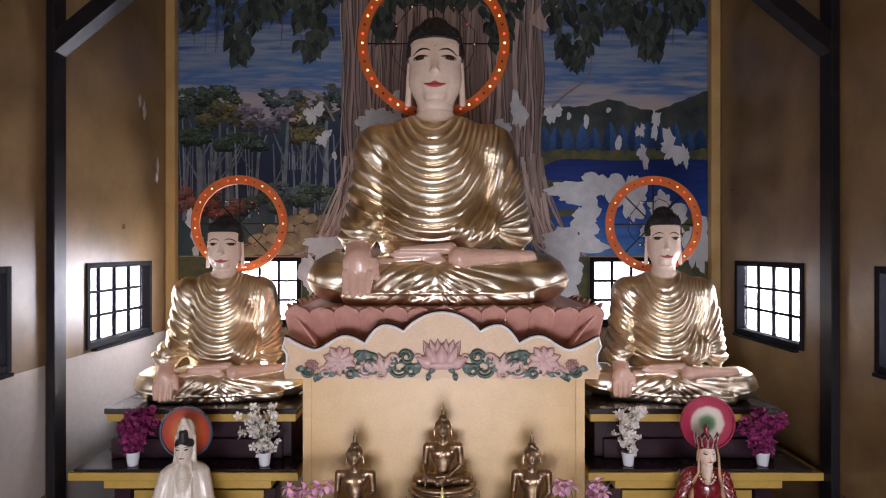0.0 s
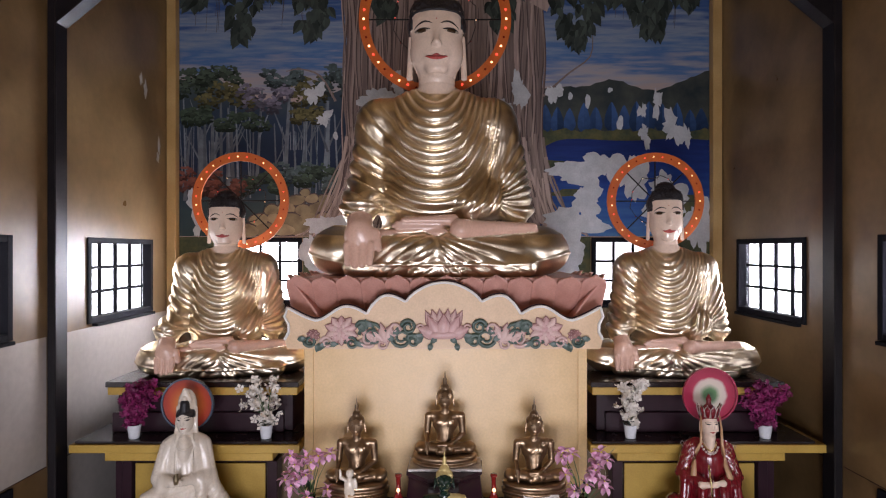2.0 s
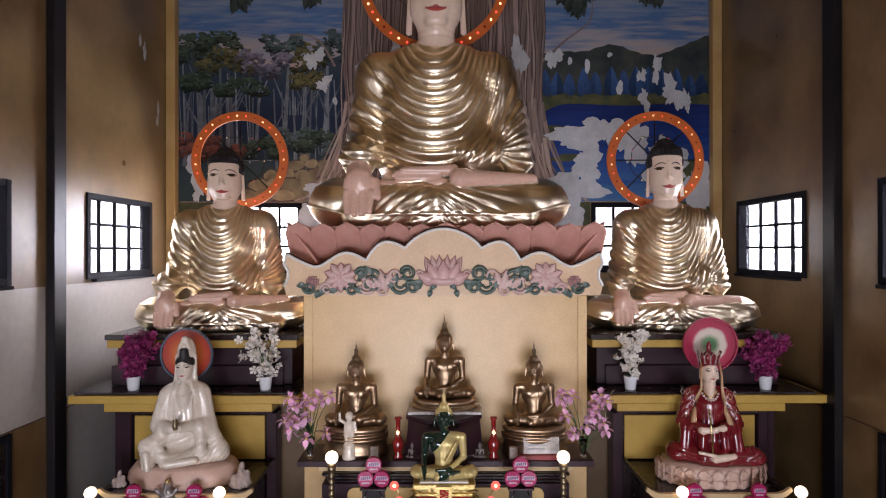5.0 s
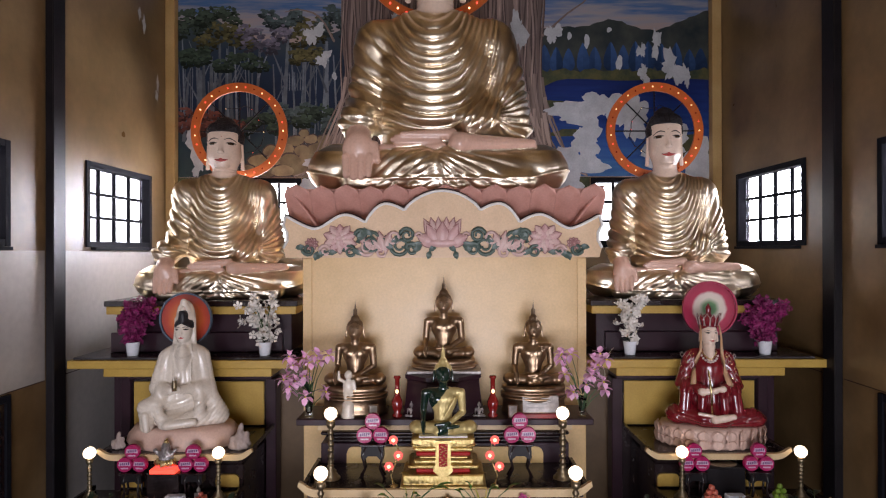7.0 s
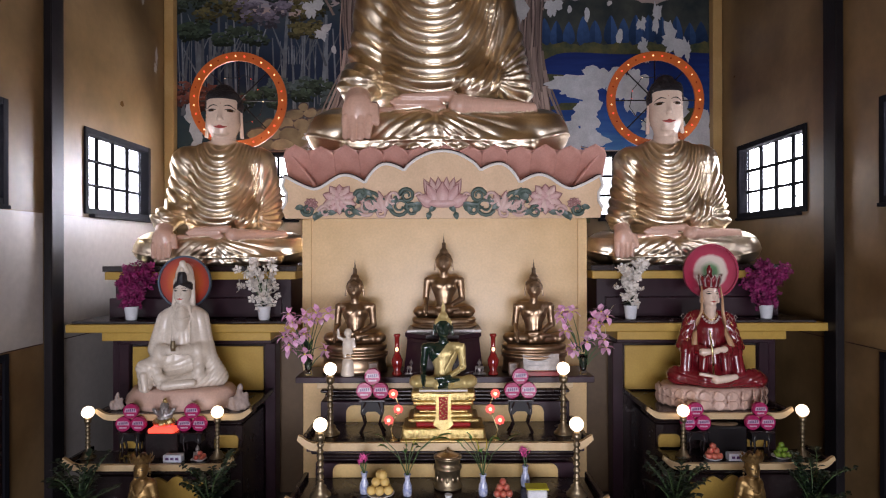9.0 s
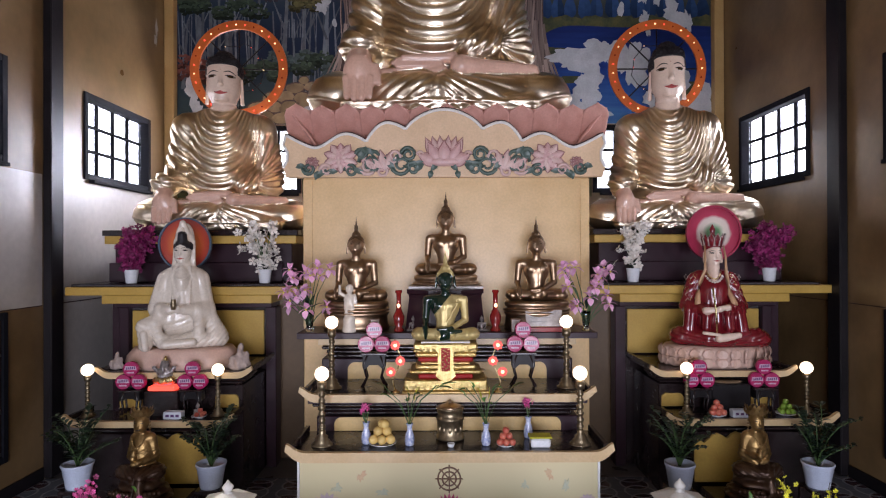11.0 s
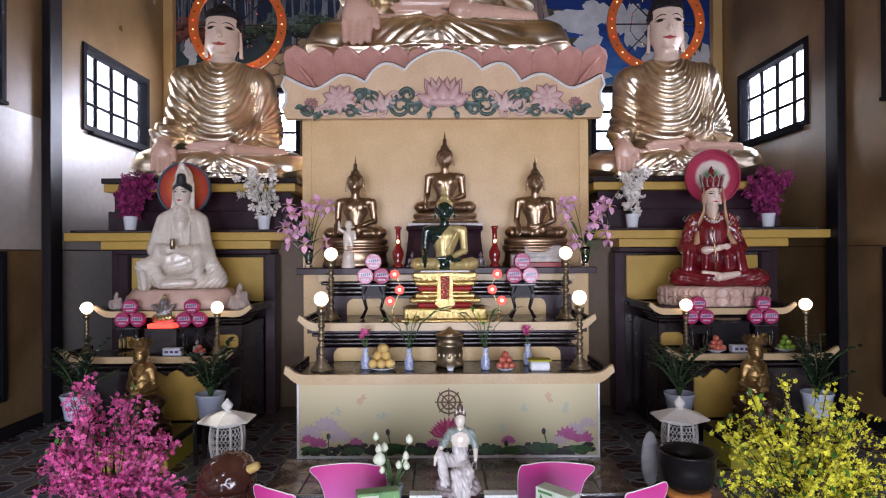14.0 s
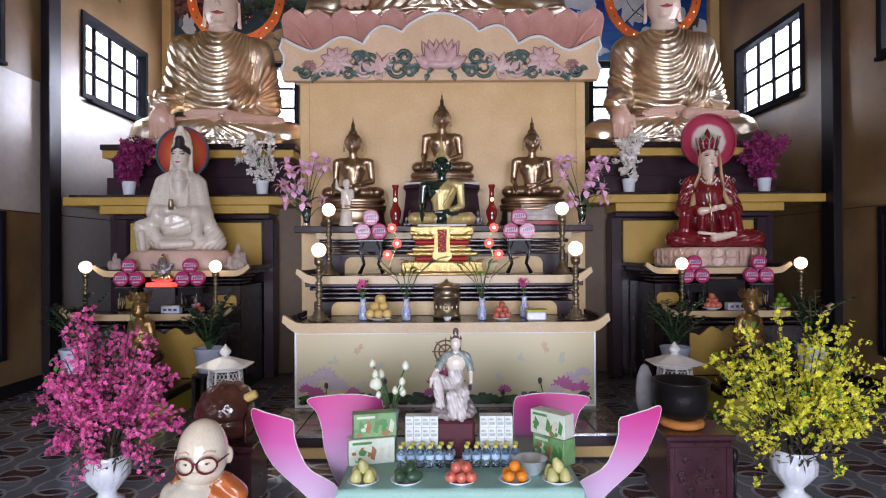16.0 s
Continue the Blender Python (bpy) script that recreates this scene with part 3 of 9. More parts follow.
# ---- the mural: flat painted shapes on the back wall ----
rng = random.Random(5)
SKYPAINT = gradient("painted_evening_sky", 2, 8.3, 11.4, [(0.36, 0.27, 0.24), (0.27, 0.26, 0.29), (0.06, 0.13, 0.28), (0.19, 0.23, 0.30), (0.03, 0.075, 0.21), (0.10, 0.14, 0.22), (0.02, 0.045, 0.15)], 2.2, 0.34, (0.45, 1, 4.0))
FORESTPAINT = gradient("painted_dark_forest", 2, 6.2, 8.9, [(0.03, 0.05, 0.055), (0.012, 0.02, 0.045), (0.02, 0.033, 0.06), (0.05, 0.07, 0.07)], 2.0, 0.2)
CROWNS = [[island(material("painted_tree_crown", tuple(v * k for v in c), tuple(v * k * 0.6 for v in c), 0.6, scale=5, fine=20), 0.25) for k in (1.35, 0.75, 0.3)] for c in ((0.05, 0.07, 0.05), (0.095, 0.085, 0.035), (0.14, 0.125, 0.165), (0.065, 0.09, 0.09), (0.04, 0.06, 0.04), (0.14, 0.05, 0.038))]
PALETRUNK = island(material("painted_pale_trunk", (0.15, 0.17, 0.19), (0.08, 0.09, 0.11), 0.6, scale=6), 0.4)
BANYAN = gradient("painted_banyan_bark", 0, -2.2, 2.2, [(0.10, 0.07, 0.068), (0.20, 0.15, 0.135), (0.08, 0.055, 0.052), (0.22, 0.16, 0.14), (0.075, 0.05, 0.048), (0.20, 0.15, 0.135), (0.10, 0.075, 0.07)], 5.0, 0.55, (3.2, 1, 0.10), 0.55)
ROOTPAINT = island(gradient("painted_aerial_root", 2, 5, 11, [(0.19, 0.14, 0.125), (0.34, 0.26, 0.225), (0.20, 0.145, 0.13), (0.31, 0.235, 0.205)], 3, 0.5, (6, 1, 0.4)), 0.42)
ROOTLINE = material("painted_bark_shadow", (0.085, 0.06, 0.058), None, 0.6)
ROCKPAINT = island(material("painted_yellow_rock", (0.30, 0.24, 0.14), (0.15, 0.11, 0.07), 0.6, scale=4), 0.25)
MOUNTAIN = material("painted_mountain", (0.06, 0.065, 0.055), (0.018, 0.026, 0.03), 0.6, scale=2.5, fine=9)
CYPRESS = island(gradient("painted_blue_cypress", 2, 7.7, 8.4, [(0.010, 0.025, 0.07), (0.03, 0.07, 0.17)], 9, 0.4), 0.4)
BANKPAINT = material("painted_lake_bank", (0.10, 0.09, 0.035), (0.03, 0.045, 0.03), 0.6, scale=5, fine=20)
LAKEPAINT = gradient("painted_lake", 2, 4.9, 7.6, [(0.05, 0.17, 0.28), (0.05, 0.14, 0.30), (0.022, 0.07, 0.24), (0.012, 0.035, 0.17), (0.008, 0.018, 0.10)], 2.0, 0.25, (0.5, 1, 4))
PEELED = material("bare_flaked_plaster", (0.47, 0.48, 0.50), (0.36, 0.37, 0.39), 0.8, scale=5, fine=40, bump=0.1)
HANGLEAF = island(material("painted_hanging_leaf", (0.050, 0.062, 0.052), (0.022, 0.030, 0.028), 0.55, scale=3), 0.6)

for paint in [SKYPAINT, FORESTPAINT, PALETRUNK, BANYAN, ROOTPAINT, ROOTLINE, ROCKPAINT, MOUNTAIN, CYPRESS, BANKPAINT, LAKEPAINT, PEELED, HANGLEAF] + [m for tones in CROWNS for m in tones]:
    dull(paint, 0.15)

mural = thing("mural", "large peeling wall painting of a banyan tree, forest and lake", "mural")
YB = BACK


def layer(name, polys, mat, depth, label="", each=False, stuff=False):
    """Flat painted outlines, each a thin sheet of paint in front of the wall."""
    g, step = Geo(), 0.0
    for p in polys:
        step = (step + 0.00037) % 0.0015
        if each:
            part(name, Geo().prism(p, YB - depth - step, YB - depth + 0.0015, back=False), mat, mural, label)
        else:
            g.prism(p, YB - depth - step, YB - depth + 0.0015, back=False)
    if not each:
        ob = part(name, g, mat, mural, label)
        if stuff:
            tagged(ob, kind="stuff")


def rect(x0, x1, z0, z1):
    return [(x0, z0), (x1, z0), (x1, z1), (x0, z1)]


def blob(x, z, rx, rz, n=18, rough=0.18, flat=0.0):
    """A rounded outline with lobes of several sizes."""
    n = max(n, 44) if rough > 0.2 else n
    ph = [rng.uniform(0, 6.28) for _ in range(5)]
    out = []
    for i in range(n):
        a = 2 * math.pi * i / n
        k = 1 + rough * (0.7 * math.sin(2 * a + ph[0]) + 0.5 * math.sin(3 * a + ph[1]) + 0.3 * math.sin(6 * a + ph[2]) + 0.25 * math.sin(11 * a + ph[3]) + 0.2 * math.sin(17 * a + ph[4]))
        out.append((x + rx * math.cos(a) * k, z + rz * math.sin(a) * k))
    return out


def ridge(x0, x1, base, top, n=40):
    pts = [(x0, base), (x1, base)]
    for i in range(n + 1):
        x = x1 + (x0 - x1) * i / n
        pts.append((x, top(x)))
    return pts


def stroke(pts, w0, w1):
    """An outline round a line in x and z that tapers from w0 to w1."""
    if len(pts) > 2:
        fine = []
        for i in range(len(pts) - 1):
            p0, p1, p2, p3 = (Vector(pts[min(len(pts) - 1, max(0, i + k))]) for k in (-1, 0, 1, 2))
            for t in (0, 0.33, 0.67):
                fine.append(tuple(0.5 * ((2 * p1) + (p2 - p0) * t + (2 * p0 - 5 * p1 + 4 * p2 - p3) * t * t + (3 * p1 - p0 - 3 * p2 + p3) * t ** 3)))
        pts = fine + [pts[-1]]
    left, right = [], []
    for i, (x, z) in enumerate(pts):
        a, b = pts[max(0, i - 1)], pts[min(len(pts) - 1, i + 1)]
        d = Vector((b[0] - a[0], b[1] - a[1])).normalized()
        w = (w0 + (w1 - w0) * i / (len(pts) - 1)) / 2
        left.append((x - d.y * w, z + d.x * w))
        right.append((x + d.y * w, z - d.x * w))
    return right + left[::-1]


# sky over the whole back wall, with the two windows left free
layer("painted_sky", [rect(-5.37, 5.37, 5.66, TOP)], SKYPAINT, 0.003)
layer("painted_ground", [rect(-2.86, 2.96, 4.2, 5.658), rect(-5.37, -4.66, 4.2, 5.658), rect(4.76, 5.37, 4.2, 5.658)], BANKPAINT, 0.003)
# left: forest
layer("painted_forest", [ridge(-5.37, -1.8, 5.67, lambda x: 8.72 + 0.18 * math.sin(x * 2.3) + 0.06 * math.sin(x * 9) - 0.09 * (x + 5))], FORESTPAINT, 0.006)
trunks = []
for i in range(46):
    x = rng.uniform(-5.3, -2.0)
    z0, h = rng.uniform(6.3, 6.7), rng.uniform(1.1, 2.1)
    lean = rng.uniform(-0.12, 0.12)
    w = rng.choice((0.02, 0.03, 0.05, 0.08, 0.11))
    trunks.append(stroke([(x, z0), (x + lean * 0.4, z0 + h * 0.4), (x + lean, z0 + h)], w, w * 0.5))
    if w > 0.04:
        trunks.append(stroke([(x + lean * 0.5, z0 + h * 0.5), (x + lean * 0.5 + rng.choice((-0.3, 0.3)), z0 + h * 0.9)], w * 0.5, 0.012))
layer("painted_trunk", trunks, PALETRUNK, 0.009, each=True)
layer("painted_clearing", [stroke([(-3.28 + 0.055 * i, 7.42), (-3.28 + 0.055 * i + rng.uniform(-0.01, 0.01), 7.80 + rng.uniform(-0.06, 0.05))], 0.022, 0.012) for i in range(9)], PALETRUNK, 0.0105, each=True)
BOUGHS = ((-5.08, 8.78, 0.38, 0.34, 0), (-4.55, 8.92, 0.45, 0.20, 0), (-4.40, 8.50, 0.58, 0.30, 1), (-5.02, 8.10, 0.30, 0.20, 4), (-3.25, 8.86, 0.42, 0.20, 3), (-3.62, 8.45, 0.52, 0.30, 2), (-2.72, 8.60, 0.42, 0.32, 1), (-2.20, 8.80, 0.34, 0.34, 3),
          (-4.10, 7.98, 0.55, 0.20, 4), (-2.75, 8.12, 0.34, 0.18, 1), (-4.95, 6.75, 0.42, 0.30, 5), (-4.45, 6.60, 0.40, 0.22, 5), (-3.10, 6.92, 0.45, 0.24, 3), (-2.55, 6.88, 0.45, 0.26, 4), (-3.70, 6.72, 0.50, 0.22, 4), (-2.2, 6.72, 0.25, 0.2, 3))
for k, (cx, cz, rx, rz, tone) in enumerate(BOUGHS):
    g, lobes = Geo(), [(cx + rx * (0.72 * math.cos(q * 0.9 + k)), cz + rz * 0.55 * math.sin(q * 1.7 + k), rx * 0.42, rz * 0.52) for q in range(7)]
    y = YB - 0.012 - 0.0012 * (k % 6) - 0.0002
    count = 0
    for lx, lz, lrx, lrz in sorted(lobes, key=lambda q: -q[1]):
        for i in range(30):
            a, r = rng.uniform(0, 6.28), math.sqrt(rng.random())
            h = r * math.sin(a)
            shade = 0 if h + rng.uniform(-0.35, 0.35) > 0.25 else 2 if h + rng.uniform(-0.3, 0.3) < -0.35 else 1
            p = blob(lx + lrx * r * math.cos(a), lz + lrz * h, rng.uniform(0.025, 0.065), rng.uniform(0.018, 0.04), 8, 0.19)
            g.add([(u, y - 0.0000018 * count, v) for u, v in p], [tuple(range(len(p)))], shade)
            count += 1
    tagged(part("painted_tree_crown", g, CROWNS[tone], mural), kind="stuff")
stones = [(-3.95, 5.78, 0.16), (-3.62, 5.80, 0.20), (-3.25, 5.79, 0.19), (-2.88, 5.80, 0.21), (-2.5, 5.79, 0.18), (-2.2, 5.82, 0.15), (-3.75, 6.0, 0.17), (-3.42, 6.02, 0.16), (-3.1, 6.0, 0.19), (-2.74, 6.02, 0.16), (-2.4, 6.0, 0.19), (-2.1, 6.05, 0.12),
          (-3.5, 6.2, 0.14), (-3.2, 6.22, 0.17), (-2.86, 6.2, 0.15), (-2.55, 6.22, 0.2), (-2.2, 6.22, 0.13), (-3.0, 6.4, 0.15), (-2.68, 6.43, 0.13), (-2.38, 6.4, 0.16), (-2.82, 6.55, 0.1)]
stones.sort(key=lambda q: -q[1])
for i, (x, z, r) in enumerate(stones):
    w, h = r * rng.uniform(1.0, 1.25), r * rng.uniform(0.62, 0.8)
    out = blob(x, z, w, h, 20, 0.09)
    layer("painted_rock_line", [[(x + (a - x) * 1.17, max(5.665, z + (b - z) * 1.24)) for a, b in out]], ROOTLINE, 0.0150 + 0.00028 * i)
    layer("painted_rock", [[(a, max(5.667, b)) for a, b in out]], ROCKPAINT, 0.0154 + 0.00028 * i + 0.0015)
# right: mountains, cypresses, lake
layer("painted_mountain", [ridge(1.5, 5.37, 7.7, lambda x: 8.62 + 0.22 * math.exp(-((x - 3.4) * 2.2) ** 2) + 0.45 * max(0, x - 4.35) * 0.9 + 0.08 * math.exp(-((x - 2.4) * 2) ** 2) + 0.015 * math.sin(x * 23))], MOUNTAIN, 0.006)
cyp = []
for i in range(13):
    x, z0, h, w = 2.02 + i * 0.268 + rng.uniform(-0.03, 0.03), 7.76 + rng.uniform(0, 0.04), rng.uniform(0.46, 0.62), rng.uniform(0.125, 0.15)
    rim = [(0.5, 0.02), (0.92, 0.16), (1.0, 0.34), (0.84, 0.56), (0.50, 0.80), (0.18, 0.95)]
    cyp.append([(x, z0)] + [(x + w * a, z0 + h * b) for a, b in rim] + [(x, z0 + h)])
    cyp.append([(x, z0 + h)] + [(x - w * a, z0 + h * b) for a, b in rim[::-1]] + [(x, z0)])
layer("painted_cypress", cyp, CYPRESS, 0.009, each=True)
layer("painted_bank", [ridge(1.5, 5.37, 7.5, lambda x: 7.82 + 0.03 * math.sin(x * 11) + 0.02 * math.sin(x * 29))], BANKPAINT, 0.012)
layer("painted_lake", [ridge(1.4, 5.37, 5.67, lambda x: 7.62 - 0.16 * math.exp(-((x - 1.9) / 0.3) ** 2) + 0.02 * math.sin(x * 3))], LAKEPAINT, 0.014)
layer("painted_islet", [blob(2.25, 7.05, 0.45, 0.16, 20, 0.12), blob(2.6, 6.55, 0.5, 0.07, 16, 0.2), blob(5.0, 6.2, 0.4, 0.3, 20, 0.15)], BANKPAINT, 0.017, each=True)
# banyan
bole = []
for i in range(15):
    z = 11.79 - i * 0.42
    flare = 0.55 * max(0, (7.6 - z) / 2) ** 2
    bole.append((-2.02 - flare - 0.05 * math.sin(z * 3.1) - 0.12 * max(0, z - 10.6), z))
for i in range(15):
    z = 11.79 - (14 - i) * 0.42
    flare = 0.5 * max(0, (7.6 - z) / 2) ** 2
    bole.append((1.98 + flare + 0.05 * math.sin(z * 2.7 + 1) + 0.12 * max(0, z - 10.6), z))
layer("painted_banyan", [bole], BANYAN, 0.020)
strands, shades = [], []
for i in range(62):
    x = -2.05 + 4.05 * i / 61 + rng.uniform(-0.035, 0.035)
    spread = (x / 2) * rng.uniform(0.1, 0.75)
    ph = rng.uniform(0, 6)
    line = []
    for j in range(15):
        z = 11.7 - j * 0.42
        fl = max(0, (7.6 - z) / 2)
        line.append((x + 0.035 * math.sin(z * 2.4 + ph) + spread * fl ** 1.7, z))
    w = rng.choice((0.025, 0.035, 0.05, 0.07, 0.11))
    strands.append(stroke(line, w, w * 0.6))
    shades.append(stroke([(a + w * 0.6, b) for a, b in line], 0.035, 0.025))
layer("painted_bark_shadow", shades, ROOTLINE, 0.0235, each=True)
layer("painted_aerial_root", strands, ROOTPAINT, 0.0265, each=True)
roots = []
for s in (-1, 1):
    for i in range(22):
        x, z, k = s * rng.uniform(1.6, 2.1), rng.uniform(6.4, 7.9), rng.uniform(0.3, 1.0)
        roots.append(stroke([(x, z), (x + s * 0.12 * k, z - 0.5), (x + s * 0.45 * k, max(5.9, z - 1.1)), (x + s * 0.95 * k, 5.68)], rng.uniform(0.03, 0.09), 0.025))
layer("painted_root", roots, ROOTPAINT, 0.029, each=True)
# boughs, hanging leaves
layer("painted_bough", [stroke([(1.9, 10.3), (2.2, 10.75), (2.9, 11.3), (4.2, 11.7)], 0.4, 0.15), stroke([(-1.9, 10.9), (-2.3, 11.25), (-3.2, 11.6)], 0.3, 0.12),
                       stroke([(2.0, 8.5), (2.5, 8.95), (2.95, 9.3), (3.0, 9.75)], 0.05, 0.012), stroke([(-2.2, 8.4), (-2.5, 8.9), (-2.9, 9.05), (-3.2, 9.0)], 0.05, 0.012)], ROOTPAINT, 0.031, each=True)
strings = []
for i in range(34):
    x = rng.choice((rng.uniform(-5.3, -2.2), rng.uniform(2.1, 5.3)))
    strings.append(stroke([(x, 11.7), (x + 0.03, 10.8), (x - 0.02, rng.uniform(9.7, 10.7))], 0.014, 0.006))
layer("painted_hanging_root", strings, ROOTLINE, 0.033, each=True)
leaves = []
for cx, top, low, half, count in ((-5.0, 11.75, 10.35, 0.42, 60), (-4.05, 11.75, 9.75, 0.5, 80), (-2.65, 11.75, 9.85, 0.62, 95), (-3.4, 11.75, 10.7, 0.5, 50), (2.65, 11.3, 9.62, 0.58, 95), (3.55, 11.75, 10.5, 0.55, 70),
                                  (4.15, 11.4, 9.80, 0.55, 80), (4.9, 11.75, 10.45, 0.5, 80), (0.0, 11.75, 10.9, 2.0, 150), (1.15, 11.2, 10.0, 0.45, 55), (-1.2, 11.2, 10.2, 0.4, 40)):
    for i in range(count):
        t = rng.random() ** 0.8
        z = top + (low - top) * t
        x = cx + rng.uniform(-1, 1) * half * (1 - 0.75 * t ** 2)
        a, L = rng.uniform(-0.6, 0.6), rng.uniform(0.20, 0.40)
        dx, dz = math.sin(a) * L, -math.cos(a) * L
        nx, nz = -dz * 0.3, dx * 0.3
        spine = [(x + dx, z + dz), (x + dx * 0.5, z + dz * 0.5), (x, z)]
        for q in (-1, 1):
            rim = [(x + q * nx * k + dx * f, z + q * nz * k + dz * f) for k, f in ((0.55, 0.06), (0.95, 0.22), (1.0, 0.42), (0.62, 0.68), (0.22, 0.86))]
            leaves.append(rim[::-1] + [(x, z), (x + dx * 0.5, z + dz * 0.5), (x + dx, z + dz)] if q > 0 else rim + spine)
g = Geo()
for k, p in enumerate(leaves):
    turned = sum(a[0] * b[1] - b[0] * a[1] for a, b in zip(p, p[1:] + p[:1])) > 0
    y = YB - 0.036 - 0.0000022 * k
    g.add([(a, y, b) for a, b in (p if turned else p[::-1])], [tuple(range(len(p)))])
tagged(part("painted_leaf", g, HANGLEAF, mural), kind="stuff")
# flaked places
flakes = [blob(2.65, 6.95, 0.55, 0.22, 30, 0.3), blob(3.2, 7.1, 0.38, 0.25, 26, 0.3), blob(2.9, 6.4, 0.32, 0.35, 26, 0.3), blob(2.6, 5.95, 0.55, 0.28, 30, 0.3), blob(2.45, 5.3, 0.42, 0.6, 30, 0.25), blob(3.75, 6.9, 0.35, 0.5, 26, 0.35),
          blob(4.5, 6.2, 0.5, 0.4, 26, 0.35), blob(5.15, 5.9, 0.22, 0.6, 22, 0.3), blob(-2.62, 8.55, 0.16, 0.2, 14, 0.5), blob(-2.42, 8.05, 0.14, 0.13, 12, 0.5), blob(-2.2, 7.7, 0.05, 0.08), blob(-1.35, 8.45, 0.36, 0.22, 22, 0.35),
          blob(-0.95, 8.75, 0.12, 0.2, 12, 0.4), blob(1.52, 8.6, 0.15, 0.35, 16, 0.35), blob(1.2, 8.3, 0.14, 0.14, 12, 0.4), blob(2.22, 8.55, 0.14, 0.2, 14, 0.4), blob(4.3, 8.35, 0.1, 0.22, 12, 0.5), blob(4.62, 7.85, 0.2, 0.3, 16, 0.5),
          blob(4.05, 7.7, 0.1, 0.2, 12, 0.5), blob(4.9, 7.7, 0.08, 0.2, 12, 0.4), blob(3.55, 7.95, 0.07, 0.14), blob(2.55, 8.5, 0.05, 0.07), blob(2.9, 8.4, 0.06, 0.13), blob(-2.35, 5.9, 0.4, 0.22, 20, 0.35), blob(-2.6, 5.3, 0.25, 0.5, 20, 0.3),
          blob(-5.05, 6.3, 0.13, 0.3, 16, 0.4), blob(-4.95, 5.9, 0.1, 0.2, 12, 0.4), blob(4.4, 6.6, 0.25, 0.3, 20, 0.4), blob(3.35, 8.62, 0.05, 0.05), blob(4.0, 8.2, 0.07, 0.15, 12, 0.5)]
layer("flaked_patch", flakes, PEELED, 0.039, each=True)

# ---- the great statues ----
def on_face(x, z, c, r, out=0.012):
    k = 1 - ((x - c[0]) / r[0]) ** 2 - ((z - c[2]) / r[2]) ** 2
    return (x, c[1] - r[1] * math.sqrt(max(k, 0.02)) - out, z)


def skin_of(prims, y0, y1):
    """A function that gives the front of the blended shape at x and z, a little outside it."""
    ys = np.linspace(y0, y1, 260).astype(np.float32)

    def at(x, z, out):
        P = np.stack([np.full_like(ys, x), ys, np.full_like(ys, z)], -1)
        d = blend(prims, P)
        k = int(np.argmax(d < 0)) if (d < 0).any() else int(np.argmin(d))
        return (x, float(ys[k]) - out, z)
    return at


def face_marks(g, at, ez, s, slots):
    """Brows, half-closed eyes and mouth laid on a face; ez: the height of the eyes; s: half the face's width."""
    lip, ink, white, iris = slots

    def line(f, x0, x1, rad, slot, n=11, out=0.0, blunt=0.3):
        pts = [at((x0 + (x1 - x0) * i / (n - 1)) * s, ez + f(x0 + (x1 - x0) * i / (n - 1)) * s, out * s) for i in range(n)]
        taper = [rad * s * (blunt + (1 - blunt) * math.sin(math.pi * (i + 0.5) / n)) for i in range(n)]
        g.tube(pts, taper, 6, slot)
    for sd in (-1, 1):
        def part_of(x, lo, hi):
            return min(1, max(0, (sd * x - lo) / (hi - lo)))
        line(lambda x: 0.20 - 0.09 * part_of(x, 0.17, 0.90) + 0.21 * math.sin(math.pi * part_of(x, 0.07, 0.96)), sd * 0.17, sd * 0.90, 0.040, ink, n=14, out=0.008)
        line(lambda x: 0.0, sd * 0.30, sd * 0.84, 0.098, white, out=-0.040)
        line(lambda x: 0.0, sd * 0.41, sd * 0.73, 0.092, iris, n=7, out=-0.022, blunt=0.75)
        line(lambda x: 0.03 + 0.055 * math.sin(math.pi * part_of(x, 0.26, 0.98)) - 0.03 * part_of(x, 0.7, 1.0), sd * 0.26, sd * 0.88, 0.042, ink, out=0.014)
        line(lambda x: 0.02 - 0.085 * math.sin(math.pi * part_of(x, 0.26, 0.98)), sd * 0.34, sd * 0.92, 0.010, ink)
    line(lambda x: -1.075 + 0.10 * x * x + 0.035 * math.cos(min(1, abs(x) / 0.16) * math.pi), -0.43, 0.43, 0.060, lip, n=15, out=0.004)
    line(lambda x: -1.165 + 0.42 * x * x, -0.36, 0.36, 0.080, lip, n=13, out=0.004)
    line(lambda x: -1.115 + 0.30 * x * x, -0.45, 0.45, 0.012, ink, n=13, out=0.05)


def set_head(me, z0, z1, size, drop=0.0, turn=0.0):
    """Sizes, lowers and turns all of a statue above its neck (z0 to z1)."""
    for v in me.vertices:
        k = min(1, max(0, (v.co.z - z0) / (z1 - z0)))
        k = k * k * (3 - 2 * k)
        a = radians(turn) * k
        f = 1 + (size[0] - 1) * k
        x, y = v.co.x * f, v.co.y * f
        z = v.co.z
        if z > z0:
            z = z0 + (z - z0) * (1 + (size[1] - 1) * k) - drop * k
        v.co = (x * math.cos(a) - y * math.sin(a), x * math.sin(a) + y * math.cos(a), z)
    return me


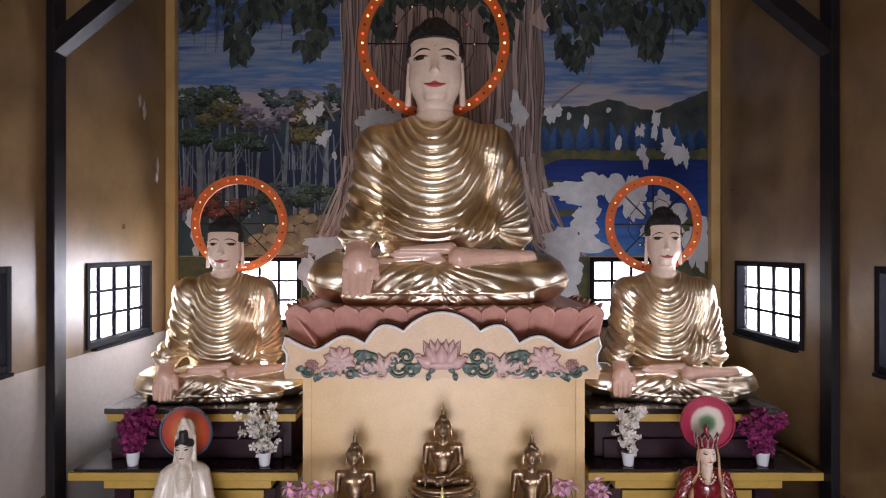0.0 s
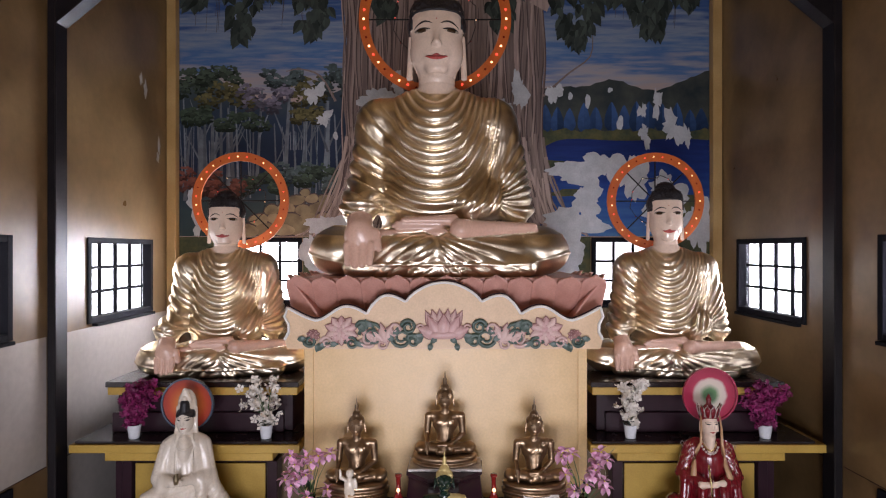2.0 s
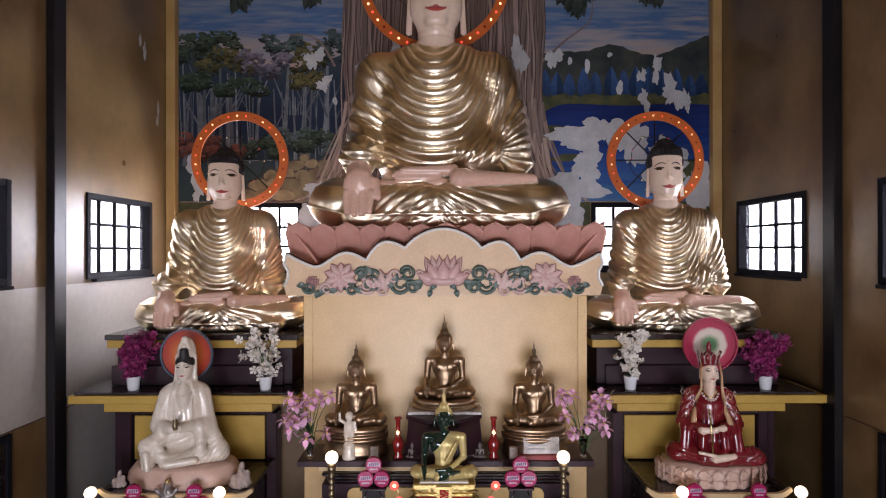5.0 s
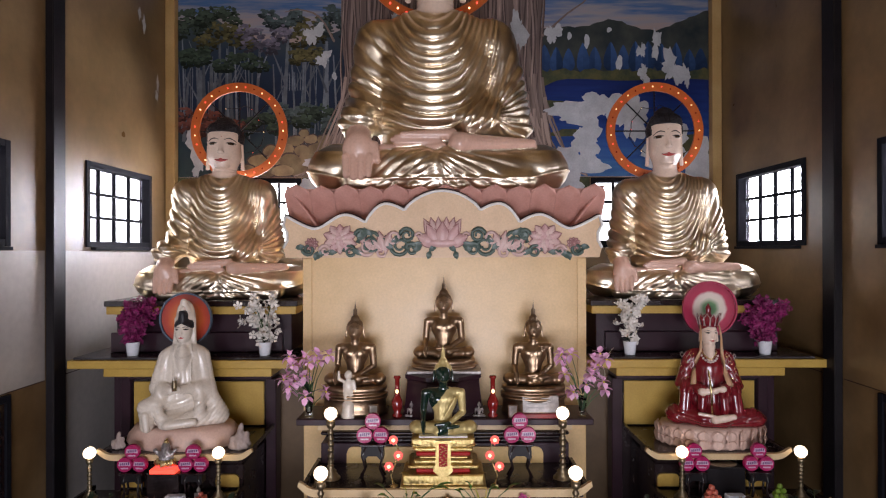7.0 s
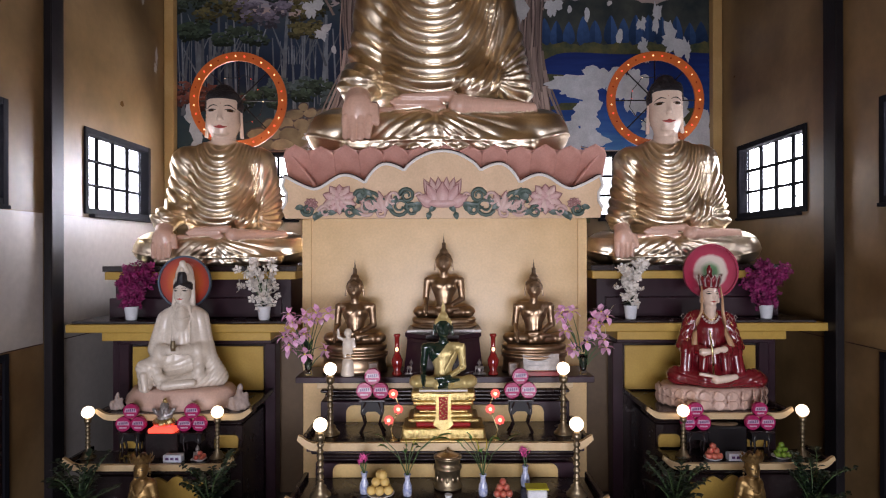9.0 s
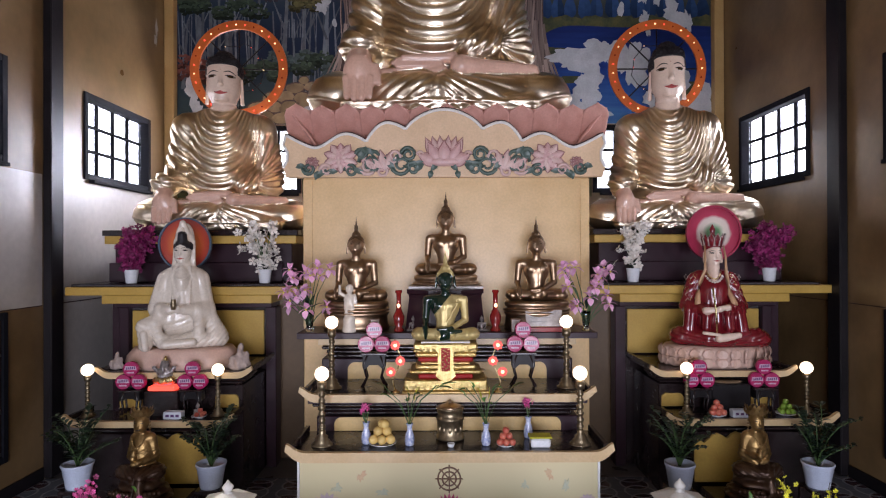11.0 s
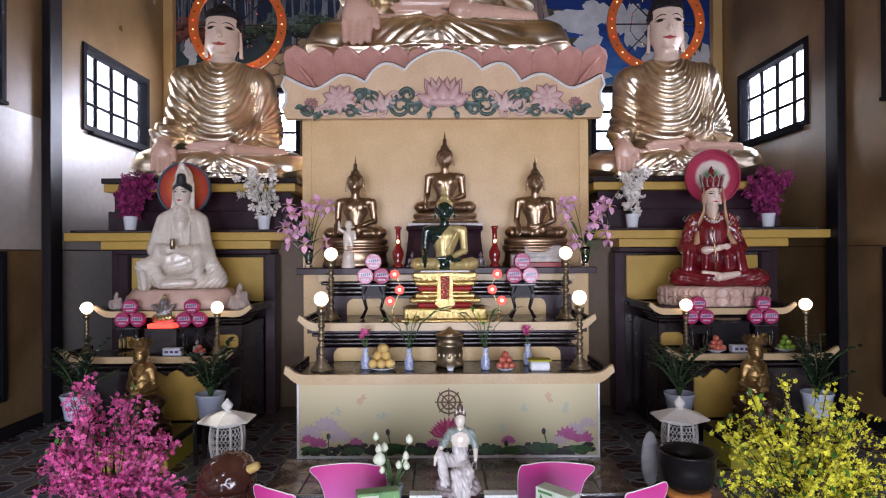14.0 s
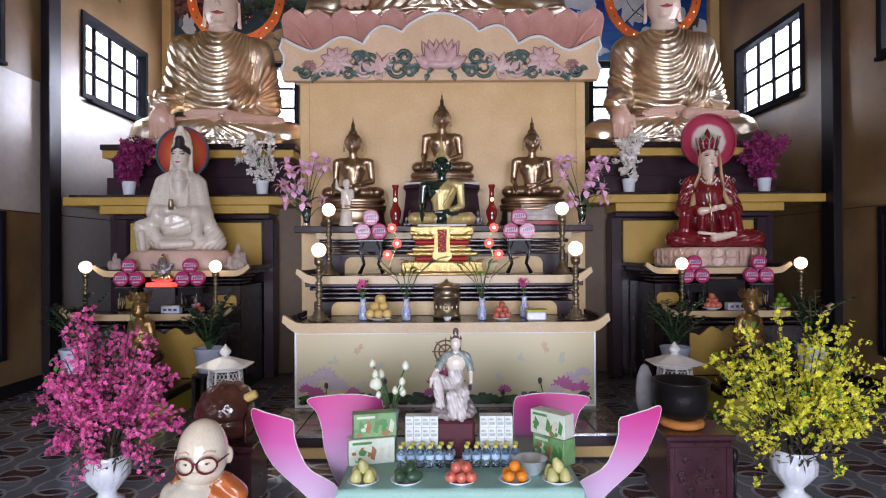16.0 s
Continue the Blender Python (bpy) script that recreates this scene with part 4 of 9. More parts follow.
def great_buddha(name, tw, kw, cell):
    """The seated Buddha touching the earth; tw: the trunk's breadth; kw: the breadth at the knees."""
    G, P, S, H = 0, 1, 2, 3
    head = [ell((0, -0.07, 3.56), (0.392, 0.42, 0.50), S, 0.08), ell((0, -0.13, 3.32), (0.380, 0.37, 0.33), S, 0.14), cap((-0.16, -0.15, 3.80), (0.16, -0.15, 3.80), 0.23, None, S, 0.12), ell((0, -0.40, 3.07), (0.15, 0.10, 0.08), S, 0.10), ell((0, -0.45, 3.23), (0.16, 0.06, 0.10), S, 0.09)]
    prims = [
        ell((0, 0.05, 1.95), (1.06 * tw, 0.60, 0.95), G), ell((0, -0.05, 1.05), (1.05 * tw, 0.64, 0.75), G, 0.2),
        cap((-0.98 * tw, 0.05, 2.36), (0.98 * tw, 0.05, 2.36), 0.385, None, G, 0.12), cap((-0.42 * tw, 0.0, 2.56), (0.42 * tw, 0.0, 2.56), 0.24, None, G, 0.2), cap((0, 0.0, 2.40), (0, -0.01, 2.47), 0.42, 0.375, G, 0.10),
        cap((-1.06 * tw, 0.05, 2.34), (-1.20 * tw, 0.05, 1.30), 0.33, 0.31, G, 0.12), cap((1.06 * tw, 0.05, 2.34), (1.26 * tw, 0.05, 1.30), 0.33, 0.33, G, 0.12),
        cap((-1.18 * tw, 0.02, 1.30), (-1.11, -0.64, 0.94), 0.31, 0.25, G, 0.1), cap((1.22 * tw, 0.0, 1.18), (0.50, -0.60, 0.96), 0.34, 0.22, G, 0.1),
        cap((1.24 * tw, -0.16, 1.45), (1.36 * tw, -0.24, 0.98), 0.20, 0.24, G, 0.1), cap((0.95 * tw, -0.45, 1.10), (1.42 * tw, -0.30, 0.90), 0.18, 0.14, G, 0.1),
        ell((0.05, 0.05, 0.38), (1.50 * kw, 0.85, 0.40), G, 0.15),
        cap((-1.48 * kw, -0.30, 0.37), (-0.2, -0.74, 0.36), 0.37, 0.30, G, 0.1), cap((1.56 * kw, -0.30, 0.37), (0.2, -0.74, 0.36), 0.37, 0.30, G, 0.1),
        ell((-1.46 * kw, -0.26, 0.35), (0.47, 0.52, 0.37), G, 0.1), ell((1.54 * kw, -0.26, 0.35), (0.47, 0.52, 0.37), G, 0.1),
        cap((-1.2 * kw, -0.76, 0.12), (1.3 * kw, -0.76, 0.12), 0.15, None, G, 0.12), cap((-0.30, -0.88, 0.07), (0.34, -0.88, 0.07), 0.085, None, G, 0.03), ell((0.02, -0.86, 0.14), (0.24, 0.12, 0.11), G, 0.04),
        cap((-1.10, -0.66, 0.90), (-1.07, -0.90, 0.66), 0.165, 0.19, P, 0.03), ell((-1.06, -0.96, 0.56), (0.225, 0.125, 0.20), P, 0.05),
        *[cap((-1.225 + 0.108 * i, -1.02, 0.45), (-1.215 + 0.10 * i, -1.07, 0.15 + 0.03 * abs(i - 1.4)), 0.058, 0.047, P, 0.012) for i in range(4)],
        cap((-0.84, -0.96, 0.62), (-0.80, -1.01, 0.40), 0.062, 0.052, P, 0.03),
        cap((0.24, -0.80, 0.80), (-0.46, -0.86, 0.79), 0.085, 0.04, P, 0.03), *[cap((0.05, -0.82, 0.745 - 0.03 * i), (-0.50 - 0.05 * (2 - abs(i - 1)), -0.85, 0.755 - 0.04 * i), 0.05, 0.035, P, 0.012) for i in range(3)], cap((-0.82, -0.74, 0.60), (0.1, -0.82, 0.62), 0.07, None, P, 0.02),
        ell((0.36, -0.89, 0.67), (0.15, 0.12, 0.145), P, 0.05), cap((0.34, -0.86, 0.66), (1.40, -0.58, 0.70), 0.145, 0.07, P, 0.04),
        cap((0, -0.02, 2.55), (0, -0.05, 3.20), 0.315, 0.262, S, 0.02), *head,
        cap((0, -0.44, 3.66), (0, -0.575, 3.42), 0.026, 0.042, S, 0.08), ell((0, -0.545, 3.40), (0.078, 0.048, 0.038), S, 0.03),
        *[cap((sx * 0.408, 0.03, 3.66), (sx * 0.425, 0.02, 3.04), 0.034, 0.050, S, 0.015) for sx in (-1, 1)],
        ell((0, 0.05, 3.84), (0.442, 0.47, 0.36), H, 0.012), cap((-0.19, -0.13, 3.99), (0.19, -0.13, 3.99), 0.205, None, H, 0.03), ell((0, 0.06, 4.21), (0.235, 0.26, 0.17), H, 0.08),
    ]

    def recolour(V, slot):
        x, y, z = V.T
        side = (np.abs(x) > 0.352) & (z > 3.68) & (y > -0.26)
        hair = ((slot == S) | (slot == H)) & ((z > 3.955) | side | ((y > 0.06) & (z > 3.2) & (np.abs(x) < 0.395)))
        return np.where(hair, H, np.where(slot == H, S, slot))

    def relief(V, slot):
        x, y, z = V.T
        front = np.clip((0.40 - y) / 0.5, 0, 1)
        wob = wavy(V, 1.3, 0.4)
        u = x / (tw / 0.88)

        def fold(ph):
            """A rounded ridge with a narrow groove, a little steeper below than above."""
            f = ph - np.floor(ph)
            f = np.where(f < 0.62, f / 0.62 * 0.5, 0.5 + (f - 0.62) / 0.38 * 0.5)
            return np.abs(np.sin(np.pi * f)) ** 0.75
        # bands that hang from shoulder to shoulder, steeper on the covered side
        a = np.abs(u + 0.03)
        X = np.where(u < 0, 1.62 * a - 0.85 * np.maximum(a - 0.62, 0), 1.62 * a + 0.75 * np.maximum(a - 0.40, 0))
        ph = np.sqrt(X ** 2 + (z - 3.15) ** 2 + 0.01) / 0.186 + 0.05 * wob
        ring = fold(-ph) * 0.082
        top = np.clip((2.80 - z) / 0.55, 0.22, 1)
        w1 = np.clip((z - 0.88) / 0.15, 0, 1) * np.clip((1.00 - u) / 0.10, 0, 1) * top * (1 - 0.6 * np.clip((-u - 0.5) / 0.3, 0, 1) * np.clip((z - 1.75) / 0.3, 0, 1))
        # the sleeve: folds that spread from the crook of the arm and curl upwards
        du, dz = np.maximum(u - 0.80, 0.015), z - 1.13
        turn = np.arctan2(dz - 0.55 * du * du, du)
        fan = fold(turn / 0.235 + 0.2 * wob) * 0.070
        w4 = np.clip((u - 0.93) / 0.10, 0, 1) * np.clip((z - 0.80) / 0.15, 0, 1) * np.clip((2.35 - z) / 0.35, 0, 1)
        # the hanging cuff of the other arm
        cuff = fold((z - 0.30 * y) / 0.10 + 0.3 * wob) * 0.022 * np.clip((-0.82 - x) / 0.15, 0, 1) * np.clip((-0.22 - y) / 0.2, 0, 1) * (z > 0.74) * (z < 1.2)
        # lap: long folds away from the crossed ankles, fading into smooth knees
        left = (z - 0.62 * x + 0.16 * x * x) / 0.17 + 0.12 * wob
        right = np.arctan2(0.72 - z, np.maximum(x, 0) + 0.30) / 0.135 + 0.08 * wob
        lap = np.where(x < 0.03, fold(left), fold(right)) * 0.020
        reach = np.where(x < 0.03, np.clip((1.02 + x) / 0.35, 0, 1), np.clip((1.55 - x) / 0.6, 0, 1))
        w3 = np.clip((0.64 - z) / 0.08, 0, 1) * np.clip((-0.25 - y) / 0.25, 0, 1) * reach * np.clip(np.abs(x - 0.03) / 0.10, 0.15, 1)
        # the line of the garment that runs over each knee
        seam = 0.022 * np.exp(-((z - 0.17 - 0.16 * np.clip((np.abs(x) - 1.0) / 0.9, 0, 1) ** 2) / 0.022) ** 2) * (y < 0) + 0.016 * np.exp(-((z - 0.52 - 0.05 * x * np.sign(x)) / 0.02) ** 2) * (np.abs(x) > 1.25) * (y < -0.1)
        out = np.where(slot == 0, front * (ring * w1 * (1 - w4) + fan * w4 + lap * w3 + cuff) + seam - 0.02, 0)
        neck = np.where((slot == 2) & (z < 3.04), -0.010 * np.exp(-((z - 2.90 - 0.05 * x * x) / 0.012) ** 2) - 0.010 * np.exp(-((z - 2.99 - 0.05 * x * x) / 0.012) ** 2), 0)
        curls = 0.016 * np.sin(x * 52) * np.sin(y * 52 + np.round(z * 8.2)) * np.sin(z * 52) + 0.012
        return np.where(slot == 3, curls, out + neck)

    g = Geo()
    at = skin_of(prims, -1.0, 0.1)
    face_marks(g, at, 3.625, 0.37, (4, 5, 6, 7))
    g.ball(at(0, 3.80, 0.002), 0.011, 8, 4)
    edge = [(-0.372, 3.70), (-0.372, 3.80), (-0.368, 3.90), (-0.34, 3.945), (-0.28, 3.958), (-0.18, 3.962), (-0.09, 3.962)]
    g.tube([at(x, z, 0.004) for x, z in edge + [(0.0, 3.962)] + [(-x, z) for x, z in edge[::-1]]], 0.026, 7, H)
    return sculpt(name, prims, cell, [GOLD, PINKSKIN, SKIN, HAIR, LIPS, INK, EYEWHITE, IRIS], relief, g, recolour)


BUDDHA, SIDEBUDDHA = great_buddha("great_buddha", 0.87, 1.0, 0.0165), great_buddha("flanking_buddha", 0.78, 0.97, 0.0195)
single("buddha_statue", BUDDHA, [], "huge gilded seated Buddha with a cream face on a lotus throne", "statue", (-0.12, 9.2, 5.02))
single("buddha_statue", set_head(SIDEBUDDHA.copy(), 2.75, 3.1, (0.92, 0.91), 0.07), [], "gilded seated Buddha statue with a cream face on a dark plinth", "statue", (-3.58, 9.72, 3.432), 9, "flanking Buddhas", scale=0.705)
single("buddha_statue", set_head(SIDEBUDDHA, 2.75, 3.1, (0.90, 0.985)), [], "gilded seated Buddha statue with a cream face on a dark plinth", "statue", (3.62, 9.72, 3.432), -9, "flanking Buddhas", scale=0.705)

BULBRED, BULBWARM = glow("red_lamp_bulb", (1.0, 0.08, 0.05), 1.6), glow("warm_lamp_bulb", (1.0, 0.62, 0.34), 2.4)
BULBOFF = material("unlit_red_bulb", (0.22, 0.02, 0.012), None, 0.2)


def halo(at, r, w, spokes):
    top = thing("halo", "orange ring halo set with small red and white bulbs", "halo", at, group="halos")
    g = Geo()
    n = 64
    prof = ((r - w, -0.02), (r - w, 0.02), (r, 0.02), (r, -0.02))
    verts = [(p * math.cos(2 * math.pi * i / n), q, p * math.sin(2 * math.pi * i / n)) for i in range(n) for p, q in prof]
    faces = [(4 * i + j, 4 * i + (j + 1) % 4, 4 * ((i + 1) % n) + (j + 1) % 4, 4 * ((i + 1) % n) + j) for i in range(n) for j in range(4)]
    part("ring", g.add(verts, faces), HALORANGE, top)
    count = int(2 * math.pi * r / 0.165)
    meshes = [Geo().ball((0, 0, 0), 0.0145 * max(1, r * 1.1), 8).mesh("bulb", m) for m in (BULBWARM, BULBRED, BULBOFF)]
    for i in range(count):
        a = 2 * math.pi * i / count
        ob = part("bulb", meshes[(0, 1, 2, 0, 1, 0, 2, 1)[i % 8]], [], top)
        ob.location = ((r - w / 2) * math.cos(a), -0.028, (r - w / 2) * math.sin(a))
    for i in range(spokes):
        a = 2 * math.pi * i / spokes
        part("spoke", Geo().tube([(0, 0.015, 0), ((r - w) * math.cos(a), 0.015, (r - w) * math.sin(a))], 0.012, 6), BLACKTIMBER, top)
    pts = [(0.62 * (r - w) * math.cos(t / 24 * 6.283) + 0.03 * math.sin(t * 2.3), -0.005, 0.62 * (r - w) * math.sin(t / 24 * 6.283) + 0.04 * math.sin(t * 1.7)) for t in range(25)]
    part("light_string", Geo().tube(pts, 0.007, 5), BLACKTIMBER, top)
    for t in range(0, 24, 2):
        ob = part("small_bulb", meshes[(0, 1, 1, 2)[(t // 2) % 4]], [], top)
        ob.scale = (0.55, 0.55, 0.55)
        ob.location = (pts[t][0], -0.02, pts[t][2] - 0.02)
    return top


halo((-0.16, 9.95, 9.27), 1.28, 0.17, 4)
halo((-3.54, 10.28, 6.25), 0.84, 0.15, 8)
halo((3.66, 10.28, 6.24), 0.84, 0.15, 8)

# ---- lotus throne and its tall plinth ----
def lotus_throne():
    top = thing("lotus_throne", "dusty pink carved lotus throne with flared petals", "throne", (0.02, 0.05, 0))
    g = Geo()
    # flared core: rectangle that widens upwards
    rings = ((1.66, 8.36, 10.1, 4.38), (1.72, 8.32, 10.15, 4.50), (1.90, 8.14, 10.25, 4.78), (2.0, 8.02, 10.3, 4.95), (2.0, 8.02, 10.3, 5.015))
    verts = []
    for hx, y0, y1, z in rings:
        verts += [(-hx, y0, z), (hx, y0, z), (hx, y1, z), (-hx, y1, z)]
    faces = [(4 * j + i, 4 * j + (i + 1) % 4, 4 * j + 4 + (i + 1) % 4, 4 * j + 4 + i) for j in range(len(rings) - 1) for i in range(4)]
    faces += [(0, 3, 2, 1), tuple(4 * (len(rings) - 1) + i for i in range(4))]
    part("core", g.add(verts, faces), LOTUSPINK, top)

    def petal(w, tip):
        """One flared petal with an incised oval; it leans out as it rises."""
        n, m = 13, 11
        verts, faces = [], []
        for j in range(m):
            v = j / (m - 1)
            half = w / 2 * (1.06 if v < 0.8 else 1.06 * math.sqrt(max(0.0, 1 - ((v - 0.8) / 0.2) ** 2)) * 0.8 + 0.2 * (1 - v) * 5)
            for i in range(n):
                u = i / (n - 1) * 2 - 1
                q = math.hypot((u - 0.35 * (v - 0.6)) / 0.60, (v - 0.60) / 0.30)
                cut = -0.026 * math.exp(-((q - 1) / 0.15) ** 2)
                bulge = 0.022 * (1 - u * u) + cut
                verts.append((u * half, -(0.46 * v ** 1.15) - bulge, 0.60 * v ** 0.95 + tip * v ** 6))
        for j in range(m - 1):
            for i in range(n - 1):
                q = j * n + i
                faces.append((q, q + 1, q + n + 1, q + n))
        k = len(verts)
        verts += [(x, y + 0.035, z + 0.005) for x, y, z in verts]
        faces += [tuple(k + q for q in f)[::-1] for f in faces[:]]
        rim = [i for i in range(n)] + [j * n + n - 1 for j in range(1, m)] + [(m - 1) * n + i for i in range(n - 2, -1, -1)] + [j * n for j in range(m - 2, 0, -1)]
        faces += [(rim[i], k + rim[i], k + rim[(i + 1) % len(rim)], rim[(i + 1) % len(rim)]) for i in range(len(rim))]
        return Geo().add(verts, faces, 0, True).mesh("petal", LOTUSPINK)
    big, alt = petal(0.335, 0.02), petal(0.335, 0.0)
    for i in range(13):
        ob = part("petal", (big, alt)[i % 2], [], top)
        ob.matrix_basis = pose(-1.99 + i * 0.3317, 8.30 + 0.006 * (i % 2), 4.44)
    for s in (-1, 1):
        for i in range(6):
            ob = part("petal", (big, alt)[i % 2], [], top)
            ob.matrix_basis = pose(s * 1.72, 8.12 + i * 0.333, 4.44, 0, 0, s * 90)
    return top


lotus_throne()


def plinth():
    top = thing("altar_plinth", "tall cream painted plinth with a scalloped carved headboard", "plinth")
    top.matrix_basis = pose(0, 0, 5.81 * (1 - 1.017)) @ Matrix.Scale(1.017, 4)
    part("body", Geo().box(-1.86, 1.88, 7.86, 10.0, 0.087, 4.42, 0.01), CREAM, top)
    for x0, x1, z0, z1 in ((-1.86, -1.74, 2.16, 4.1), (1.76, 1.88, 2.16, 4.1)):
        part("border", Geo().box(x0, x1, 7.835, 7.858, z0, z1, 0.006), CREAM, top)
    # headboard
    cx = -0.015

    def edge(t):
        """Height of the scalloped top, t from 0 (middle) to 1 (tip)."""
        if t < 0.24:
            return 4.719 + 0.255 * max(0, math.cos(math.pi / 2 * t / 0.24)) ** 0.7
        if t < 0.36:
            return 4.719 + 0.088 * math.sin(math.pi / 2 * (t - 0.24) / 0.12)
        if t < 0.49:
            return 4.561 + 0.246 * max(0, math.cos(math.pi / 2 * (t - 0.36) / 0.13)) ** 0.8
        if t < 0.62:
            return 4.561 + 0.103 * math.sin(math.pi / 2 * (t - 0.49) / 0.13)
        if t < 0.82:
            return 4.483 + 0.181 * (0.5 + 0.5 * math.cos(math.pi * (t - 0.62) / 0.20))
        return 4.483 + 0.17 * ((t - 0.82) / 0.18) ** 1.3
    half, n = 2.04, 160
    crest = [(cx + half * (1 - 2 * i / n), edge(abs(1 - 2 * i / n))) for i in range(n + 1)]
    side_r = [(cx + half + 0.035 * math.sin(k * 1.9), 4.13 + 0.10 * k) for k in range(1, 5)]
    side_l = [(cx - half - 0.035 * math.sin(k * 1.9), 4.13 + 0.10 * k) for k in range(4, 0, -1)]
    outline = [(cx - half, 4.11), (cx + half, 4.11)] + side_r + crest + side_l
    board = part("headboard", Geo().prism(outline, 7.72, 7.83), CREAMLT, top)
    rim = [(x, 7.715, z + 0.004) for x, z in side_r + crest + side_l]
    part("white_edging", Geo().tube(rim, 0.020, 6), WHITEPAINT, board)
    part("dark_edging", Geo().tube([(x, 7.742, z + 0.024) for x, z in side_r + crest + side_l], 0.017, 6), PLUM, board)
    # carved lotus garland
    rose = material("rose_petal_paint", (0.66, 0.45, 0.42), (0.56, 0.33, 0.32), 0.4, scale=8)
    rose_dark = material("dark_rose_line", (0.40, 0.19, 0.18), None, 0.4)
    pale = material("pale_petal_paint", (0.66, 0.48, 0.43), (0.58, 0.38, 0.35), 0.4, scale=8)
    teal = material("grey_green_leaf_paint", (0.10, 0.14, 0.115), (0.05, 0.085, 0.07), 0.4, scale=8)

    def carved(x, z, w, h, deg, mat, y, point=1.0, outline=True):
        """One carved petal: a domed, pointed oval that rises from its foot at x and z, turned by deg."""
        rows, cols = 9, 7
        turn = Matrix.Rotation(radians(deg), 3, 'Y')
        foot = Vector((x, y, z))

        def half(v):
            return w / 2 * math.sin(math.pi * min(1, 0.10 + 0.90 * v ** 0.8)) ** (0.7 if v < 0.5 else 0.7 + 0.45 * point)
        verts, faces = [], []
        for a in range(rows):
            v = a / (rows - 1)
            for b in range(cols):
                u = b / (cols - 1) * 2 - 1
                verts.append(foot + turn @ Vector((u * half(v), -0.05 * w / 0.2 * (1 - u * u) * math.sin(math.pi * (0.15 + 0.8 * v)), v * h)))
        for a in range(rows - 1):
            for b in range(cols - 1):
                q = a * cols + b
                faces.append((q, q + 1, q + cols + 1, q + cols))
        part("carved_petal", Geo().add(verts, faces, 0, True), mat, board)
        if outline:
            rim = [foot + turn @ Vector((sd * half(v), -0.008, v * h)) for sd, vs in ((-1, [k / 8 for k in range(9)]), (1, [1 - k / 8 for k in range(1, 9)])) for v in vs]
            part("petal_outline", Geo().tube(rim, 0.0065, 4), rose_dark, board)

    def lotus(x, z, s, m1, m2):
        """An open lotus: pointed petals behind, two leaning ones, a rounded heart and turned-out side petals."""
        for k, a in enumerate((-46, 46, -28, 28, -10, 10)):
            carved(x + 0.5 * s * math.sin(radians(a)), z - 0.30 * s, 0.34 * s, 0.78 * s, a * 0.55, m2, 7.712 - 0.002 * k, 1.0)
        for sd in (-1, 1):
            carved(x + sd * 0.30 * s, z - 0.52 * s, 0.50 * s, 0.72 * s, sd * 66, m1, 7.700, 0.6)
            carved(x + sd * 0.16 * s, z - 0.54 * s, 0.46 * s, 0.88 * s, sd * 30, m1, 7.692, 0.9)
            curl_pts = [(x + sd * s * (0.86 + 0.15 * (1 - k / 15) * math.cos(k * 0.62)), 7.690, z - 0.24 * s + 0.15 * s * (1 - k / 15) * math.sin(k * 0.62)) for k in range(13)]
            part("petal_curl", Geo().tube(curl_pts, [0.055 * s * (1 - 0.6 * k / 12) for k in range(13)], 6), m2, board)
        carved(x, z - 0.55 * s, 0.52 * s, 0.84 * s, 0, m1, 7.682, 0.9)
        bowl = Geo().ball((x, 7.690, z - 0.50 * s), (0.62 * s, 0.05, 0.17 * s), 18)
        part("lotus_bowl", bowl, m1, board)

    def peony(x, z, s, m1, m2):
        """A full flower of many rolled petals."""
        for ring, (cnt, w, h) in enumerate(((10, 0.72, 1.15), (8, 0.62, 0.80), (5, 0.50, 0.46))):
            for k in range(cnt):
                a = 360 * (k + 0.5 * (ring % 2)) / cnt
                carved(x, z, w * s, h * s * (0.85 + 0.15 * abs(math.sin(radians(a)))), a, (m1, m2)[(k + ring) % 2], 7.708 - 0.012 * ring, 0.35)
    lotus(cx, 4.475, 0.35, rose, pale)
    for s in (-1, 1):
        peony(cx + s * 1.33, 4.35, 0.20, rose, pale)
        for deg in (-34, 0, 34):
            carved(cx + s * 0.76, 4.20, 0.13, 0.27, deg + s * 14, pale, 7.700 - 0.004 * (deg == 0), 0.9)
        carved(cx + s * 0.90, 4.20, 0.12, 0.30, s * 42, pale, 7.704, 0.6)
        peony(cx + s * 1.70, 4.29, 0.08, pale, rose)
        for px, pz, r0, turn, sg, tone in ((0.46, 4.40, 0.10, 1.6, 1, 0), (0.55, 4.26, 0.13, 1.5, -1, 0), (0.93, 4.30, 0.17, 1.5, 1, 0), (0.98, 4.24, 0.11, 1.7, -1, 1), (0.80, 4.18, 0.09, 1.4, 1, 1), (1.74, 4.22, 0.08, 1.4, -1, 0), (1.20, 4.19, 0.09, 1.4, 1, 0),
                                       (0.64, 4.38, 0.10, 1.4, -1, 1), (1.06, 4.40, 0.08, 1.5, 1, 0), (0.40, 4.22, 0.09, 1.5, 1, 0), (1.52, 4.2, 0.08, 1.4, 1, 1)):
            pts = []
            for i in range(20):
                t = i / 19 * turn * 2 * math.pi
                r = r0 * (1 - 0.75 * i / 19)
                pts.append((cx + s * (px + r * math.cos(t * sg)), 7.705 - 0.02 * i / 19, pz + r * math.sin(t * sg)))
            part("carved_scroll", Geo().tube(pts, [0.028 - 0.014 * i / 19 for i in range(20)], 7), pale if tone else teal, board)
